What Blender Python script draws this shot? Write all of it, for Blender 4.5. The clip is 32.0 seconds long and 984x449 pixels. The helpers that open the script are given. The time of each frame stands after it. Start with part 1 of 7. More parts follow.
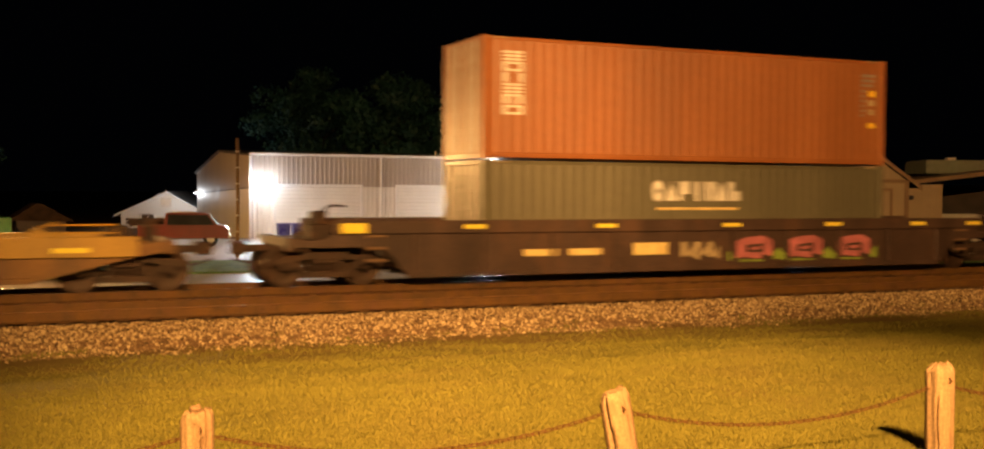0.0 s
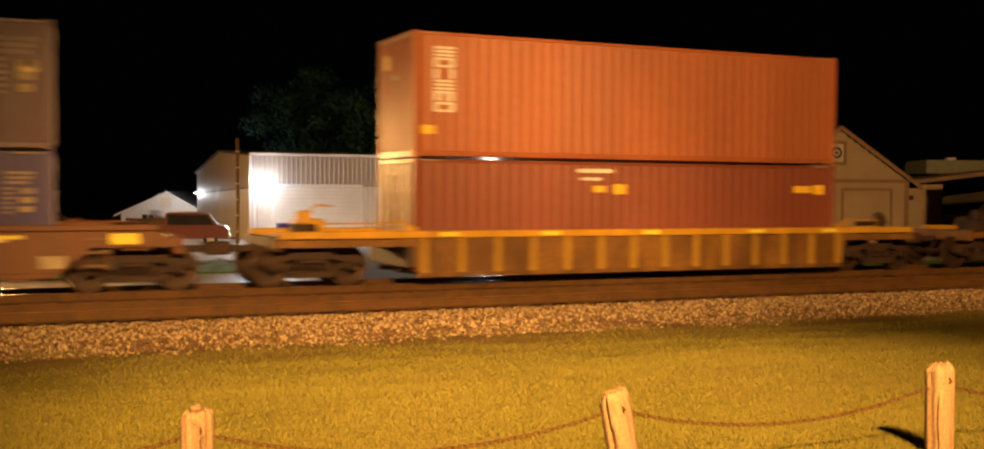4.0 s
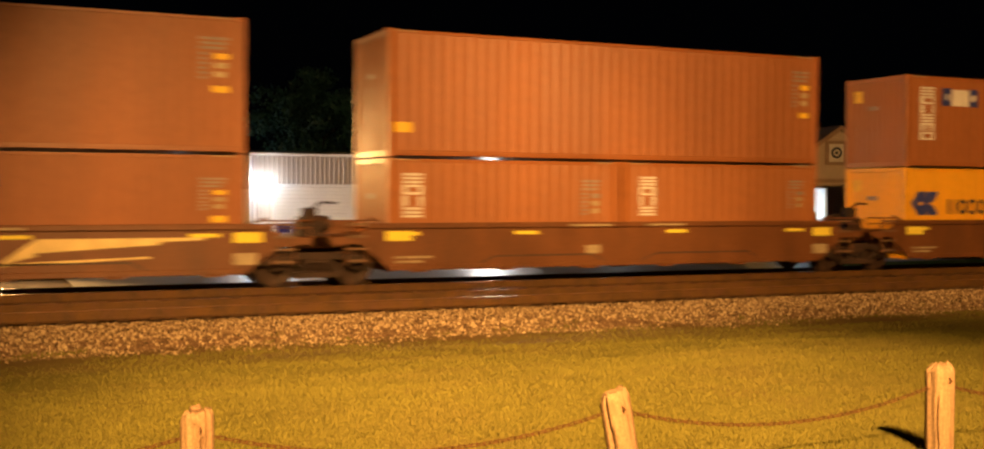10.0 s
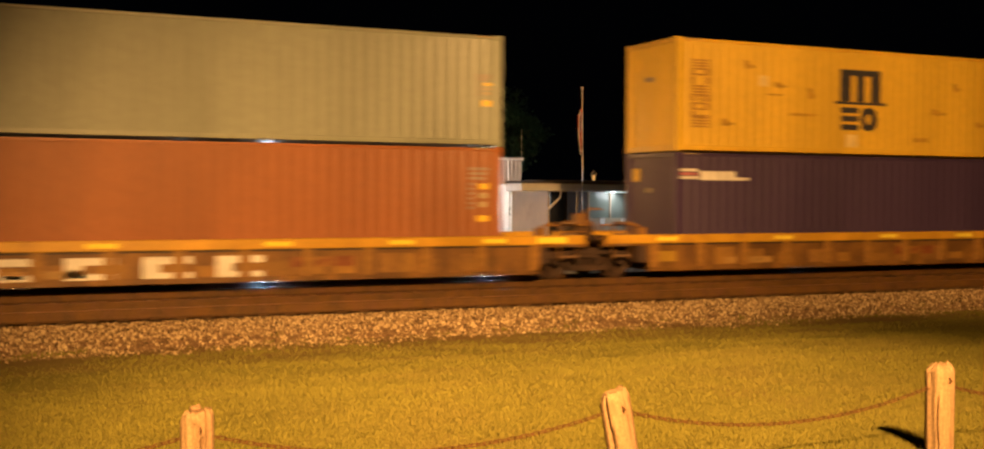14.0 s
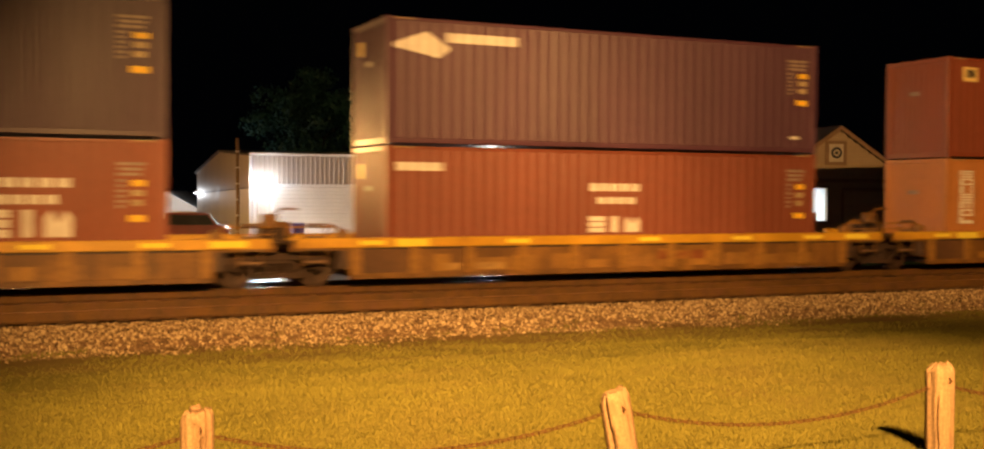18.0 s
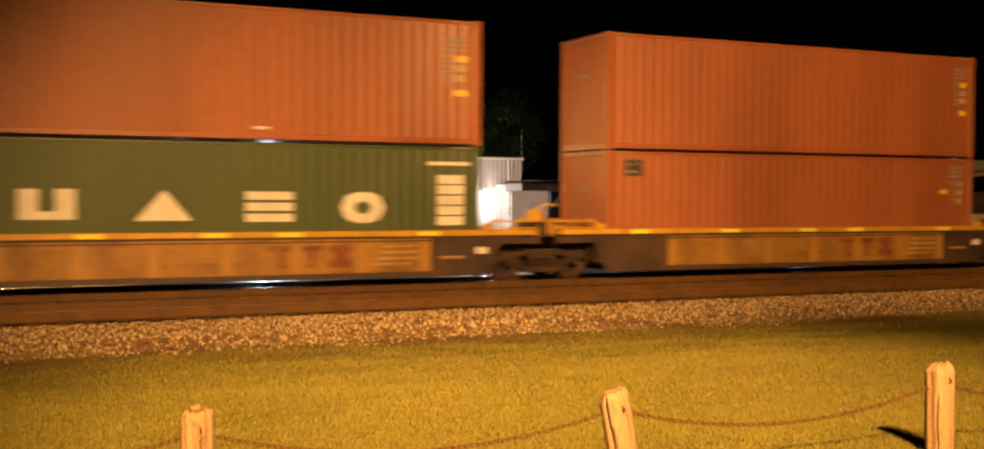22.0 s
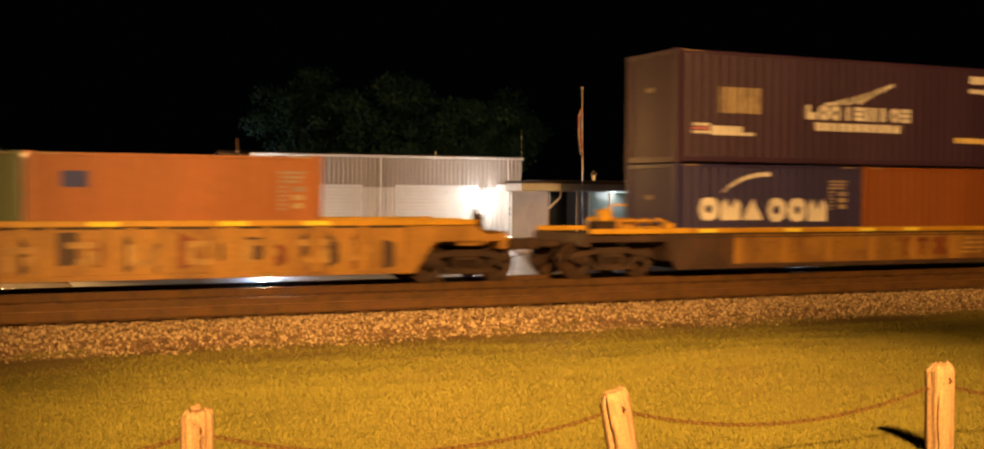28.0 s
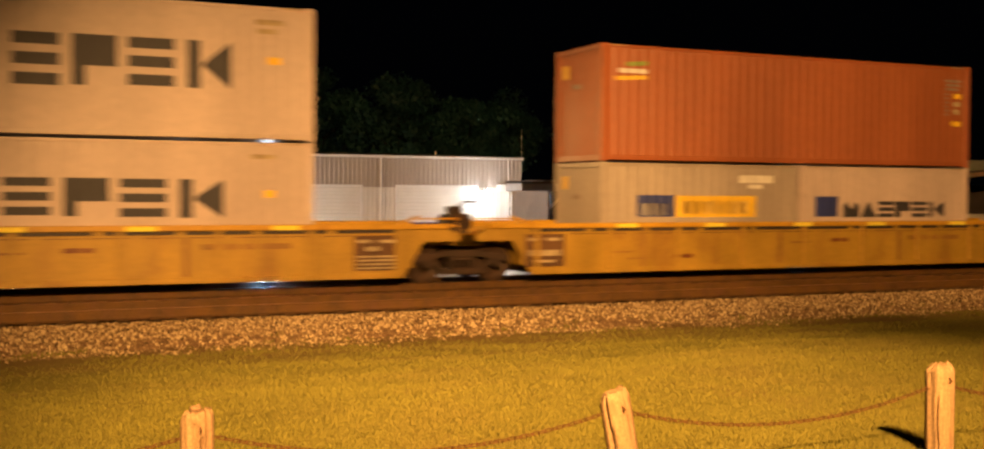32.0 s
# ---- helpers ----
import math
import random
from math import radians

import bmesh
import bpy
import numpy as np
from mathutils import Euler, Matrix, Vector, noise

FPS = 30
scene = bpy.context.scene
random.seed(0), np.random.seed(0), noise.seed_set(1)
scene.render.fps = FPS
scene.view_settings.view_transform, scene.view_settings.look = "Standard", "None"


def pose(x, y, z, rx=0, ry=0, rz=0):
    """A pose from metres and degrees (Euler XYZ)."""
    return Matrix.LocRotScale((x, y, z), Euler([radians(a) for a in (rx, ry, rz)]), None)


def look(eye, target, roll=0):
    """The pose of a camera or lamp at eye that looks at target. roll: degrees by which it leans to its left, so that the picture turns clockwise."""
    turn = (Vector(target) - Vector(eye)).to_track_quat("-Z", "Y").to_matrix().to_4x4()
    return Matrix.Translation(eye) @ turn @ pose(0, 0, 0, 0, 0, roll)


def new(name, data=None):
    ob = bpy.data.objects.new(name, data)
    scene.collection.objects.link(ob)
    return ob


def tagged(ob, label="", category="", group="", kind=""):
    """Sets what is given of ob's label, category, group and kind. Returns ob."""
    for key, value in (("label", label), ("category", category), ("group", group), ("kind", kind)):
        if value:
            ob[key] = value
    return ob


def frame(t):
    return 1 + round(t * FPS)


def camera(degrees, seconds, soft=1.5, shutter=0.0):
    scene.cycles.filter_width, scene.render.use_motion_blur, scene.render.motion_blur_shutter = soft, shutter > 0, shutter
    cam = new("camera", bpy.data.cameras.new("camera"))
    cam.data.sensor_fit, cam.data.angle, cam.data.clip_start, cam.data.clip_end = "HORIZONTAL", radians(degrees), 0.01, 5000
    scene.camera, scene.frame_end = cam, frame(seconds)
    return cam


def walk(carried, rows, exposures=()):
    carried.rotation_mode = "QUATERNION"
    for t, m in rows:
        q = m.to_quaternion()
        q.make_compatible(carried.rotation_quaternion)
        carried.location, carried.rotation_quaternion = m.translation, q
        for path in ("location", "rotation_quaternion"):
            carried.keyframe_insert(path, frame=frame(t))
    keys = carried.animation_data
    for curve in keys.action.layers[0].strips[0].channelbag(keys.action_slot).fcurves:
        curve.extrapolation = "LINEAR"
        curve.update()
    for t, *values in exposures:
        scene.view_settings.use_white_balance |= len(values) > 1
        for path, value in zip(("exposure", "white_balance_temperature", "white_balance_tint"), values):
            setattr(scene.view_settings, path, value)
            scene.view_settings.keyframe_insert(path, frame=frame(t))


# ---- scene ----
cam = camera(46.77, 32.0, soft=2.15, shutter=0.66)
walk(cam, [(0.0, pose(0, 0, 2.12, 88.39, -0.35, -24.26)), (32.0, pose(0, 0, 2.12, 88.39, -0.35, -24.26))])

# ---- light ----
world = bpy.data.worlds.new("night")
world.use_nodes = True
scene.world = world
world.node_tree.nodes["Background"].inputs[0].default_value = (0.30, 0.34, 0.50, 1)
world.node_tree.nodes["Background"].inputs[1].default_value = 0.0012
SODIUM = (1.0, 0.50, 0.15)
COOL = (0.92, 0.95, 1.0)
FLOOD = (1.0, 0.87, 0.76)


def lamp(name, kind, place, watts, colour, size=0.2, target=None, spread=150, blend=0.6):
    data = bpy.data.lights.new(name, kind)
    data.energy, data.color = watts, colour
    if kind != "AREA":
        data.shadow_soft_size = size
    else:
        data.size = size
    if kind == "SPOT":
        data.spot_size, data.spot_blend = radians(spread), blend
    ob = new(name, data)
    ob.matrix_world = look(place, target) if target else Matrix.Translation(place)
    return ob


lamp("street_lamp_light", "SPOT", (-1.3, -10.2, 12.0), 97000, SODIUM, 0.18, (4.3, 5.3, 0.0), 37.0, 0.85)
# two unseen lights added on the street lamp to brighten train and track
lamp("added_train_light", "SPOT", (0.7, -10.2, 12.0), 71000, SODIUM, 0.16, (26.6, 30.0, 8.4), 44, 0.68)
lamp("added_track_light", "SPOT", (-0.3, -10.2, 12.0), 80000, SODIUM, 0.16, (7.7, 24.5, -1.4), 33.6, 0.93)
lamp("yard_lamp_light", "SPOT", (0.45, 49.8, 3.75), 10000, SODIUM, 0.16, (0.8, 26.0, 5.6), 60, 0.3)
# sodium light from no known source, added to brighten the shed walls
lamp("added_shed_side_light", "POINT", (-1.5, 61.0, 5.0), 8500, SODIUM, 0.16)
lamp("wall_flood_light_a", "SPOT", (15.95, 68.4, 2.7), 2600, FLOOD, 0.12, (18.2, 66.4, -0.8), 105, 0.5)
lamp("wall_flood_glow_a", "POINT", (15.95, 68.3, 2.6), 22, FLOOD, 0.12)
lamp("wall_flood_throw_a", "SPOT", (15.95, 68.35, 2.7), 5500, COOL, 0.12, (15.0, 46.0, -0.8), 75, 0.6)
lamp("wall_flood_light_b", "SPOT", (30.7, 68.5, 1.95), 8500, FLOOD, 0.12, (29.8, 64.0, 0.0), 140, 0.25)
lamp("wall_flood_glow_b", "POINT", (30.7, 68.1, 1.75), 80, FLOOD, 0.12)
lamp("corner_light", "POINT", (14.3, 91.2, 1.9), 320, COOL, 0.08)
lamp("canopy_light", "AREA", (27.4, 46.4, 2.1), 34, COOL, 0.9, (26.6, 47.0, 0.4))
lamp("garage_light", "AREA", (35.9, 46.2, 2.35), 160, (0.86, 0.95, 1.0), 1.2, (36.0, 46.3, 0))


# ---- materials ----
def mat(name, rgb, rough=0.6, metal=0.0, var=0.25, scale=3.0, fine=60.0, bump=0.15, dirt=None, dirt_amt=0.0, hue=0.0, emit=0.0, streak=1.0):
    """Paint, metal, wood or stone: two scales of noise in the colour, dirt patches, fine relief."""
    m = bpy.data.materials.new(name)
    m.use_nodes = True
    nt = m.node_tree
    n, l = nt.nodes, nt.links
    bs = n["Principled BSDF"]
    tc = n.new("ShaderNodeTexCoord")
    mp = n.new("ShaderNodeMapping")
    mp.inputs["Scale"].default_value = (1, 1, streak)
    l.new(tc.outputs["Object"], mp.inputs[0])
    big = n.new("ShaderNodeTexNoise")
    big.inputs["Scale"].default_value, big.inputs["Detail"].default_value = scale, 6
    l.new(mp.outputs[0], big.inputs["Vector"])
    small = n.new("ShaderNodeTexNoise")
    small.inputs["Scale"].default_value, small.inputs["Detail"].default_value = fine, 3
    l.new(tc.outputs["Object"], small.inputs["Vector"])
    dark = tuple(c * (1 - var) for c in rgb)
    light = tuple(min(1, c * (1 + var)) for c in rgb)
    ramp = n.new("ShaderNodeValToRGB")
    ramp.color_ramp.elements[0].position, ramp.color_ramp.elements[1].position = 0.32, 0.68
    ramp.color_ramp.elements[0].color, ramp.color_ramp.elements[1].color = (*dark, 1), (*light, 1)
    l.new(big.outputs["Fac"], ramp.inputs[0])
    col = ramp.outputs[0]
    mix = n.new("ShaderNodeMix")
    mix.data_type, mix.blend_type = "RGBA", "MULTIPLY"
    mix.inputs["Factor"].default_value = min(1, var * 1.6)
    l.new(col, mix.inputs[6])
    fr = n.new("ShaderNodeValToRGB")
    fr.color_ramp.elements[0].position, fr.color_ramp.elements[1].position = 0.3, 0.62
    fr.color_ramp.elements[0].color, fr.color_ramp.elements[1].color = (0.45, 0.45, 0.45, 1), (1, 1, 1, 1)
    l.new(small.outputs["Fac"], fr.inputs[0])
    l.new(fr.outputs[0], mix.inputs[7])
    col = mix.outputs[2]
    if dirt:
        pn = n.new("ShaderNodeTexNoise")
        pn.inputs["Scale"].default_value, pn.inputs["Detail"].default_value = scale * 0.6, 8
        pn.inputs["Roughness"].default_value = 0.7
        l.new(mp.outputs[0], pn.inputs["Vector"])
        pr = n.new("ShaderNodeValToRGB")
        pr.color_ramp.elements[0].position, pr.color_ramp.elements[1].position = 0.62 - 0.35 * dirt_amt, 0.78 - 0.2 * dirt_amt
        l.new(pn.outputs["Fac"], pr.inputs[0])
        dm = n.new("ShaderNodeMix")
        dm.data_type = "RGBA"
        l.new(pr.outputs[0], dm.inputs["Factor"])
        l.new(col, dm.inputs[6])
        dm.inputs[7].default_value = (*dirt, 1)
        col = dm.outputs[2]
    if hue:
        oi = n.new("ShaderNodeObjectInfo")
        hs = n.new("ShaderNodeHueSaturation")
        mr = n.new("ShaderNodeMapRange")
        mr.inputs[3].default_value, mr.inputs[4].default_value = 1 - hue, 1 + hue
        l.new(oi.outputs["Random"], mr.inputs[0])
        l.new(mr.outputs[0], hs.inputs["Value"])
        l.new(col, hs.inputs["Color"])
        col = hs.outputs[0]
    l.new(col, bs.inputs["Base Color"])
    rr = n.new("ShaderNodeMapRange")
    rr.inputs[3].default_value, rr.inputs[4].default_value = max(0.05, rough - 0.12), min(1, rough + 0.12)
    l.new(big.outputs["Fac"], rr.inputs[0])
    l.new(rr.outputs[0], bs.inputs["Roughness"])
    bs.inputs["Metallic"].default_value = metal
    bs.inputs["Specular IOR Level"].default_value = 0.5 if rough < 0.8 else 0.12
    if bump:
        bp = n.new("ShaderNodeBump")
        bp.inputs["Strength"].default_value, bp.inputs["Distance"].default_value = bump, 0.01
        l.new(small.outputs["Fac"], bp.inputs["Height"])
        l.new(bp.outputs[0], bs.inputs["Normal"])
    if emit:
        bs.inputs["Emission Color"].default_value = (*rgb, 1)
        bs.inputs["Emission Strength"].default_value = emit
    return m


RUST = (0.10, 0.045, 0.02)


def island_mat(name, three):
    """Each loose piece takes its own tone between three."""
    m = mat(name, three[1], 0.9, 0, 0.2, 12, 60, 0.3)
    n, l = m.node_tree.nodes, m.node_tree.links
    geo = n.new("ShaderNodeNewGeometry")
    rp = n.new("ShaderNodeValToRGB")
    rp.color_ramp.elements[0].color, rp.color_ramp.elements[1].color = (*three[0], 1), (*three[2], 1)
    rp.color_ramp.elements.new(0.5).color = (*three[1], 1)
    l.new(geo.outputs["Random Per Island"], rp.inputs[0])
    l.new(rp.outputs[0], n["Principled BSDF"].inputs["Base Color"])
    return m


def paint(name, rgb, rough=0.42, dirt=0.16, var=0.12):
    return mat(name, rgb, rough, 0.0, var, 0.45, 7, 0.04, tuple(c * 0.76 + 0.005 for c in rgb), dirt, 0.06, streak=0.22)


P = {
    "orange": paint("paint_orange", (0.344, 0.123, 0.039)),
    "orange_red": paint("paint_orange_red", (0.36, 0.112, 0.043)),
    "orange_light": paint("paint_light_orange", (0.474, 0.199, 0.063)),
    "rust_orange": paint("paint_rust_orange", (0.25, 0.078, 0.017)),
    "orange_brown": paint("paint_orange_brown", (0.38, 0.138, 0.04)),
    "red_brown": paint("paint_red_brown", (0.229, 0.06, 0.033)),
    "dark_red": paint("paint_dark_red", (0.221, 0.062, 0.037)),
    "red": paint("paint_red", (0.294, 0.085, 0.045)),
    "brown": paint("paint_brown", (0.063, 0.029, 0.058)),
    "brown_grey": paint("paint_brown_grey", (0.098, 0.042, 0.075)),
    "dark_brown": paint("paint_dark_brown", (0.052, 0.026, 0.06)),
    "slate": paint("paint_slate", (0.06, 0.037, 0.103)),
    "navy": paint("paint_navy", (0.034, 0.027, 0.1)),
    "blue": paint("paint_blue", (0.07, 0.052, 0.2)),
    "grey_green": paint("paint_grey_green", (0.14, 0.13, 0.085)),
    "pale_green": paint("paint_pale_green", (0.3, 0.33, 0.27)),
    "green": paint("paint_green", (0.068, 0.1, 0.034)),
    "yellow": paint("paint_yellow", (0.74, 0.48, 0.045)),
    "hapag": paint("paint_amber", (0.88, 0.43, 0.02)),
    "magenta": paint("paint_magenta", (0.66, 0.105, 0.2)),
    "pale_grey": paint("paint_pale_grey", (0.6, 0.495, 0.47)),
    "silver_grey": paint("paint_silver_grey", (0.4, 0.345, 0.31)),
}
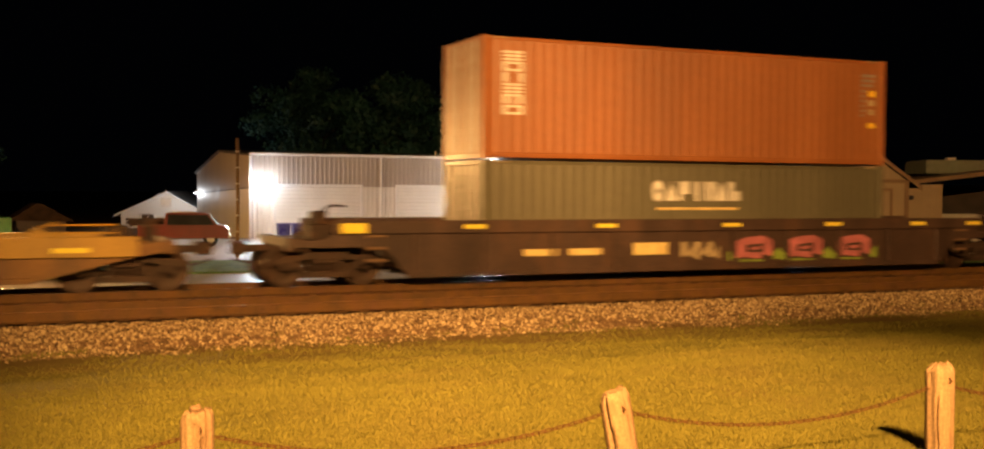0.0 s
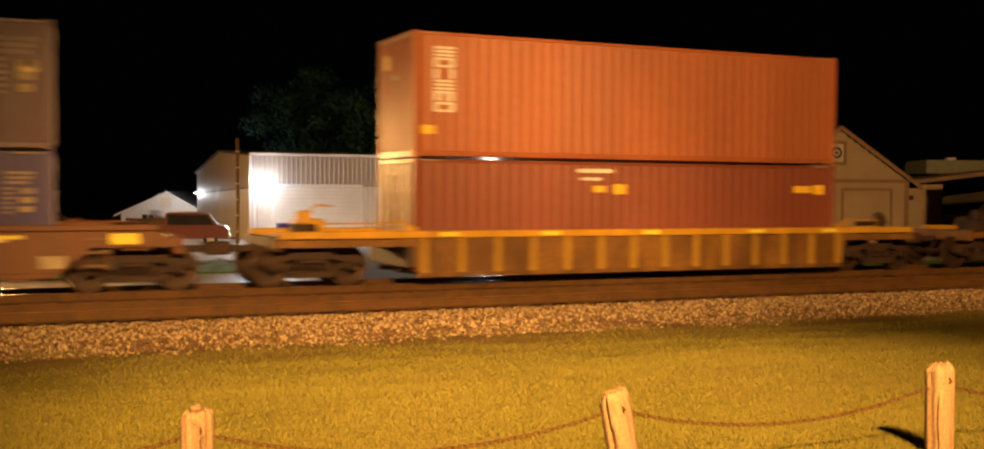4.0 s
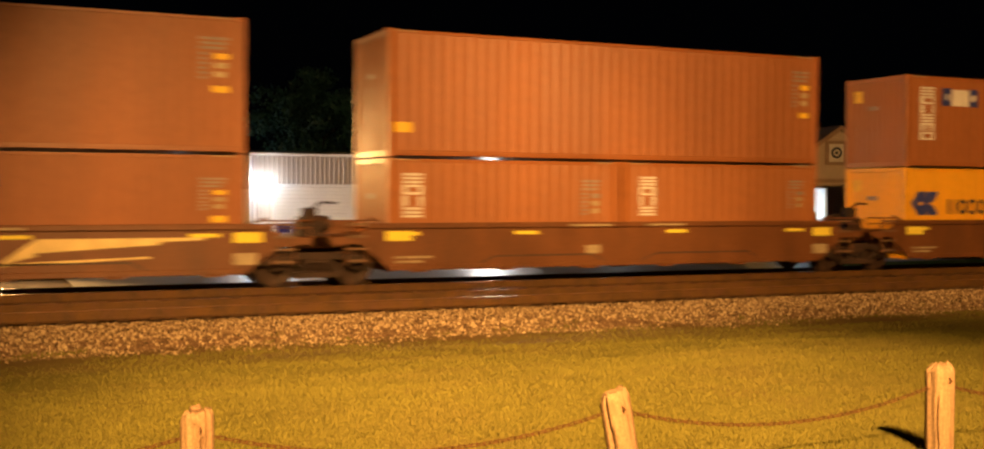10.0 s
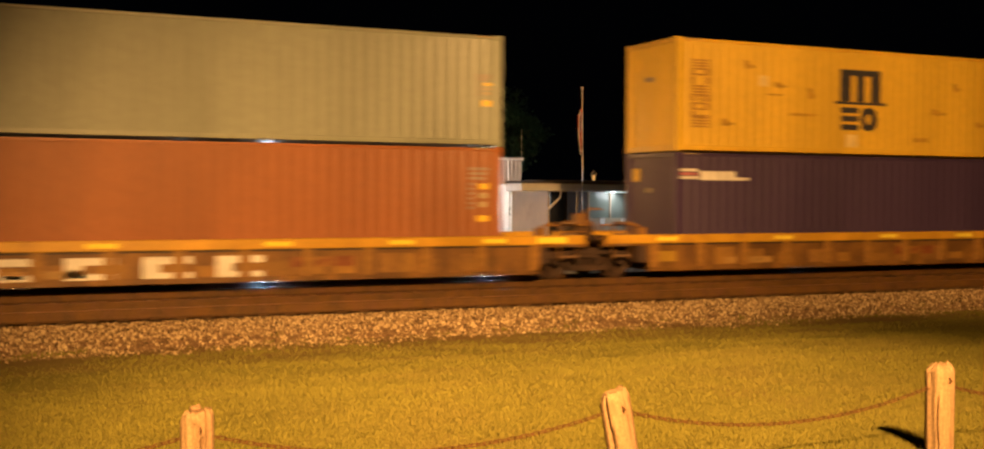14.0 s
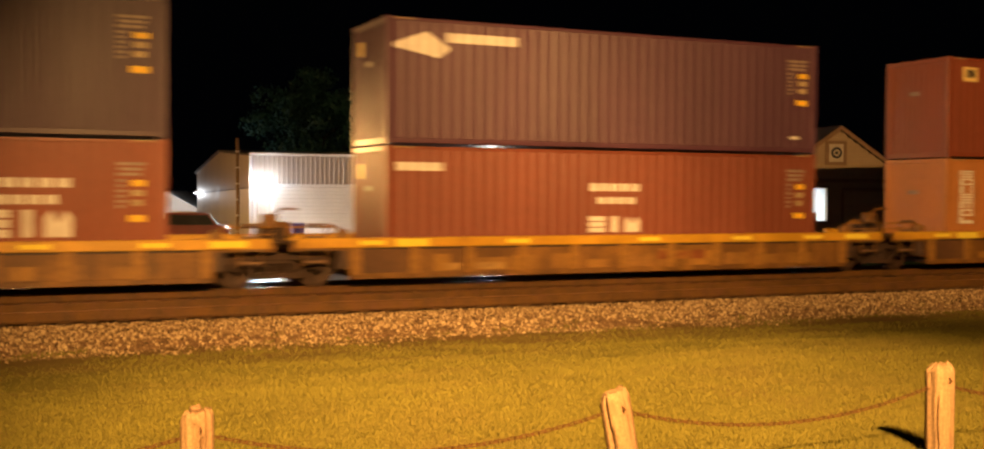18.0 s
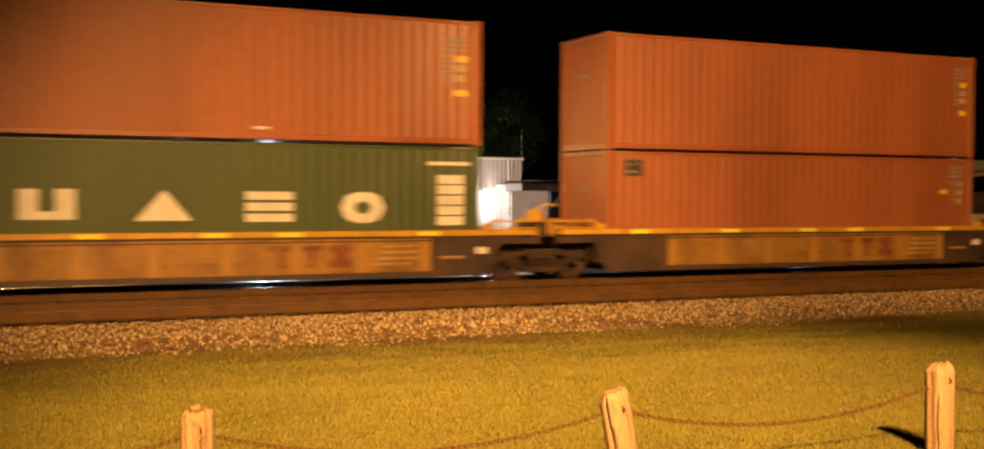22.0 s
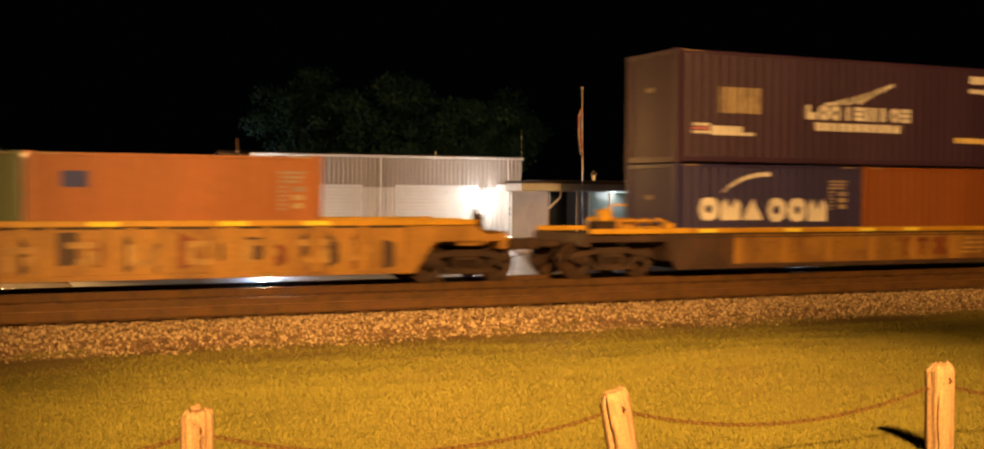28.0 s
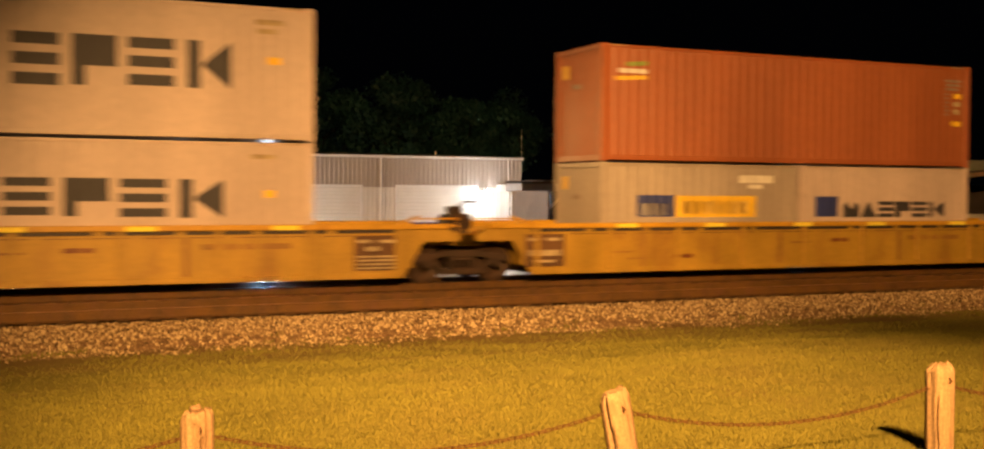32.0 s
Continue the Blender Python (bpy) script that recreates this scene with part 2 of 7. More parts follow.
M = {
    "white": mat("white_lettering", (0.78, 0.76, 0.72), 0.5, 0, 0.12, 2, 40, 0.05, (0.25, 0.18, 0.12), 0.05),
    "black": mat("dark_lettering", (0.035, 0.035, 0.05), 0.5, 0, 0.2, 2, 40, 0.05),
    "blue_mark": mat("blue_lettering", (0.03, 0.05, 0.25), 0.5, 0, 0.2, 2, 40, 0.05),
    "red_mark": mat("red_lettering", (0.55, 0.05, 0.03), 0.5, 0, 0.2, 2, 40, 0.05),
    "yellow_mark": mat("yellow_marking", (0.85, 0.55, 0.03), 0.45, 0, 0.12, 3, 40, 0.05),
    "cream_mark": mat("cream_marking", (0.80, 0.62, 0.25), 0.5, 0, 0.15, 3, 40, 0.05, RUST, 0.1),
    "pink_mark": mat("pink_spray_paint", (0.52, 0.17, 0.2), 0.5, 0, 0.25, 3, 30, 0.05),
    "lime_mark": mat("green_spray_paint", (0.25, 0.36, 0.06), 0.5, 0, 0.25, 3, 30, 0.05),
    "faint_word": mat("faded_brown_marking", (0.40, 0.215, 0.03), 0.5, 0, 0.2, 3, 30, 0.04),
    "rust_mark": mat("faded_red_marking", (0.20, 0.06, 0.02), 0.6, 0, 0.25, 3, 30, 0.05, (0.4, 0.22, 0.04), 0.3),
    "rust_smear": mat("thin_rust_smear", (0.52, 0.3, 0.034), 0.7, 0, 0.3, 4, 30, 0.1, (0.5, 0.29, 0.03), 0.4),
    "faint_mark": mat("thin_white_lettering", (0.30, 0.235, 0.2), 0.5, 0, 0.2, 3, 30, 0.05),
    "grey_blue_mark": mat("grey_blue_marking", (0.16, 0.14, 0.22), 0.5, 0, 0.2, 3, 30, 0.05),
    # faded lettering; also the painted glint at the container top corners
    "pale_mark": mat("faded_marking_and_glint", (0.45, 0.36, 0.22), 0.6, 0, 0.25, 3, 30, 0.05, RUST, 0.3),
    "reflector": mat("yellow_reflector", (0.98, 0.80, 0.10), 0.2, 0, 0.06, 3, 40, 0.02),
    "steel_dark": mat("dark_running_gear_steel", (0.042, 0.024, 0.018), 0.75, 0.2, 0.35, 4, 40, 0.25, (0.10, 0.047, 0.025), 0.35),
    "side_frame": mat("cast_side_frame_steel", (0.048, 0.027, 0.019), 0.75, 0.1, 0.3, 3, 30, 0.25, (0.07, 0.036, 0.022), 0.35),
    "wheel": mat("brown_wheel_steel", (0.052, 0.028, 0.018), 0.6, 0.4, 0.3, 4, 40, 0.2, RUST, 0.3),
    "rail_side": mat("rusty_rail_steel", (0.112, 0.052, 0.009), 0.75, 0.1, 0.3, 3, 50, 0.25, (0.12, 0.05, 0.02), 0.35),
    "rail_top": mat("polished_rail_head", (0.55, 0.55, 0.56), 0.22, 1.0, 0.08, 2, 30, 0.02),
    "rail_top_dull": mat("dull_rail_head", (0.36, 0.20, 0.11), 0.42, 0.6, 0.2, 2, 30, 0.05),
    "tie": mat("creosoted_timber", (0.075, 0.048, 0.03), 0.85, 0, 0.35, 5, 50, 0.4, (0.16, 0.08, 0.04), 0.3, 0.2),
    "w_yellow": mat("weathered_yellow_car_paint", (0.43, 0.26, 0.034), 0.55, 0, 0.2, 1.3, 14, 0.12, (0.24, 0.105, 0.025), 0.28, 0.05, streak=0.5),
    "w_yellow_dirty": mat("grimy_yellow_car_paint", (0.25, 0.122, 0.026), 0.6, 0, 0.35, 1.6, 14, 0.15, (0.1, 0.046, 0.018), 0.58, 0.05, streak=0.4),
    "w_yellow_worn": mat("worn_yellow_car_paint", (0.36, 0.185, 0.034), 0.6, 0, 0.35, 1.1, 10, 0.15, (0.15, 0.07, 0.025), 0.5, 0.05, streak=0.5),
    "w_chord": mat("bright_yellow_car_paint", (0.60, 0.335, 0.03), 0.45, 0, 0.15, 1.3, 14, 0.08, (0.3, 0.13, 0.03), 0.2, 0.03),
    "w_brown": mat("iron_brown_car_paint", (0.172, 0.065, 0.021), 0.55, 0, 0.2, 1.3, 14, 0.1, (0.12, 0.05, 0.02), 0.3, 0.04, streak=0.5),
    "w_dark": mat("dark_brown_car_paint", (0.066, 0.038, 0.03), 0.6, 0, 0.3, 1.3, 14, 0.12, (0.12, 0.06, 0.034), 0.28, 0.04, streak=0.5),
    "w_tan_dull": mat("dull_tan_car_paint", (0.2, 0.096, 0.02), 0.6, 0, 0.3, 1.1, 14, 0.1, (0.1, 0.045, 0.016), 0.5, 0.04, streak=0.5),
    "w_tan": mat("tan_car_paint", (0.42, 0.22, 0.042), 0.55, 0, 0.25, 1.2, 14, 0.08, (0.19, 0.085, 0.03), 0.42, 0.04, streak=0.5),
    "w_panel": mat("brown_recessed_panel", (0.12, 0.058, 0.028), 0.7, 0, 0.3, 1.5, 14, 0.15, (0.17, 0.085, 0.03), 0.35),
    "w_stain": mat("dull_rust_stain", (0.27, 0.135, 0.035), 0.65, 0, 0.3, 1.5, 14, 0.1, (0.36, 0.19, 0.035), 0.45),
    "spray_fade": mat("faded_pale_spray", (0.46, 0.28, 0.09), 0.6, 0, 0.3, 2.5, 20, 0.05, (0.32, 0.17, 0.04), 0.5),
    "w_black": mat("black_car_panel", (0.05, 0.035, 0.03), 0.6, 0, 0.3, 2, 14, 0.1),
    "bar": mat("door_bar_steel", (0.55, 0.48, 0.42), 0.55, 0.2, 0.2, 3, 40, 0.05),
    "box_roof": mat("dusty_roof_sheet", (0.2, 0.13, 0.09), 0.95, 0, 0.25, 0.8, 12, 0.1, (0.12, 0.07, 0.05), 0.3),
    "bar_worn": mat("worn_rung_steel", (0.20, 0.12, 0.07), 0.6, 0.1, 0.25, 3, 40, 0.1, RUST, 0.3),
    "post_wood": mat("weathered_split_log", (0.31, 0.21, 0.115), 0.9, 0, 0.3, 16, 60, 0.5, (0.11, 0.06, 0.035), 0.46, 0.06, streak=0.1),
    "chain": mat("rusty_chain_steel", (0.095, 0.046, 0.018), 0.8, 0.2, 0.3, 20, 90, 0.2),
    "shoulder": mat("dusty_gravel", (0.26, 0.165, 0.09), 0.95, 0, 0.35, 9, 45, 0.9, (0.12, 0.07, 0.04), 0.3),
    "ballast_brown": mat("brown_ballast_bed", (0.092, 0.043, 0.009), 0.95, 0, 0.22, 9, 35, 0.6, (0.08, 0.045, 0.022), 0.3),
    "concrete": mat("concrete", (0.55, 0.55, 0.53), 0.5, 0, 0.12, 0.5, 20, 0.04, (0.3, 0.29, 0.27), 0.2),
    "wall_tan": mat("tan_metal_cladding", (0.42, 0.36, 0.31), 0.5, 0, 0.07, 0.6, 12, 0.05, (0.3, 0.24, 0.2), 0.15, streak=0.3),
    "wall_white": mat("white_metal_cladding", (0.70, 0.67, 0.62), 0.5, 0, 0.06, 0.6, 12, 0.05, (0.5, 0.45, 0.4), 0.15, streak=0.3),
    "door_white": mat("white_door_paint", (0.76, 0.74, 0.70), 0.45, 0, 0.05, 0.8, 12, 0.04),
    "trim_white": mat("white_trim_paint", (0.75, 0.74, 0.72), 0.5, 0, 0.06, 1, 14, 0.05),
    "roof_dark": mat("dark_roof_sheet", (0.07, 0.055, 0.05), 0.75, 0, 0.25, 1.0, 25, 0.3),
    "siding": mat("tan_house_siding", (0.46, 0.36, 0.25), 0.7, 0, 0.08, 0.7, 18, 0.1, (0.34, 0.26, 0.18), 0.2),
    "shingle": mat("dark_shingle", (0.042, 0.026, 0.018), 0.92, 0, 0.35, 2, 25, 0.5),
    "dark_glass": mat("dark_window_glass", (0.02, 0.022, 0.025), 0.12, 0, 0.1, 2, 20, 0.0),
    "sign": mat("pale_sign_panel", (0.62, 0.58, 0.50), 0.5, 0, 0.06, 2, 20, 0.05),
    "unit_grey": mat("grey_green_unit_casing", (0.24, 0.27, 0.22), 0.6, 0, 0.12, 2, 20, 0.05),
    "pole": mat("galvanised_pole", (0.55, 0.54, 0.52), 0.45, 0.6, 0.12, 3, 30, 0.05),
    "flag_red": mat("flag_red", (0.6, 0.12, 0.10), 0.8, 0, 0.2, 6, 30, 0.1),
    "flag_white": mat("flag_white", (0.82, 0.8, 0.78), 0.8, 0, 0.15, 6, 30, 0.1),
    "flag_blue": mat("flag_blue", (0.04, 0.05, 0.18), 0.8, 0, 0.2, 6, 30, 0.1),
    "lamp_glass": mat("lit_lamp_lens", (0.85, 0.93, 1.0), 0.3, 0, 0.0, 1, 1, 0, emit=90),
    "dim_lens": mat("small_lit_lens", (0.85, 0.93, 1.0), 0.3, 0, 0.0, 1, 1, 0, emit=6),
    "sodium_glass": mat("lit_sodium_lens", (1.0, 0.55, 0.15), 0.3, 0, 0.0, 1, 1, 0, emit=60),
    "lit_room": mat("lit_room_wall", (0.95, 0.97, 1.0), 0.8, 0, 0.03, 1, 10, 0),
    "truck_red": mat("red_vehicle_paint", (0.16, 0.014, 0.011), 0.4, 0, 0.1, 2, 20, 0.02),
    "tyre": mat("tyre_rubber", (0.02, 0.02, 0.02), 0.85, 0, 0.2, 8, 40, 0.2),
    "bark": mat("bark", (0.02, 0.017, 0.016), 0.9, 0, 0.3, 5, 30, 0.5),
    "grass": mat("lawn_grass", (0.141, 0.128, 0.024), 0.85, 0, 0.10, 0.8, 9, 0.0, (0.135, 0.112, 0.027), 0.35),
    "verge": mat("verge_grass", (0.16, 0.29, 0.07), 0.9, 0, 0.3, 2.0, 25, 0.6, (0.14, 0.15, 0.05), 0.15),
    "siding_trim": mat("brown_house_trim", (0.30, 0.20, 0.13), 0.7, 0, 0.12, 1.5, 18, 0.1),
    "office_pane": mat("dusty_window_pane", (0.20, 0.23, 0.20), 0.2, 0, 0.1, 2, 20, 0),
    "dim_tube": mat("dim_fluorescent_tube", (0.8, 0.95, 0.9), 0.4, 0, 0, 1, 1, 0, emit=1.2),
    "stone_mix": island_mat("ballast_stone_mix", ((0.07, 0.042, 0.022), (0.29, 0.2, 0.107), (0.58, 0.46, 0.28))),
    "stone_brown": island_mat("rusty_stone_mix", ((0.056, 0.027, 0.007), (0.08, 0.038, 0.009), (0.108, 0.052, 0.013))),
    "leaf": mat("tree_leaves", (0.012, 0.07, 0.066), 0.7, 0, 0.35, 0.35, 12, 0.1),
    "blue_van": mat("blue_vehicle_paint", (0.06, 0.05, 0.22), 0.3, 0, 0.1, 2, 20, 0.02),
    "fence_green": mat("green_fence_paint", (0.05, 0.2, 0.07), 0.5, 0, 0.15, 2, 20, 0.05),
}


# ---- mesh helpers ----
def mesh(name, verts, faces, smooth=False):
    me = bpy.data.meshes.new(name)
    me.from_pydata([tuple(v) for v in verts], [], [tuple(f) for f in faces])
    me.update()
    if smooth:
        me.polygons.foreach_set("use_smooth", [True] * len(me.polygons))
    return me


def solid(*pieces):
    """Joins (verts, faces) pieces."""
    vs, fs = [], []
    for v, f in pieces:
        k = len(vs)
        vs += list(v)
        fs += [tuple(i + k for i in q) for q in f]
    return vs, fs


def cbox(x0, x1, y0, y1, z0, z1, c=0.01):
    """A box with chamfered edges."""
    c = min(c, (x1 - x0) * 0.45, (y1 - y0) * 0.45, (z1 - z0) * 0.45)
    lo, hi = (x0, y0, z0), (x1, y1, z1)
    vs, idx = [], {}
    for sx in (0, 1):
        for sy in (0, 1):
            for sz in (0, 1):
                s = (sx, sy, sz)
                for a in range(3):
                    idx[s, a] = len(vs)
                    vs.append(tuple((hi[k] if s[k] else lo[k]) + (0 if k == a else (-c if s[k] else c)) for k in range(3)))
    fs = []
    for a in range(3):
        b, d = (a + 1) % 3, (a + 2) % 3
        for v in (0, 1):
            q = []
            for p, r in ((0, 0), (1, 0), (1, 1), (0, 1)):
                s = [0, 0, 0]
                s[a], s[b], s[d] = v, p, r
                q.append(idx[tuple(s), a])
            fs.append(tuple(q if v else reversed(q)))
        for p in (0, 1):
            for r in (0, 1):
                s0, s1 = [0, 0, 0], [0, 0, 0]
                s0[a], s1[a] = 0, 1
                s0[b] = s1[b] = p
                s0[d] = s1[d] = r
                q = [idx[tuple(s0), b], idx[tuple(s1), b], idx[tuple(s1), d], idx[tuple(s0), d]]
                fs.append(tuple(q if (p ^ r) else reversed(q)))
    for s in [(a, b, d) for a in (0, 1) for b in (0, 1) for d in (0, 1)]:
        q = [idx[s, 0], idx[s, 1], idx[s, 2]]
        fs.append(tuple(q if sum(s) % 2 else reversed(q)))
    return vs, fs


def prism(profile, axis, a0, a1):
    """A polygon in the plane across the axis (0: yz, 1: xz, 2: xy), drawn out from a0 to a1."""
    n = len(profile)

    def put(a, p):
        q = list(p)
        q.insert(axis, a)
        return tuple(q)
    vs = [put(a0, p) for p in profile] + [put(a1, p) for p in profile]
    fs = [tuple(range(n))[::-1], tuple(range(n, 2 * n))]
    fs += [(i, (i + 1) % n, n + (i + 1) % n, n + i) for i in range(n)]
    return vs, fs


def tube(path, r, sides=8, cap=True):
    """A round bar along a path of points; r is one radius or one a point."""
    rs = r if isinstance(r, (list, tuple)) else [r] * len(path)
    vs, fs = [], []
    pts = [Vector(p) for p in path]
    for i, p in enumerate(pts):
        d = (pts[min(i + 1, len(pts) - 1)] - pts[max(i - 1, 0)]).normalized()
        u = d.orthogonal().normalized() if abs(d.z) > 0.95 else d.cross(Vector((0, 0, 1))).normalized()
        w = d.cross(u).normalized()
        for k in range(sides):
            a = 2 * math.pi * k / sides
            vs.append(tuple(p + rs[i] * (math.cos(a) * u + math.sin(a) * w)))
    for i in range(len(pts) - 1):
        for k in range(sides):
            a, b = i * sides + k, i * sides + (k + 1) % sides
            fs.append((a, b, b + sides, a + sides))
    if cap:
        fs.append(tuple(range(sides))[::-1])
        fs.append(tuple(range(len(vs) - sides, len(vs))))
    return vs, fs


def lathe(profile, axis=1, sides=24):
    """Turns (radius, along) pairs about an axis through the origin."""
    vs, fs = [], []
    n = len(profile)
    for k in range(sides):
        a = 2 * math.pi * k / sides
        for r, h in profile:
            q = [r * math.cos(a), r * math.sin(a)]
            q.insert(axis, h)
            vs.append(tuple(q))
    for k in range(sides):
        for i in range(n - 1):
            a, b = k * n + i, ((k + 1) % sides) * n + i
            fs.append((a, b, b + 1, a + 1))
    return vs, fs


def fixed_normals(me):
    bm = bmesh.new()
    bm.from_mesh(me)
    bmesh.ops.recalc_face_normals(bm, faces=bm.faces)
    bm.to_mesh(me)
    bm.free()
    return me


def part(name, data, material, parent, label="", at=None, kind=""):
    """Links a mesh, or (verts, faces), as one object under a thing."""
    if isinstance(data, tuple):
        data = fixed_normals(mesh(name, *data))
    ob = new(name, data)
    if not data.materials:
        data.materials.append(material)
    elif data.materials[0] is not material:
        ob.material_slots[0].link = "OBJECT"
        ob.material_slots[0].material = material
    if parent is not None:
        ob.parent = parent
    if at is not None:
        ob.matrix_basis = at if isinstance(at, Matrix) else Matrix.Translation(at)
    return tagged(ob, label, kind=kind)


def thing(name, label, category, group="", at=(0, 0, 0), kind=""):
    ob = new(name)
    ob.empty_display_size = 0.3
    ob.matrix_basis = at if isinstance(at, Matrix) else Matrix.Translation(at)
    return tagged(ob, label, category, group, kind)


# ---- the train's run ----
TRACK_Y = 25.6


def run(t):
    """How far the train has rolled, with the short lurch near 25 s."""
    u = t / 32
    s = 32 * (10.8986 * u - 0.01153 * u * u - 0.08796 * u ** 3)
    for a, d in ((24.9, 0.22), (25.0, 0.28), (25.1, 0.20)):
        if abs(t - a) < 0.01:
            s += d
    return s


STEPS = [0, 2, 4, 6, 8, 10, 12, 14, 16, 18, 20, 22, 24, 24.6, 24.8, 24.9, 25.0, 25.1, 25.2, 25.4, 26, 28, 30, 32]
MOVERS = []


def riding(ob, x0):
    MOVERS.append((ob, x0 - 0.08))
    ob.matrix_basis = Matrix.Translation((x0 - 0.08, TRACK_Y, 0))
    return ob


# ---- ground ----
def ground_z(y):
    pts = [(-400, 0.5), (0, 0.45), (6, 0.42), (10, 0.28), (15, -0.10), (18.3, -0.36), (19.2, -0.42), (29, -0.45), (31.5, -0.62), (36, -0.85), (60, -0.9), (3000, -0.9)]
    for (a, za), (b, zb) in zip(pts, pts[1:]):
        if y <= b:
            return za + (zb - za) * (y - a) / (b - a)
    return pts[-1][1]


def soil_material():
    """Thatch of the lawn, giving way to worn earth beside the stone shoulder."""
    m = mat("lawn_and_earth", (0.141, 0.126, 0.024), 0.95, 0, 0.14, 0.9, 26, 0.4, (0.145, 0.104, 0.032), 0.3)
    n, l = m.node_tree.nodes, m.node_tree.links
    bs = n["Principled BSDF"]
    old = bs.inputs["Base Color"].links[0].from_socket
    tc = n.new("ShaderNodeTexCoord")
    sep = n.new("ShaderNodeSeparateXYZ")
    l.new(tc.outputs["Object"], sep.inputs[0])
    nz = n.new("ShaderNodeTexNoise")
    nz.inputs["Scale"].default_value, nz.inputs["Detail"].default_value = 0.8, 7
    l.new(tc.outputs["Object"], nz.inputs["Vector"])
    sh = n.new("ShaderNodeMath")
    sh.operation = "MULTIPLY_ADD"
    l.new(nz.outputs["Fac"], sh.inputs[0])
    sh.inputs[1].default_value = 5.0
    l.new(sep.outputs["Y"], sh.inputs[2])
    mr = n.new("ShaderNodeMapRange")
    mr.inputs[1].default_value, mr.inputs[2].default_value = 15.6, 21.2
    l.new(sh.outputs[0], mr.inputs[0])
    mx = n.new("ShaderNodeMix")
    mx.data_type = "RGBA"
    l.new(mr.outputs[0], mx.inputs["Factor"])
    l.new(old, mx.inputs[6])
    mx.inputs[7].default_value = (0.18, 0.113, 0.05, 1)
    l.new(mx.outputs[2], bs.inputs["Base Color"])
    return m


def build_ground():
    xs = [-3000, -800, -200, -60] + [i * 1.0 for i in range(-20, 61)] + [90, 200, 800, 3000]
    ys = [-3000, -500, -60, -10] + [i * 0.5 for i in range(0, 76)] + [40, 45, 50, 60, 80, 120, 300, 3000]
    vs = []
    for y in ys:
        for x in xs:
            near = -22 < x < 62 and 1 < y < 19
            bumpy = 0.05 * noise.noise((x * 0.35, y * 0.5, 3)) + 0.02 * noise.noise((x * 1.3, y * 1.3, 7)) if near else 0
            vs.append((x, y, ground_z(y) + bumpy))
    n = len(xs)
    fs = [(j * n + i, j * n + i + 1, (j + 1) * n + i + 1, (j + 1) * n + i) for j in range(len(ys) - 1) for i in range(n - 1)]
    ob = part("ground", mesh("ground", vs, fs, True), soil_material(), None)
    tagged(ob, "lawn and bare earth on both sides of the tracks", "ground", kind="structure")


def bed_strip(name, prof, m, label):
    vs, fs = [], []
    xs = [-200] + [i * 0.6 for i in range(-30, 110)] + [300]
    n = len(prof)
    for x in xs:
        for y, z in prof:
            vs.append((x, y + 0.10 * noise.noise((x * 0.9, y, 1)), z + 0.03 * noise.noise((x * 1.1, y * 2, 5))))
    for i in range(len(xs) - 1):
        for k in range(n - 1):
            a = i * n + k
            fs.append((a, a + 1, a + n + 1, a + n))
    ob = part(name, mesh(name, vs, fs), m, None)
    tagged(ob, label, "track bed", kind="structure")


def build_bed():
    """Ballast beds with sloping shoulders."""
    bed_strip("ballast_bed", [(21.0, -0.25), (23.2, -0.26), (23.9, -0.25), (25.0, -0.26), (27.4, -0.26), (28.6, -0.4), (30.0, -0.66), (30.0, -0.95), (21.0, -0.95)], M["ballast_brown"], "brown crushed stone bed under the two tracks")
    bed_strip("ballast_shoulder", [(18.3, -0.38), (19.0, -0.27), (19.75, -0.215), (20.75, -0.215), (21.0, -0.25), (21.0, -0.9), (18.3, -0.9)], M["shoulder"], "dusty gravel shoulder beside the near track")


RAIL = [(-0.07, -0.18), (0.07, -0.18), (0.07, -0.165), (0.034, -0.155), (0.031, -0.042), (0.036, -0.038), (0.036, -0.006), (0.026, 0.0), (-0.026, 0.0), (-0.036, -0.006), (-0.036, -0.038), (-0.031, -0.042), (-0.034, -0.155), (-0.07, -0.165)]


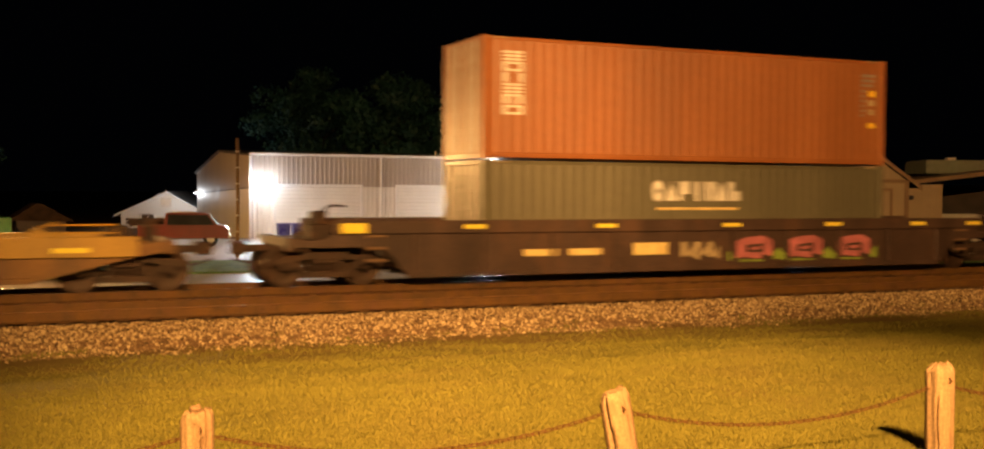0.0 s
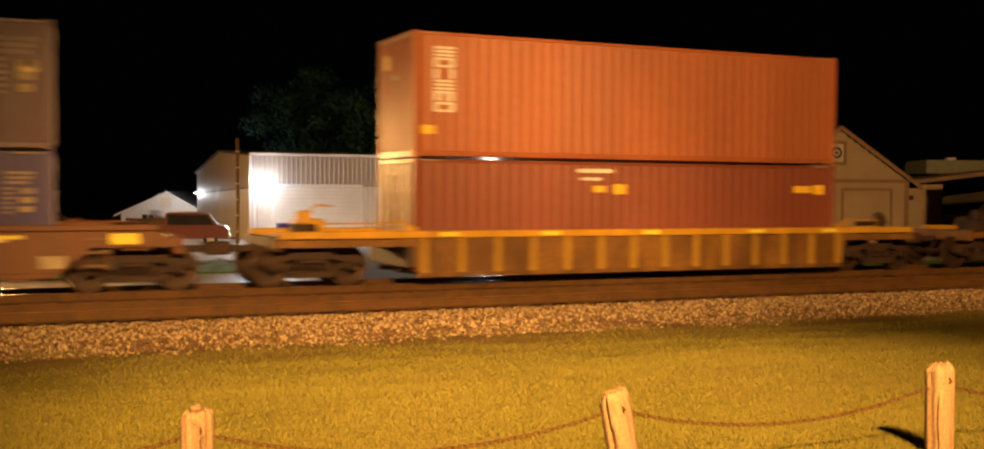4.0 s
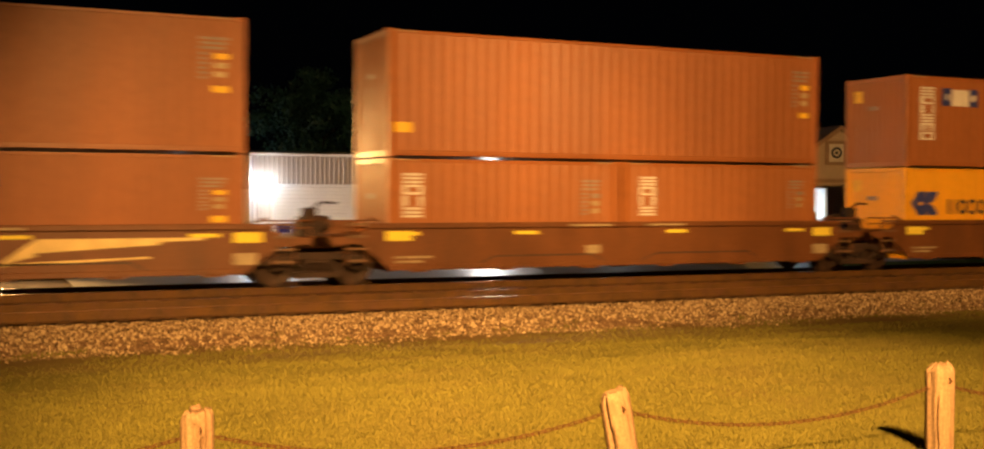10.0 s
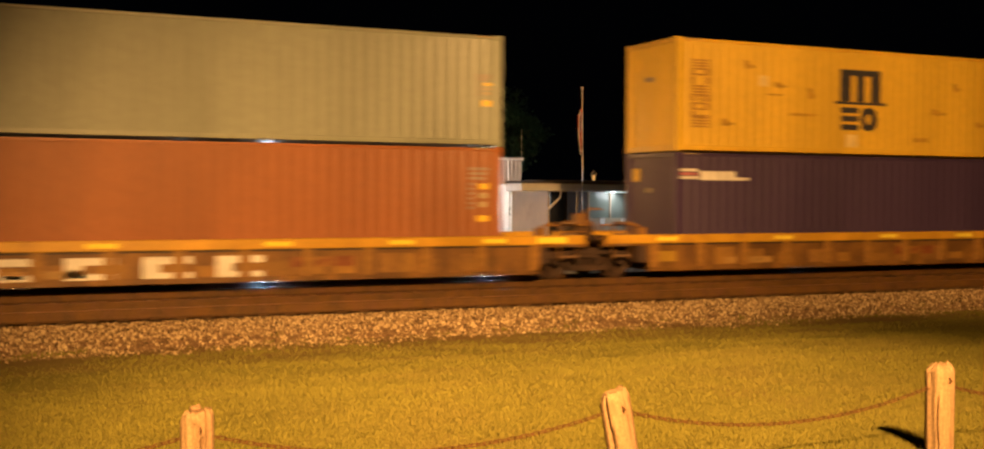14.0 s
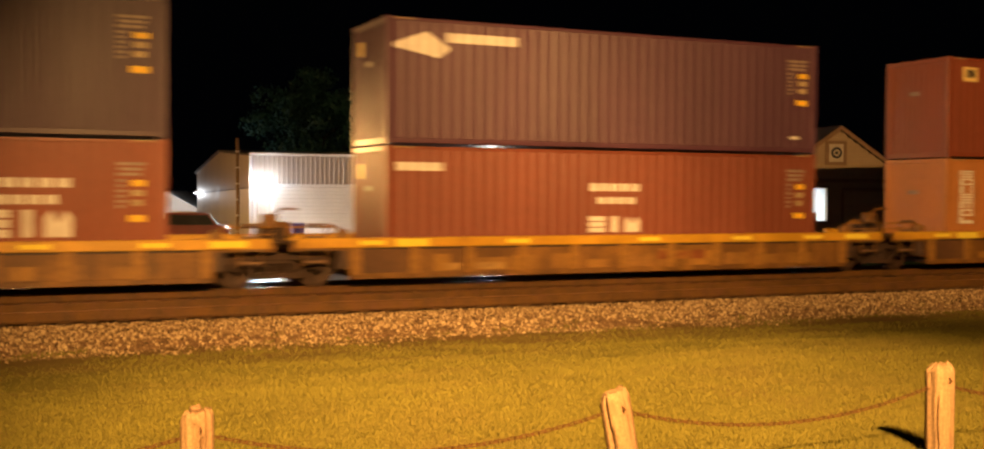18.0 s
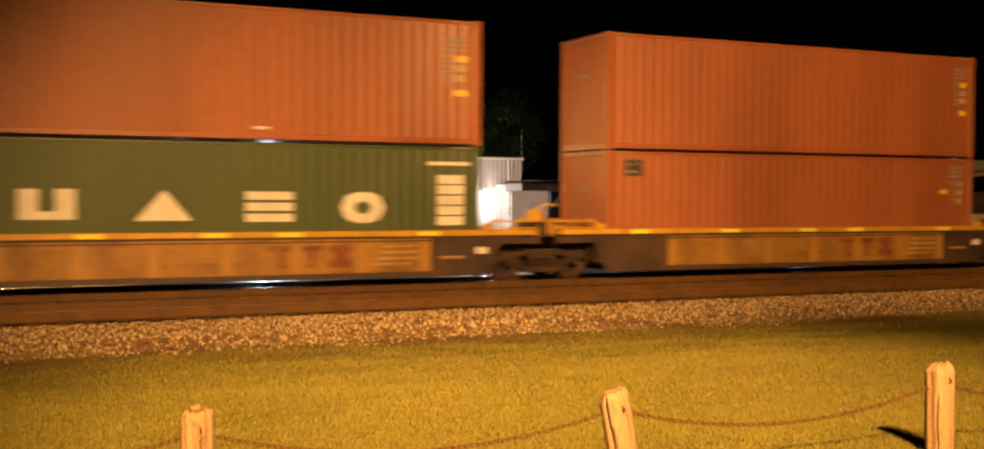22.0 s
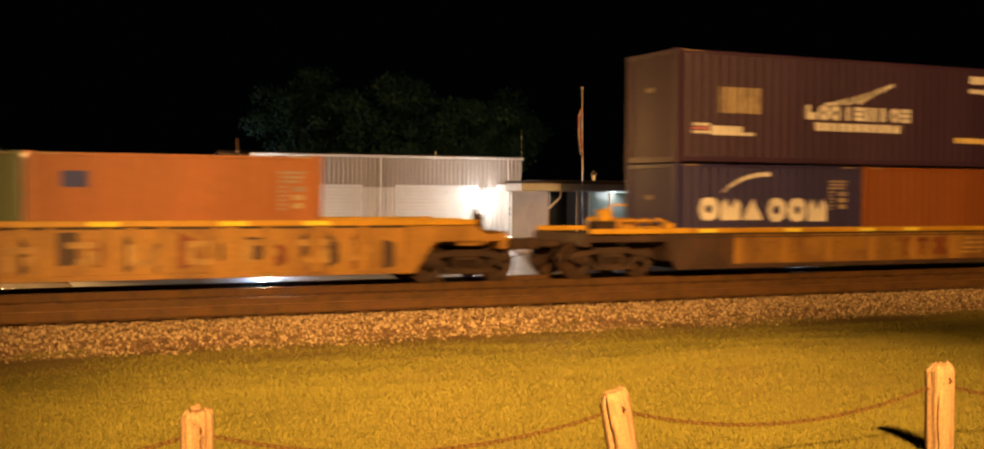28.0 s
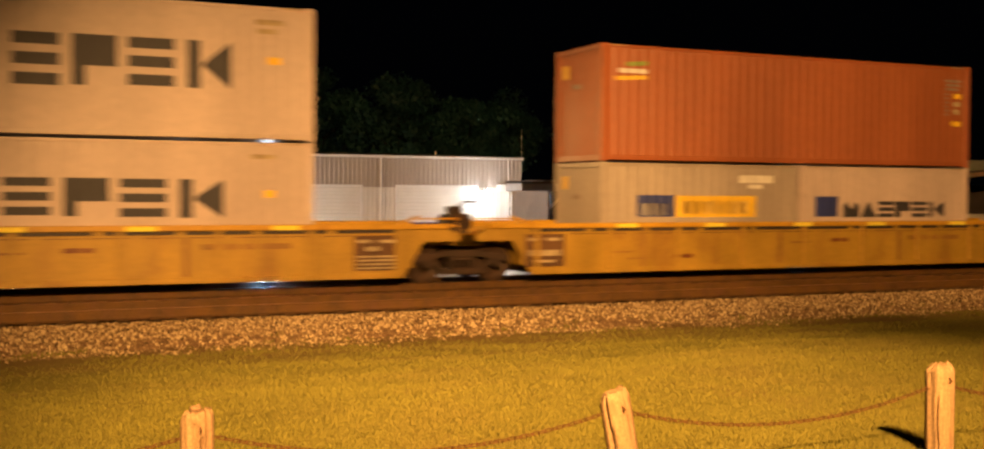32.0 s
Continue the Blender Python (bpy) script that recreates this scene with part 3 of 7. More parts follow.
def build_track(name, y, head, label):
    tr = thing(name, label, "railway track", at=(0, y, 0), kind="structure")
    for s in (-0.7525, 0.7525):
        rl = part("rail", prism([(s + a, b) for a, b in RAIL], 0, -200, 300), M["rail_side"], tr)
        part("rail_head", prism([(s - 0.027, 0.0), (s + 0.027, 0.0), (s + 0.027, 0.003), (s - 0.027, 0.003)], 0, -200, 300), head, rl)
    tie = fixed_normals(mesh("tie", *cbox(-0.115, 0.115, -1.22, 1.22, -0.34, -0.187, 0.012)))
    plate = fixed_normals(mesh("tie_plate", *solid(*[cbox(-0.09, 0.09, s - 0.17, s + 0.17, -0.185, -0.163, 0.005) for s in (-0.7525, 0.7525)],
                                                   *[cbox(e - 0.012, e + 0.012, s + d - 0.012, s + d + 0.012, -0.165, -0.135, 0.003) for s in (-0.7525, 0.7525) for d in (-0.085, 0.085) for e in (-0.05, 0.05)])))
    rnd = random.Random(5)
    for i in range(150):
        x = -16 + i * 0.495 + rnd.uniform(-0.03, 0.03)
        tb = part("tie", tie, M["tie"], tr, at=pose(x, 0, rnd.uniform(-0.012, 0.004), 0, 0, rnd.uniform(-1.2, 1.2)))
        part("tie_plate", plate, M["rail_side"], tb)


build_ground()
build_bed()
build_track("track_near", 21.85, M["rail_top_dull"], "empty rusty railway track on brown timber ties")
build_track("track_far", TRACK_Y, M["rail_top"], "railway track with polished rail heads under the train")

# ---- containers ----
PITCH, DEPTH = 0.278, 0.026
BREAKS = ((0.0, 0.0), (0.072, 0.0), (0.140, 1.0), (0.210, 1.0))
WALL = 1.203


def ribs(x, x0):
    """Depth of the side's corrugation at x."""
    u = (x - x0) % PITCH
    if u < 0.072:
        return 0.0
    if u < 0.140:
        return (u - 0.072) / 0.068 * DEPTH
    if u < 0.210:
        return DEPTH
    return (PITCH - u) / 0.068 * DEPTH


def rib_breaks(x0, x1):
    out, k = [x0], 0
    while True:
        for b, _ in BREAKS:
            x = x0 + k * PITCH + b
            if x >= x1:
                return out + [x1]
            if x > out[-1] + 1e-6:
                out.append(x)
        k += 1


def corrugated(length, z0, z1, y, side):
    """A corrugated sheet along x; side -1 faces -y."""
    xs = rib_breaks(0, length)
    vs, fs = [], []
    for x in xs:
        yy = y - side * ribs(x, 0)
        vs += [(x, yy, z0), (x, yy, z1)]
    for i in range(len(xs) - 1):
        fs.append((2 * i, 2 * i + 2, 2 * i + 3, 2 * i + 1))
    return vs, fs


SHARED = {}


def shared(key, make):
    if key not in SHARED:
        SHARED[key] = fixed_normals(mesh(key[0], *make()))
    return SHARED[key]


def container(stack_x, dx, z, length, high, colour, label, group, ends="corrugated"):
    """A box of the train. Its base rests at z; dx is its offset along the stack."""
    c = thing("shipping_container", label, "container", group)
    riding(c, stack_x)
    paint_m = P[colour]
    L, H = length, high

    def put(name, key, make, m=paint_m, at=None, parent=c, lab=""):
        off = Matrix.Translation((dx, 0, z)) if parent is c else Matrix()
        return part(name, shared((name, *key), make), m, parent, lab, off @ (at if at is not None else Matrix()))
    for s in (-1, 1):
        put("side_wall", (L, H, s), lambda: corrugated(L - 0.24, 0.13, H - 0.06, s * WALL, s), at=Matrix.Translation((0.12, 0, 0)))
        put("bottom_rail", (L, s), lambda: cbox(0.10, L - 0.10, s * 1.17 - 0.045, s * 1.17 + 0.045, 0.036, 0.15, 0.008))
        put("top_rail", (L, H, s), lambda: cbox(0.10, L - 0.10, s * 1.185 - 0.03, s * 1.185 + 0.03, H - 0.09, H - 0.022, 0.008))
    put("roof", (L, H), lambda: cbox(0.08, L - 0.08, -1.16, 1.16, H - 0.05, H - 0.018, 0.01), M["box_roof"])
    put("base", (L,), lambda: cbox(0.08, L - 0.08, -1.125, 1.125, 0.03, 0.14, 0.01))
    post = lambda: cbox(0.0, 0.15, -1.21, -1.07, 0.10, H - 0.10, 0.012)
    for ex in (0, 1):
        for s in (0, 1):
            m = Matrix.Translation((L if ex else 0, 0, 0)) @ Matrix.Rotation(math.pi if ex else 0, 4, "Z")
            if s != ex:
                m = m @ Matrix.Translation((0, 2.28, 0))
            put("corner_post", (H,), post, at=m)
            for zz in (0, H - 0.118):
                side = 0 if s == ex else 2.276
                turn = Matrix.Translation((L if ex else 0, 0, 0)) @ Matrix.Rotation(math.pi if ex else 0, 4, "Z")
                put("corner_casting", (), lambda: cbox(0, 0.178, -1.219, -1.057, 0, 0.118, 0.01), at=turn @ Matrix.Translation((0, side, zz)))
        put("end_sill", (), lambda: cbox(0.01, 0.11, -1.06, 1.06, 0.01, 0.16, 0.008), at=Matrix.Translation((L - 0.12 if ex else 0, 0, 0)))
        put("end_header", (), lambda: cbox(0.01, 0.11, -1.06, 1.06, -0.13, -0.01, 0.008), at=Matrix.Translation((L - 0.12 if ex else 0, 0, H)))
    # pale strips on the top rail paint the glint of the upper corners
    for x in (0.22, L - 0.72):
        put("corner_plate", (), lambda: cbox(0, 0.5, -1.219, -1.212, -0.012, 0.012, 0.002), M["pale_mark"], Matrix.Translation((x, 0, H - 0.045)))
    if ends != "doors":
        put("end_plate", (), lambda: cbox(-0.006, 0.0, -0.2, 0.2, -0.06, 0.06, 0.002), M["faint_mark"], Matrix.Translation((0.03, 0.1, H * 0.66)))
        if int(abs(stack_x) * 7) % 3 == 1:
            put("yellow_plate", (), lambda: cbox(-0.006, 0.0, -0.17, 0.17, -0.17, 0.17, 0.002), M["yellow_mark"], Matrix.Translation((0.03, 0.72, H * 0.8)))
    front = 1 if ends == "doors" else 0
    rot = Matrix.Rotation(-math.pi / 2, 4, "Z")

    def end_sheet():
        v, f = corrugated(2.14 * 1.32, 0.16, H - 0.13, 0.0, -1)
        return [(b, a / 1.32 - 1.07, q) for a, b, q in v], f
    put("end_wall", (H,), end_sheet, at=Matrix.Translation((0.035, 0, 0)) if front == 0 else Matrix.Translation((L - 0.035, 0, 0)) @ Matrix.Rotation(math.pi, 4, "Z"))
    dm = Matrix.Translation((0.03, 0, 0)) if front == 1 else Matrix.Translation((L - 0.03, 0, 0)) @ Matrix.Rotation(math.pi, 4, "Z")
    for k, y0 in enumerate((-1.065, 0.008)):
        door = put("door", (H,), lambda: solid(cbox(0, 0.045, 0, 1.055, 0.16, H - 0.135, 0.008), *[cbox(-0.018, 0.004, 0.05, 1.0, 0.24 + q * (H - 0.5) / 5, 0.24 + (q + 0.72) * (H - 0.5) / 5, 0.006) for q in range(5)]), at=dm @ Matrix.Translation((0, y0, 0)))
        for q in (0.25, 0.72):
            bar = part("locking_bar", shared(("locking_bar", H), lambda: solid(tube([(-0.05, 0, 0.12), (-0.05, 0, H - 0.1)], 0.03, 8), *[cbox(-0.06, 0.0, -0.05, 0.05, h, h + 0.06, 0.005) for h in (0.45, H * 0.5, H - 0.6)])), M["bar"], door, at=(0, q, 0))
    c["L"], c["H"] = L, H
    BOXES.append((c, dx, z))
    return c, dx, z, L, H


BOXES = []


def marking(box, name, quads, material, label="", wall=-1):
    """Paint on the corrugated side that faces the lawn: quads (xa, xb, low a, high a, low b, high b) in the box's own metres."""
    c, dx, z, L, H = box
    groups = []
    for q in quads:
        near = [g for g in groups if any(q[0] < r[1] + 0.002 and r[0] < q[1] + 0.002 and min(q[2], q[4]) < max(r[3], r[5]) + 0.002 and min(r[2], r[4]) < max(q[3], q[5]) + 0.002 for r in g)]
        groups = [g for g in groups if g not in near] + [sum(near, []) + [q]]
    for g in groups:
        vs, fs = [], []
        for xa, xb, la, ha, lb, hb in g:
            xs = [xa] + [x for x in rib_breaks(0.12, L - 0.12) if xa < x < xb] + [xb]
            k = len(vs)
            for x in xs:
                u = (x - xa) / (xb - xa)
                yy = wall * (WALL + 0.004) - wall * (ribs(x, 0.12) if 0.12 < x < L - 0.12 else 0)
                vs += [(dx + x, yy, z + la + u * (lb - la)), (dx + x, yy, z + ha + u * (hb - ha))]
            for i in range(len(xs) - 1):
                a = k + 2 * i
                fs.append((a, a + 2, a + 3, a + 1))
        part(name, fixed_normals(mesh(name, vs, fs)), material, c, label)


def rect(x0, x1, z0, z1):
    return (x0, x1, z0, z1, z0, z1)


def id_block(box, x0, x1, z0, z1, yellow):
    """The code panel near an end: rows of fine characters, a column of ticks and a column of small plates."""
    h, w = z1 - z0, x1 - x0
    for k in range(3):
        z = z1 - h * 0.1 * (k + 1)
        marking(box, "number_bar", [rect(x0 + w * 0.05 * (k % 2), x1 - w * 0.08 * k, z, z + h * 0.06)], M["faint_mark"])
    for k in range(6):
        z = z1 - h * (0.42 + 0.1 * k)
        marking(box, "number_bar", [rect(x0, x0 + w * (0.24 if k % 2 else 0.3), z, z + h * 0.055)], M["faint_mark"])
    for k, (a, m) in enumerate(((0.5, "yellow_mark" if yellow else "faint_mark"), (0.31, "pale_mark"), (0.12, "pale_mark"))):
        marking(box, "code_plate", [rect(x0 + w * 0.5, x1 - w * 0.05 * k, z0 + h * a, z0 + h * (a + 0.12))], M[m])
    if yellow:
        marking(box, "yellow_plate", [rect(x0 + w * 0.42, x1, z0 - 0.2, z0 - 0.06)], M["yellow_mark"])


def vertical_word(box, x0, x1, z0, z1, n, m):
    """A vertical column of letter-sized shapes."""
    h = (z1 - z0) / n
    for k in range(n):
        a, b = z1 - h * (k + 0.88), z1 - h * k
        marking(box, "letter_block", block(("bars", "ring", "posts", "bars", "comb", "ring", "wedge", "bars")[k % 8], x0, x1, a, b, (x1 - x0) * 0.22, (b - a) * 0.24), m)


def block_panel(box, x0, x1, z0, z1, n):
    """A white panel cut into blocks."""
    h = (z1 - z0) / n
    for k in range(n):
        marking(box, "panel_block", [rect(x0, x1, z0 + h * k, z0 + h * (k + 0.86))], M["white"])


def block(kind, a, b, z0, z1, s, t):
    """One plain angular shape in a letter's space: s and t are the widths of its upright and level strokes."""
    zm, m = (z0 + z1) / 2, (a + b) / 2
    sides = [rect(a, a + s, z0, z1), rect(b - s, b, z0, z1)]
    if kind == "bars":
        return [rect(a, b, z, z + t) for z in (z0, zm - t / 2, z1 - t)]
    if kind == "comb":
        return sides + [rect(m - s * 0.4, m + s * 0.4, z0, z1 - t), rect(a + s, b - s, z1 - t, z1)]
    if kind == "wedge":
        return [rect(a, a + s, z0, z1), rect(a + s, b, z0, zm)]
    if kind == "banner":
        return [rect(a, a + s, z0, z1), rect(a + s, b, zm - t / 2, z1)]
    if kind == "pair":
        return sides + [rect(a + s, b - s, z0, z0 + t)]
    if kind == "posts":
        return sides
    if kind == "stem":
        return [rect(m - s / 2, m + s / 2, z0, z1)]
    if kind == "peak":
        return [(a, m, z0, z0 + 0.02, z0, z1), (m, b, z0, z1, z0, z0 + 0.02)]
    if kind == "peaks":
        q = (b - a) / 4
        return [(a, a + q, z0, z1 - t, z0, z1), (a + q, m, z0, z1, z0, zm), (m, b - q, z0, zm, z0, z1), (b - q, b, z0, z1, z0, z1 - t)]
    if kind == "fan":
        return [rect(a, a + s, z0, z1), (a + s * 1.2, b, zm - 0.03, zm + 0.03, z0, z1)]
    if kind == "disc":
        n, out = 10, []
        for k in range(n):
            ua, ub = k / n, (k + 1) / n
            ha, hb = [(z1 - z0) / 2 * math.sqrt(max(0.0, 1 - abs(2 * u - 1) ** 2.6)) for u in (ua, ub)]
            xa, xb = a + (b - a) * ua, a + (b - a) * ub
            ia, ib = [max(0.0, h - t * 1.1) if s < x - a < (b - a) - s else 0.0 for h, x in ((ha, xa), (hb, xb))]
            out += [(xa, xb, zm + ia, zm + ha + 0.01, zm + ib, zm + hb + 0.01), (xa, xb, zm - ha - 0.01, zm - ia, zm - hb - 0.01, zm - ib)]
        return out
    return sides + [rect(a + s, b - s, z0, z0 + t), rect(a + s, b - s, z1 - t, z1)]


def word_blocks(box, x0, x1, z0, z1, n, m, hole, shapes="ring"):
    """A line of letter-sized shapes."""
    kinds = shapes.split()
    w = (x1 - x0) / n
    for k in range(n):
        a, b = x0 + w * k, x0 + w * (k + (0.9 if n > 1 else 1))
        kind = kinds[k % len(kinds)]
        quads = block(kind, a, b, z0, z1, (b - a) * (1 - hole) / 2, (z1 - z0) * (1 - hole) / 2.6)
        for q in [[r] for r in quads] if kind in ("bars", "posts") else [quads]:
            marking(box, "letter_block", q, m)


def letter_row(box, x0, x1, z0, z1, n, m):
    """A row of small solid blocks."""
    w = (x1 - x0) / n
    for k in range(n):
        marking(box, "small_block", [rect(x0 + w * k, x0 + w * (k + 0.78), z0, z1)], m)


def arc_sweep(box, x0, x1, z0, z1):
    """A rising curved stripe."""
    q, n, h = [], 9, z1 - z0

    def low(u):
        return z0 + h * (0.80 * (1 - (1 - u) ** 2.2))

    def high(u):
        return z0 + h * (0.06 + 0.94 * (1 - (1 - u) ** 2.4))
    for k in range(n):
        a, b = k / n, (k + 1) / n
        q.append((x0 + (x1 - x0) * a, x0 + (x1 - x0) * b, low(a), high(a), low(b), high(b)))
    marking(box, "curved_stripe", q, M["white"])


def line_logo(box, x0, x1, z0, z1):
    """Three short bars and a white line of characters."""
    w, h = x1 - x0, z1 - z0
    for k in range(3):
        marking(box, "logo_bar", [rect(x0, x0 + w * 0.27, z1 - h * (0.33 * k + 0.24), z1 - h * 0.33 * k)], M["pink_mark"] if k == 1 else M["white"])
    marking(box, "logo_line", [rect(x0 + w * 0.29, x0 + w * 0.80, z0, z1 - h * 0.2), rect(x0 + w * 0.80, x1, z0, z0 + h * 0.28)], M["white"])


def tag_logo(box, x0, x1, z0, z1):
    """A yellow strip over a thin white and red line."""
    h, w = z1 - z0, x1 - x0
    marking(box, "yellow_strip", [rect(x0, x1, z0 + h * 0.45, z1)], M["yellow_mark"])
    marking(box, "white_line", [rect(x0 + 0.05, x1 - 0.05, z0, z0 + h * 0.12)], M["white"])
    marking(box, "red_line", [rect(x0 + w * 0.3, x0 + w * 0.62, z0 + h * 0.125, z0 + h * 0.24)], M["red_mark"])


def blue_badge(box, x0, x1, z0, z1):
    w, h = x1 - x0, z1 - z0
    for a in (x0, x1 - w * 0.26):
        marking(box, "badge_end", [rect(a, a + w * 0.26, z0 + h * 0.04, z1)], M["blue_mark"])
    for a in (0.1, 0.82):
        marking(box, "badge_spot", [rect(x0 + w * a, x0 + w * (a + 0.08), z0 + h * 0.35, z0 + h * 0.68)], M["white"], wall=-1.004)
    marking(box, "badge_middle", [rect(x0 + w * 0.27, x1 - w * 0.27, z0 + h * 0.06, z1 - h * 0.06)], M["white"])


def flower_badge(box, x0, x1, z0, z1):
    w, h = x1 - x0, z1 - z0
    marking(box, "badge", [(x0, x0 + w * 0.35, z0 + h * 0.35, z0 + h * 0.5, z0 + h * 0.2, z1 - h * 0.2), (x0 + w * 0.35, x0 + w * 0.6, z0 + h * 0.2, z1 - h * 0.2, z0 + h * 0.1, z1), (x0 + w * 0.6, x0 + w * 0.8, z0 + h * 0.1, z1, z0, z0 + h * 0.7), (x0 + w * 0.8, x1, z0, z0 + h * 0.7, z0 + h * 0.3, z0 + h * 0.45)], M["white"])


def striped_badge(box, x0, x1, z0, z1):
    h = z1 - z0
    marking(box, "badge_stripe", [(x0, x1, z0, z0 + h * 0.2, z0 + h * 0.12, z0 + h * 0.3)], M["yellow_mark"])
    marking(box, "badge_letters", [rect(x0 + 0.1, x1, z0 + h * 0.38, z0 + h * 0.6)], M["white"])
    marking(box, "badge_stripe", [(x0 + 0.3, x1, z1 - h * 0.3, z1 - h * 0.1, z1 - h * 0.2, z1)], M["lime_mark"])


def patch_emblem(box, x0, x1, z0, z1):
    w, h = x1 - x0, z1 - z0
    for m, a, b, c, d in (("cream_mark", 0, 0.55, 0.82, 1), ("yellow_mark", 0.56, 1, 0.8, 1), ("blue_mark", 0.02, 0.42, 0.56, 0.8), ("lime_mark", 0, 0.22, 0, 0.26), ("red_mark", 0.24, 0.5, 0, 0.26), ("cream_mark", 0.51, 0.7, 0, 0.24), ("blue_mark", 0.71, 1, 0, 0.24)):
        marking(box, "emblem_patch", [rect(x0 + w * a, x0 + w * b, z0 + h * c, z0 + h * d)], M[m])
    marking(box, "emblem_band", [(x0 + w * 0.44, x0 + w, z0 + h * 0.5, z0 + h * 0.66, z0 + h * 0.62, z0 + h * 0.79)], M["yellow_mark"])
    marking(box, "emblem_band", [(x0 + w * 0.05, x0 + w * 0.95, z0 + h * 0.27, z0 + h * 0.42, z0 + h * 0.42, z0 + h * 0.58)], M["red_mark"])
    marking(box, "emblem_band", [(x0 + w * 0.5, x0 + w * 0.95, z0 + h * 0.25, z0 + h * 0.33, z0 + h * 0.25, z0 + h * 0.41)], M["blue_mark"])


def chevrons(box, x0, x1, z0, z1, m="grey_blue_mark"):
    """Two arrow shapes that point along the box."""
    w, zm = x1 - x0, (z0 + z1) / 2
    for a in (0.0, 0.42):
        xa = x0 + w * a
        marking(box, "chevron", [(xa, xa + w * 0.22, zm, zm + 0.02, zm, z1), (xa + w * 0.22, xa + w * 0.46, zm, z1, zm + (z1 - z0) * 0.1, z1), (xa + w * 0.46, xa + w * 0.58, zm + (z1 - z0) * 0.1, z1, z1 - (z1 - z0) * 0.1, z1), (xa, xa + w * 0.22, zm - 0.02, zm, z0, zm), (xa + w * 0.22, xa + w * 0.46, z0, zm, z0, zm - (z1 - z0) * 0.1), (xa + w * 0.46, xa + w * 0.58, z0, zm - (z1 - z0) * 0.1, z0, z0 + (z1 - z0) * 0.1)], M[m])


def wing(box, x0, x1, z0, z1):
    """Feathers that rise towards one end."""
    w, h = x1 - x0, z1 - z0
    for k in range(4):
        a = x0 + w * 0.16 * k
        marking(box, "feather", [(a, a + w * 0.3, z0 + h * 0.02 * k, z0 + h * (0.10 + 0.1 * k), z0 + h * (0.08 + 0.16 * k), z0 + h * (0.22 + 0.17 * k)), (a + w * 0.3, min(x1, a + w * 0.55), z0 + h * (0.08 + 0.16 * k), z0 + h * (0.22 + 0.17 * k), z0 + h * (0.24 + 0.2 * k), z0 + h * (0.34 + 0.21 * k))], M["white"])


def lettering(box, x0, x1, z0, z1, words):
    """A painted word in the built-in font, stretched to its place."""
    c, dx, z, L, H = box
    me = text_mesh(words, 1.0)
    co = np.empty(len(me.vertices) * 3)
    me.vertices.foreach_get("co", co)
    co = co.reshape(-1, 3)
    lo, hi = co.min(0), co.max(0)
    co[:, 0] = (co[:, 0] - lo[0]) / (hi[0] - lo[0]) * (x1 - x0)
    co[:, 1] = (co[:, 1] - lo[1]) / (hi[1] - lo[1]) * (z1 - z0)
    me.vertices.foreach_set("co", co.ravel())
    me.materials.clear()
    part("lettering", me, M["white"], c, "white painted word", pose(dx + x0, -WALL - 0.008, z + z0, 90, 0, 0))


STACK_X = [10.82, -12.76, -34.49, -54.33, -69.76, -85.07, -100.38, -115.78, -136.11, -153.15, -170.21, -187.12, -204.09, -224.51, -240.10, -255.56, -271.16, -286.82, -308.22, -331.57, -350.98]
L40, L20, HC, STD = 12.19, 6.06, 2.896, 2.591
UPPER = "containers of the upper tier"
LOWER = "containers of the lower tier"


def upper40(i, colour, label, hc_below, ends="corrugated", high=HC):
    z = 6.10 - HC if hc_below else 5.815 - HC
    return container(STACK_X[i], 0, z, L40, high, colour, label, UPPER, ends)


def lower40(i, colour, label, hc=True, ends="corrugated"):
    return container(STACK_X[i], 0, 0.29 if hc else 0.31, L40, HC if hc else STD, colour, label, LOWER, ends)


def lower20(i, right, colour, label, ends="corrugated"):
    return container(STACK_X[i], 6.13 if right else 0, 0.31, L20, STD, colour, label, LOWER, ends)


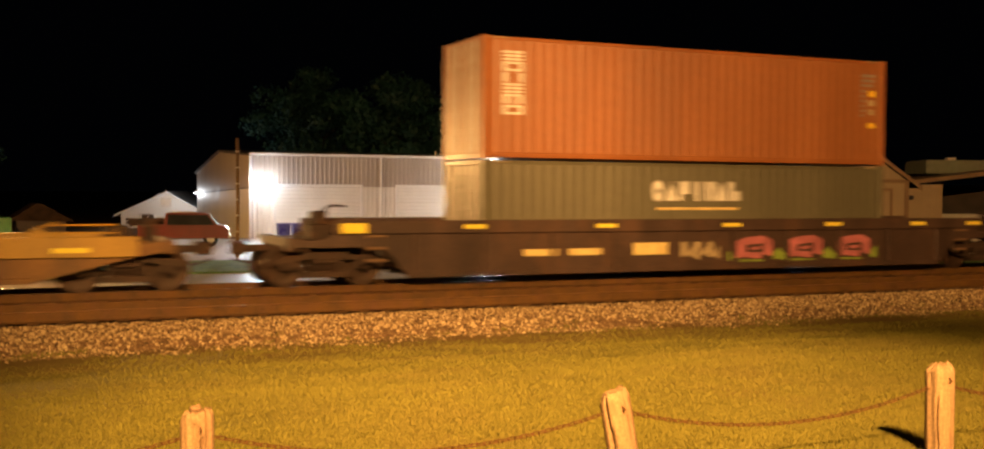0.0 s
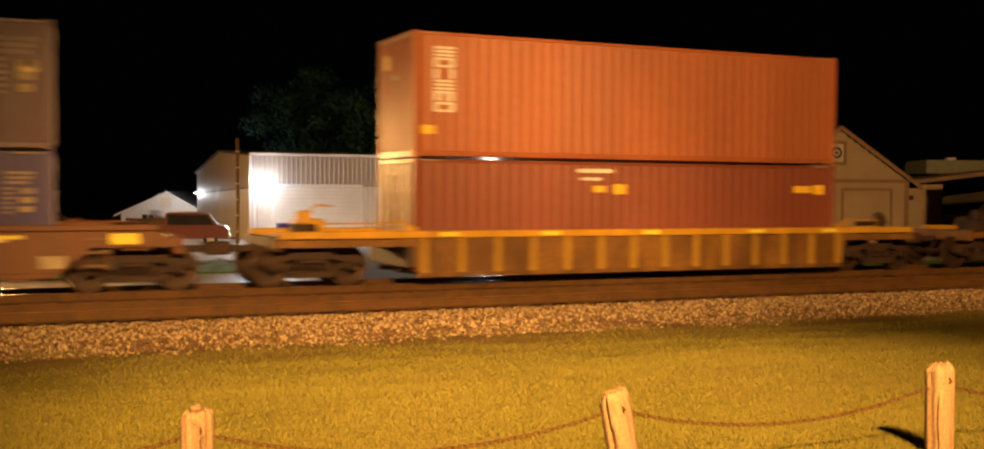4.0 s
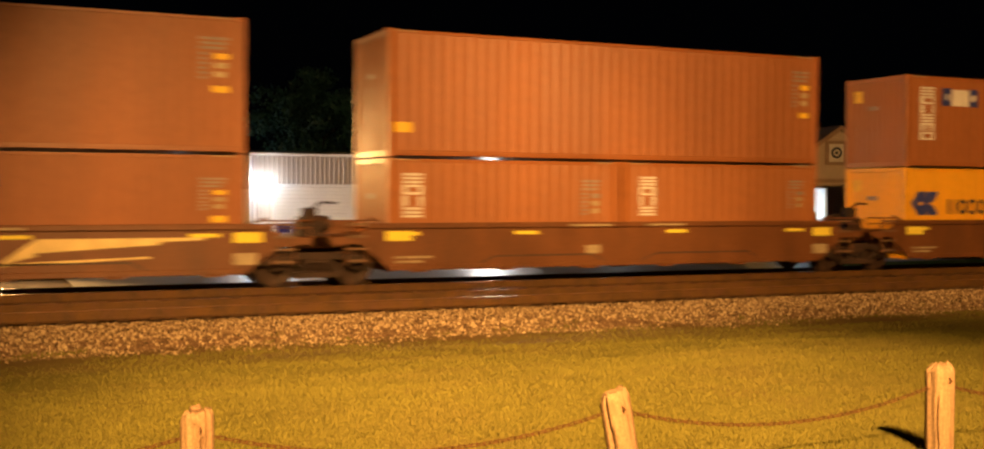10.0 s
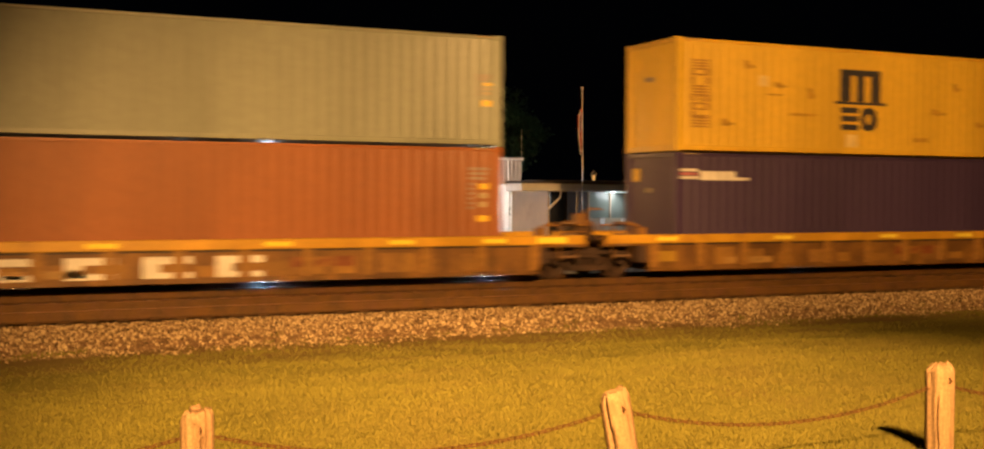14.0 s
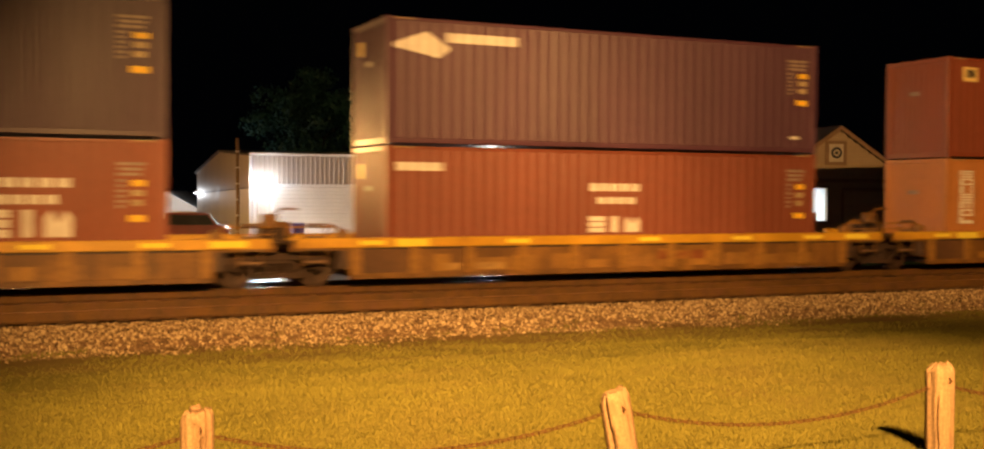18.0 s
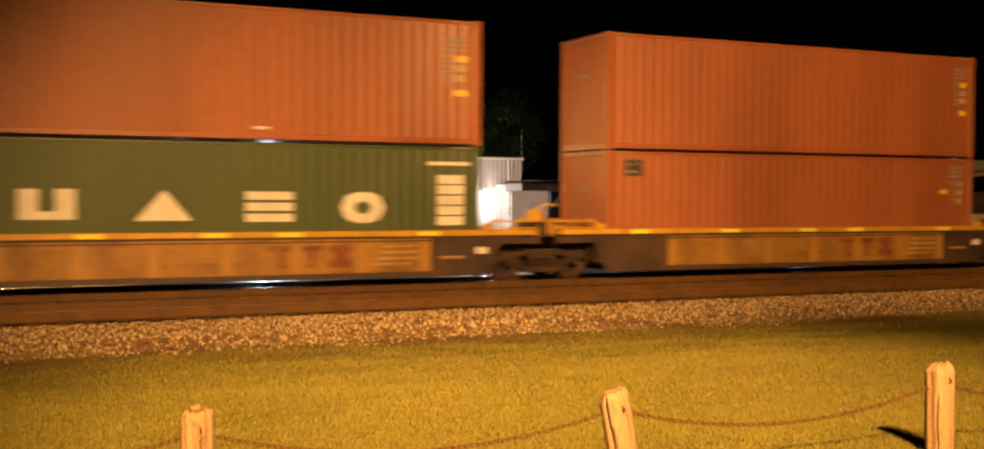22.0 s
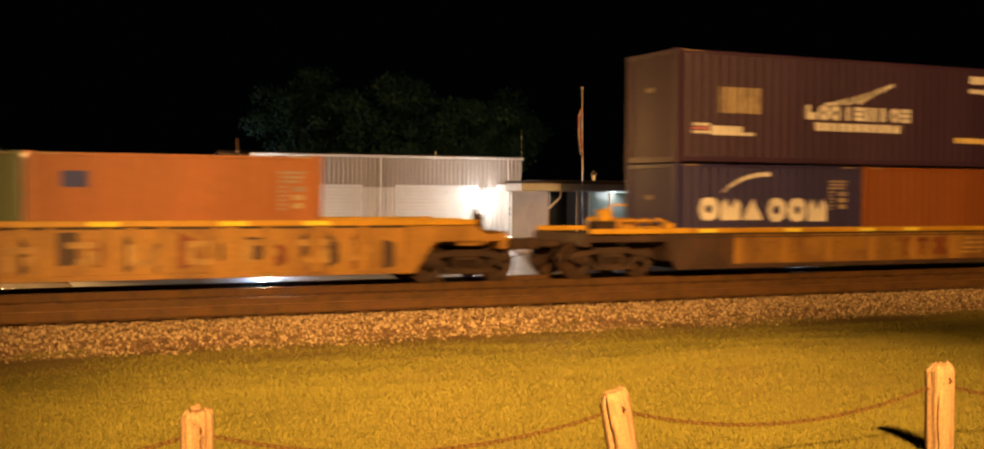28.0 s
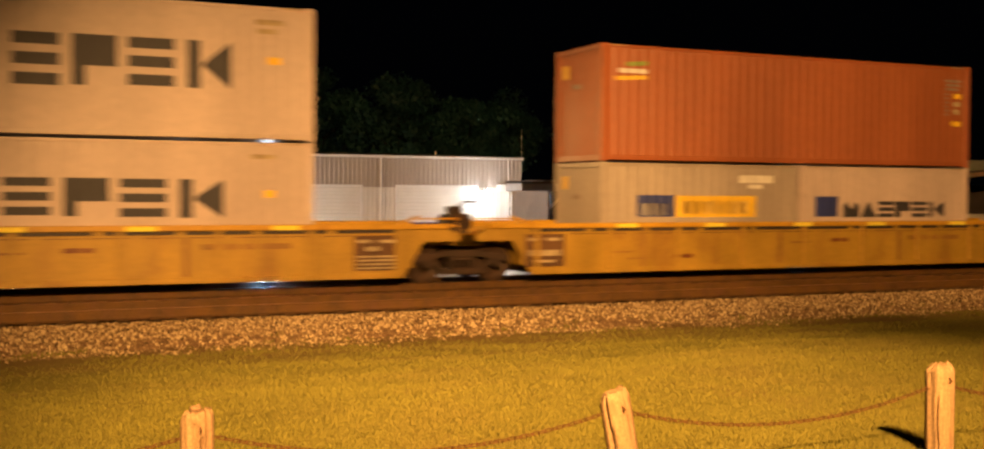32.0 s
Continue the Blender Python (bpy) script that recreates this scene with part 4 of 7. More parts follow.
def build_containers():
    b = upper40(0, "orange", "orange corrugated steel container on a grey-green one", False, "doors")
    vertical_word(b, 0.52, 1.07, 1.02, 2.55, 6, M["white"])
    id_block(b, 11.36, 11.85, 1.24, 2.56, True)
    b = lower40(0, "grey_green", "grey-green corrugated container in a dark well car", False, "doors")
    word_blocks(b, 4.68, 7.39, 1.63, 2.12, 7, M["white"], 0.2, "disc peak banner stem posts peak wedge")
    marking(b, "cream_plate", [rect(4.81, 7.31, 1.4, 1.46)], M["cream_mark"])
    b = upper40(1, "orange", "orange corrugated container stacked on two short ones", False)
    vertical_word(b, 0.56, 1.08, 1.36, 2.56, 4, M["white"])
    id_block(b, 11.41, 11.94, 1.79, 2.83, True)
    b = lower20(1, False, "orange", "short orange container beside a dark slate one")
    vertical_word(b, 0.44, 0.94, 1.04, 2.23, 4, M["white"])
    id_block(b, 5.12, 5.7, 1.19, 2.48, True)
    b = lower20(1, True, "slate", "short dark slate container with a yellow strip")
    tag_logo(b, 0.49, 1.66, 1.84, 2.24)
    id_block(b, 5.13, 5.83, 1.1, 2.24, True)
    b = upper40(2, "orange_red", "red-orange corrugated container over a dark red one", False)
    vertical_word(b, 0.51, 1.02, 1.02, 2.55, 6, M["white"])
    marking(b, "yellow_plate", [rect(0.2, 0.54, 0.54, 0.74)], M["yellow_mark"])
    b = lower40(2, "dark_red", "dark red corrugated container in a yellow ribbed well car", False, "doors")
    marking(b, "white_bar", [rect(4.27, 5.29, 2.31, 2.4)], M["white"])
    marking(b, "white_bar", [rect(4.36, 4.92, 2.12, 2.19)], M["white"])
    marking(b, "yellow_plate", [rect(5.3, 5.64, 1.79, 2.03)], M["yellow_mark"])
    marking(b, "yellow_plate", [rect(4.73, 5.06, 1.83, 1.99)], M["yellow_mark"])
    marking(b, "yellow_plate", [rect(10.82, 11.4, 1.85, 2.03)], M["yellow_mark"])
    marking(b, "yellow_plate", [rect(11.47, 11.82, 1.81, 2.06)], M["yellow_mark"])
    b = upper40(3, "brown_grey", "brown-grey corrugated container with a white logo line", False, high=STD)
    line_logo(b, 0.15, 2.41, 1.87, 2.28)
    id_block(b, 11.14, 11.9, 0.98, 2.28, False)
    marking(b, "cream_plate", [rect(11.54, 11.9, 1.54, 1.76)], M["cream_mark"])
    b = lower20(3, False, "navy", "short navy container with a white curved stripe")
    arc_sweep(b, 1.69, 3.44, 1.71, 2.39)
    word_blocks(b, 1.12, 2.7, 1.2, 1.61, 3, M["white"], 0.26, "disc peaks peak")
    word_blocks(b, 2.96, 4.72, 1.17, 1.59, 3, M["white"], 0.26, "disc disc peaks")
    id_block(b, 5.02, 5.55, 1.33, 2.2, False)
    b = lower20(3, True, "blue", "short plain blue container in a brown well car")
    id_block(b, 5.15, 5.71, 1.25, 2.21, False)
    b = upper40(4, "slate", "slate grey corrugated container with a yellow strip", False)
    tag_logo(b, 0.39, 2.07, 2.01, 2.62)
    marking(b, "yellow_plate", [rect(4.65, 5.02, 1.92, 2.02)], M["yellow_mark"])
    marking(b, "yellow_plate", [rect(4.31, 4.68, 0.5, 0.61)], M["yellow_mark"])
    id_block(b, 11.31, 11.93, 1.47, 2.57, True)
    b = lower20(4, False, "blue", "short blue container with white code bars")
    marking(b, "white_bar", [rect(4.67, 5.03, 2.26, 2.35)], M["white"])
    marking(b, "faded_bar", [rect(4.74, 5.4, 1.99, 2.2)], M["pale_mark"])
    marking(b, "yellow_plate", [rect(5.04, 5.37, 1.41, 1.61)], M["yellow_mark"])
    b = lower20(4, True, "navy", "short navy container with a white curved stripe")
    arc_sweep(b, 1.59, 3.13, 1.8, 2.33)
    word_blocks(b, 0.91, 2.88, 1.16, 1.66, 3, M["white"], 0.26, "disc peaks peak")
    word_blocks(b, 3.13, 5.22, 1.13, 1.64, 3, M["white"], 0.26, "disc disc peaks")
    id_block(b, 5.29, 5.73, 1.39, 2.24, False)
    b = upper40(5, "orange", "orange container with a blue and white badge", False, high=STD)
    vertical_word(b, 0.55, 1.09, 0.74, 2.26, 6, M["white"])
    blue_badge(b, 1.35, 2.76, 1.73, 2.26)
    id_block(b, 11.12, 11.82, 1.58, 2.29, False)
    marking(b, "yellow_plate", [rect(10.89, 11.28, 1.52, 1.67)], M["yellow_mark"])
    marking(b, "yellow_plate", [rect(11.47, 11.78, 1.46, 1.61)], M["yellow_mark"])
    b = lower20(5, False, "hapag", "short amber container with dark lettering blocks")
    chevrons(b, 0.28, 1.23, 1.24, 1.91, "blue_mark")
    word_blocks(b, 1.65, 3.56, 1.27, 1.69, 5, M["black"], 0.45, "posts disc disc disc disc")
    marking(b, "dash", [rect(3.6, 3.76, 1.42, 1.5)], M["black"])
    word_blocks(b, 3.84, 5.56, 1.23, 1.7, 5, M["black"], 0.45, "stem stem disc stem disc")
    b = lower20(5, True, "orange_brown", "short orange-brown container with a small badge")
    marking(b, "cream_plate", [rect(0.56, 1.06, 1.94, 2.37)], M["cream_mark"])
    marking(b, "blue_badge", [rect(0.63, 0.98, 2.06, 2.27)], M["blue_mark"])
    id_block(b, 5.09, 5.74, 1.25, 2.2, False)
    b = upper40(6, "orange", "orange container with faded streaks on two short ones", False)
    marking(b, "yellow_plate", [rect(0.16, 0.6, 0.56, 0.79)], M["yellow_mark"])
    id_block(b, 11.34, 11.87, 1.44, 2.52, True)
    b = lower20(6, False, "orange_brown", "short orange-brown container in a brown well car")
    vertical_word(b, 0.37, 0.86, 1.2, 2.24, 4, M["white"])
    id_block(b, 5.0, 5.52, 1.2, 2.17, False)
    b = lower20(6, True, "orange_brown", "short orange-brown container in a brown well car")
    vertical_word(b, 0.51, 0.97, 1.23, 2.23, 4, M["white"])
    id_block(b, 5.12, 5.64, 1.37, 2.21, False)
    b = upper40(7, "orange", "orange corrugated container over a navy and an orange one", False)
    vertical_word(b, 0.57, 1.07, 1.01, 2.53, 6, M["white"])
    marking(b, "yellow_plate", [rect(0.18, 0.54, 0.56, 0.76)], M["yellow_mark"])
    id_block(b, 11.23, 11.85, 1.48, 2.49, True)
    b = lower20(7, False, "navy", "short navy container with a white curved stripe")
    arc_sweep(b, 1.45, 3.02, 1.79, 2.33)
    word_blocks(b, 0.7, 2.74, 1.2, 1.68, 3, M["white"], 0.26, "disc peaks peak")
    word_blocks(b, 2.94, 5.0, 1.16, 1.67, 3, M["white"], 0.26, "disc disc peaks")
    id_block(b, 4.98, 5.6, 1.27, 2.2, False)
    b = lower20(7, True, "orange", "short orange container with a blue oval badge")
    marking(b, "blue_badge", [rect(0.61, 1.16, 1.85, 2.11)], M["blue_mark"])
    id_block(b, 5.11, 5.66, 1.34, 2.12, True)
    b = upper40(8, "yellow", "yellow container with dark lettering blocks and rust marks", True)
    vertical_word(b, 0.45, 1.02, 0.59, 2.35, 8, M["faint_word"])
    word_blocks(b, 5.3, 6.72, 1.46, 2.33, 1, M["black"], 0.5, "comb")
    marking(b, "base_line", [rect(5.1, 6.92, 1.38, 1.455)], M["black"])
    word_blocks(b, 5.34, 6.66, 0.68, 1.3, 2, M["black"], 0.35, "bars disc")
    marking(b, "cream_plate", [rect(5.49, 5.91, 0.22, 0.56)], M["cream_mark"])
    marking(b, "rust_patch", [rect(2.85, 3.37, 1.52, 1.57)], M["rust_smear"])
    for x, w, z, h in ((2.1, 0.16, 2.2, 0.22), (3.1, 0.2, 1.75, 0.14), (4.2, 0.12, 1.5, 0.3), (8.6, 0.3, 1.2, 0.16), (9.4, 0.14, 1.9, 0.24), (10.3, 0.22, 0.9, 0.14), (1.4, 0.2, 0.7, 0.18)):
        marking(b, "rust_smear", [(x, x + w, z, z + h, z - 0.04, z + h * 0.8), (x + w, x + 2 * w, z - 0.02, z + h * 0.5, z + 0.02, z + h * 0.3)], M["rust_smear"])
    marking(b, "rust_patch", [rect(3.57, 4.48, 1.01, 1.08)], M["rust_smear"])
    marking(b, "cream_plate", [rect(2.58, 2.87, 1.75, 2.03)], M["cream_mark"])
    marking(b, "rust_patch", [rect(7.92, 8.46, 0.41, 0.53)], M["rust_smear"])
    marking(b, "yellow_plate", [rect(11.14, 11.52, 0.49, 0.67)], M["yellow_mark"])
    b = lower40(8, "slate", "slate grey corrugated container with a white logo line", True)
    line_logo(b, 0.09, 2.3, 2.18, 2.47)
    id_block(b, 11.11, 11.8, 1.23, 2.51, False)
    b = upper40(9, "pale_green", "pale green corrugated container over an orange one", True, high=STD)
    block_panel(b, 0.5, 1.13, 0.51, 2.18, 7)
    id_block(b, 11.54, 11.92, 1.13, 1.69, True)
    b = lower40(9, "orange", "orange corrugated container in a yellow well car", True)
    id_block(b, 11.35, 11.86, 1.35, 2.46, True)
    b = upper40(10, "red_brown", "red-brown container with yellow plates", True)
    marking(b, "cream_plate", [rect(0.62, 1.18, 2.21, 2.62)], M["cream_mark"])
    marking(b, "dark_badge", [rect(0.7, 1.08, 2.31, 2.55)], M["black"])
    marking(b, "yellow_plate", [rect(11.48, 12.02, 0.62, 0.95)], M["yellow_mark"])
    id_block(b, 11.26, 11.9, 1.25, 2.51, False)
    marking(b, "yellow_plate", [rect(10.99, 11.33, 1.83, 1.96)], M["yellow_mark"])
    b = lower40(10, "orange_light", "light orange corrugated container in a yellow well car", True)
    vertical_word(b, 0.56, 1.08, 0.99, 2.54, 7, M["white"])
    id_block(b, 11.28, 11.92, 1.21, 2.77, False)
    marking(b, "yellow_plate", [rect(11.06, 11.42, 1.82, 1.97)], M["yellow_mark"])
    b = upper40(11, "brown_grey", "brown-grey container with a white flower-like badge", True)
    flower_badge(b, 0.18, 1.55, 1.99, 2.59)
    marking(b, "white_bar", [rect(1.47, 3.3, 2.36, 2.58)], M["white"])
    id_block(b, 11.23, 11.9, 1.48, 2.52, True)
    marking(b, "white_bar", [rect(11.32, 11.63, 0.38, 0.46)], M["white"])
    b = lower40(11, "dark_red", "dark red container with white lettering blocks", True)
    marking(b, "white_bar", [rect(0.25, 1.41, 2.32, 2.51)], M["white"])
    letter_row(b, 5.28, 6.75, 1.88, 2.07, 5, M["white"])
    letter_row(b, 5.47, 6.61, 1.57, 1.73, 4, M["white"])
    word_blocks(b, 5.24, 6.76, 0.87, 1.26, 3, M["white"], 0.25, "bars stem peaks")
    id_block(b, 11.23, 11.82, 1.39, 2.53, True)
    b = upper40(12, "brown", "brown corrugated container with a white logo line", True)
    line_logo(b, 0.29, 2.47, 2.13, 2.51)
    id_block(b, 11.19, 11.83, 1.53, 2.55, True)
    b = lower40(12, "red", "red container lettered in white with a coloured emblem", True)
    marking(b, "white_bar", [rect(0.24, 1.45, 2.32, 2.48)], M["white"])
    lettering(b, 1.47, 3.41, 1.15, 1.82, "The")
    lettering(b, 5.31, 8.39, 1.12, 1.79, "Factor")
    patch_emblem(b, 3.69, 5.07, 0.91, 2.19)
    letter_row(b, 8.68, 10.37, 1.88, 2.07, 5, M["white"])
    letter_row(b, 8.89, 10.11, 1.54, 1.73, 4, M["white"])
    word_blocks(b, 8.64, 10.38, 0.88, 1.43, 3, M["white"], 0.25, "bars stem peaks")
    id_block(b, 11.19, 11.75, 1.38, 2.45, True)
    b = upper40(13, "orange_red", "plain orange-red corrugated container", True)
    id_block(b, 11.45, 11.9, 1.41, 2.61, True)
    b = lower40(13, "orange_red", "orange-red corrugated container with a small dark badge", True)
    marking(b, "dark_badge", [rect(0.54, 1.02, 2.26, 2.67)], M["black"])
    marking(b, "yellow_plate", [rect(0.59, 0.97, 2.51, 2.59)], M["yellow_mark"])
    marking(b, "cream_plate", [rect(0.58, 0.89, 2.34, 2.4)], M["cream_mark"])
    id_block(b, 11.29, 11.82, 1.44, 2.72, False)
    marking(b, "yellow_plate", [rect(10.93, 11.23, 1.87, 1.99)], M["yellow_mark"])
    b = upper40(14, "orange_red", "orange-red corrugated container over a green one", True)
    id_block(b, 11.27, 11.85, 1.34, 2.52, True)
    marking(b, "white_bar", [rect(6.88, 7.23, 0.25, 0.31)], M["white"])
    b = lower40(14, "green", "green container with spaced white lettering blocks", True)
    word_blocks(b, 2.19, 3.27, 1.23, 1.85, 1, M["white"], 0.3, "pair")
    word_blocks(b, 4.45, 5.56, 1.2, 1.84, 1, M["white"], 0.35, "peak")
    word_blocks(b, 6.72, 7.75, 1.17, 1.82, 1, M["white"], 0.3, "bars")
    word_blocks(b, 8.83, 9.84, 1.14, 1.81, 1, M["white"], 0.3, "disc")
    block_panel(b, 11.12, 11.77, 1.07, 2.26, 5)
    marking(b, "white_bar", [rect(10.88, 11.94, 2.45, 2.53)], M["white"])
    b = upper40(15, "hapag", "amber container with a blue emblem and dark letter blocks", True)
    chevrons(b, 1.58, 3.28, 0.9, 2.22)
    word_blocks(b, 4.0, 4.72, 1.22, 2.03, 1, M["black"], 0.6, "posts")
    for x in (4.86, 5.5, 6.14, 6.78):
        word_blocks(b, x, x + 0.56, 1.22, 1.8, 1, M["black"], 0.6, "disc")
    for x, z0, z1 in ((5.42, 1.0, 1.8), (7.26, 1.04, 1.8), (8.42, 1.22, 2.06), (10.28, 1.22, 2.06)):
        marking(b, "tall_bar", [rect(x, x + 0.12, z0, z1)], M["black"])
    marking(b, "dash", [rect(7.44, 7.74, 1.46, 1.58)], M["black"])
    marking(b, "tall_bar", [rect(7.98, 8.12, 1.22, 2.06)], M["black"])
    for x in (8.62, 9.76):
        word_blocks(b, x, x + 0.56, 1.22, 1.8, 1, M["black"], 0.6, "disc")
    marking(b, "slant_bar", [(9.24, 9.5, 1.66, 1.8, 1.2, 1.36), (9.34, 9.72, 0.98, 1.12, 1.64, 1.8)], M["black"])
    marking(b, "rust_patch", [rect(5.26, 5.57, 2.29, 2.37)], M["rust_mark"])
    marking(b, "rust_patch", [rect(5.89, 6.98, 2.44, 2.53)], M["rust_mark"])
    marking(b, "rust_patch", [rect(7.59, 7.82, 2.71, 2.85)], M["rust_mark"])
    marking(b, "rust_patch", [rect(10.37, 11.3, 2.6, 2.83)], M["rust_mark"])
    marking(b, "cream_plate", [rect(11.45, 11.73, 2.08, 2.32)], M["cream_mark"])
    b = lower40(15, "orange_brown", "orange-brown container with two white label blocks", True)
    marking(b, "white_bar", [rect(0.31, 0.92, 2.0, 2.43)], M["white"])
    marking(b, "white_bar", [rect(0.27, 0.88, 1.32, 1.73)], M["white"])
    id_block(b, 11.19, 11.69, 1.35, 2.51, False)
    b = upper40(16, "magenta", "magenta container with large white lettering blocks", True)
    word_blocks(b, 3.86, 5.03, 0.99, 2.49, 1, M["white"], 0.45, "ring")
    word_blocks(b, 5.22, 6.63, 1.03, 2.56, 1, M["white"], 0.45, "posts")
    word_blocks(b, 6.92, 8.12, 1.07, 2.64, 1, M["white"], 0.4, "bars")
    letter_row(b, 3.89, 8.08, 0.6, 0.84, 12, M["white"])
    id_block(b, 11.2, 11.74, 1.54, 2.74, True)
    b = lower40(16, "slate", "slate grey container with a yellow strip", True)
    tag_logo(b, 0.22, 1.89, 1.98, 2.61)
    id_block(b, 11.25, 11.8, 1.54, 2.54, True)
    b = upper40(17, "dark_brown", "dark brown container with a white winged emblem", False)
    wing(b, 4.77, 7.17, 1.6, 2.33)
    word_blocks(b, 4.12, 7.86, 1.22, 1.6, 9, M["white"], 0.25, "wedge disc disc stem bars posts stem disc bars")
    letter_row(b, 4.45, 7.48, 0.92, 1.14, 11, M["white"])
    marking(b, "white_bar", [rect(10.06, 11.88, 2.41, 2.64)], M["white"])
    marking(b, "white_bar", [rect(10.04, 10.77, 2.14, 2.27)], M["white"])
    marking(b, "cream_plate", [rect(11.19, 11.82, 1.84, 1.99)], M["cream_mark"])
    marking(b, "cream_plate", [rect(9.48, 11.55, 0.7, 0.85)], M["cream_mark"])
    line_logo(b, 0.5, 2.43, 0.72, 1.02)
    letter_row(b, 1.31, 2.66, 1.3, 1.97, 8, M["pale_mark"])
    b = lower20(17, False, "navy", "short navy container with a white curved stripe")
    arc_sweep(b, 1.44, 2.96, 1.84, 2.39)
    word_blocks(b, 0.72, 2.79, 1.13, 1.71, 3, M["white"], 0.26, "disc peaks peak")
    word_blocks(b, 2.88, 4.92, 1.09, 1.7, 3, M["white"], 0.26, "disc disc peaks")
    id_block(b, 4.91, 5.61, 1.32, 2.23, False)
    b = lower20(17, True, "rust_orange", "short plain orange-brown container")
    id_block(b, 5.01, 5.59, 1.38, 2.2, True)
    b = lower20(18, False, "green", "short green container with white lettering, nothing above it")
    word_blocks(b, 0.62, 1.35, 1.29, 1.71, 1, M["white"], 0.35, "pair")
    word_blocks(b, 1.45, 2.43, 1.28, 1.7, 1, M["white"], 0.3, "peak")
    word_blocks(b, 2.55, 3.33, 1.27, 1.69, 1, M["white"], 0.3, "bars")
    word_blocks(b, 3.45, 4.28, 1.25, 1.68, 1, M["white"], 0.3, "disc")
    block_panel(b, 4.31, 4.96, 1.3, 1.95, 3)
    marking(b, "faded_bar", [rect(4.93, 5.54, 1.83, 2.2)], M["pale_mark"])
    b = lower20(18, True, "orange", "short orange container with a small blue badge")
    marking(b, "blue_badge", [rect(0.68, 1.19, 1.87, 2.2)], M["blue_mark"])
    id_block(b, 5.11, 5.69, 1.32, 2.28, False)
    b = upper40(19, "orange_red", "red-orange corrugated container with a yellow-green badge", False)
    striped_badge(b, 0.39, 1.31, 1.99, 2.5)
    id_block(b, 11.24, 11.86, 1.38, 2.55, True)
    b = lower20(19, False, "silver_grey", "short grey container with a blue and yellow sign")
    marking(b, "blue_badge", [rect(1.06, 2.16, 1.23, 1.77)], M["blue_mark"])
    letter_row(b, 1.15, 2.06, 1.26, 1.56, 4, M["white"])
    marking(b, "yellow_plate", [rect(2.2, 4.69, 1.21, 1.76)], M["yellow_mark"])
    letter_row(b, 2.39, 4.48, 1.3, 1.62, 8, M["cream_mark"])
    marking(b, "white_bar", [rect(4.16, 5.24, 2.1, 2.3)], M["white"])
    marking(b, "white_bar", [rect(4.44, 4.88, 1.95, 2.06)], M["white"])
    b = lower20(19, True, "pale_grey", "short pale grey container with dark lettering blocks")
    marking(b, "blue_badge", [rect(0.53, 1.28, 1.21, 1.76)], M["blue_mark"])
    word_blocks(b, 1.48, 5.2, 1.19, 1.63, 6, M["black"], 0.35, "peaks peak bars banner bars fan")
    b = upper40(20, "pale_grey", "pale grey container with tall dark lettering blocks", True)
    word_blocks(b, 6.08, 6.97, 1.01, 2.06, 1, M["black"], 0.4, "bars")
    word_blocks(b, 7.2, 8.08, 1.04, 2.07, 1, M["black"], 0.4, "banner")
    word_blocks(b, 8.29, 9.22, 1.08, 2.07, 1, M["black"], 0.4, "bars")
    word_blocks(b, 9.48, 10.39, 1.07, 2.07, 1, M["black"], 0.4, "fan")
    marking(b, "yellow_plate", [rect(11.16, 11.47, 1.64, 1.8)], M["yellow_mark"])
    marking(b, "faded_bar", [rect(10.91, 11.52, 2.48, 2.6)], M["pale_mark"])
    marking(b, "faded_bar", [rect(10.94, 11.37, 2.29, 2.4)], M["pale_mark"])
    b = lower40(20, "pale_grey", "pale grey container with tall dark lettering blocks", True)
    word_blocks(b, 5.9, 6.79, 1.32, 2.08, 1, M["black"], 0.4, "bars")
    word_blocks(b, 7.03, 7.91, 1.3, 2.08, 1, M["black"], 0.4, "banner")
    word_blocks(b, 8.12, 9.05, 1.28, 2.07, 1, M["black"], 0.4, "bars")
    word_blocks(b, 9.31, 10.22, 1.26, 2.07, 1, M["black"], 0.4, "fan")
    marking(b, "yellow_plate", [rect(11.1, 11.34, 1.69, 1.85)], M["yellow_mark"])
    marking(b, "faded_bar", [rect(10.81, 11.35, 2.52, 2.62)], M["pale_mark"])


def text_mesh(words, size):
    cu = bpy.data.curves.new("words", "FONT")
    cu.body, cu.size, cu.extrude, cu.offset = words, size, 0.002, 0.022
    ob = new("words", cu)
    dg = bpy.context.evaluated_depsgraph_get()
    me = bpy.data.meshes.new_from_object(ob.evaluated_get(dg))
    bpy.data.objects.remove(ob)
    return me


build_containers()


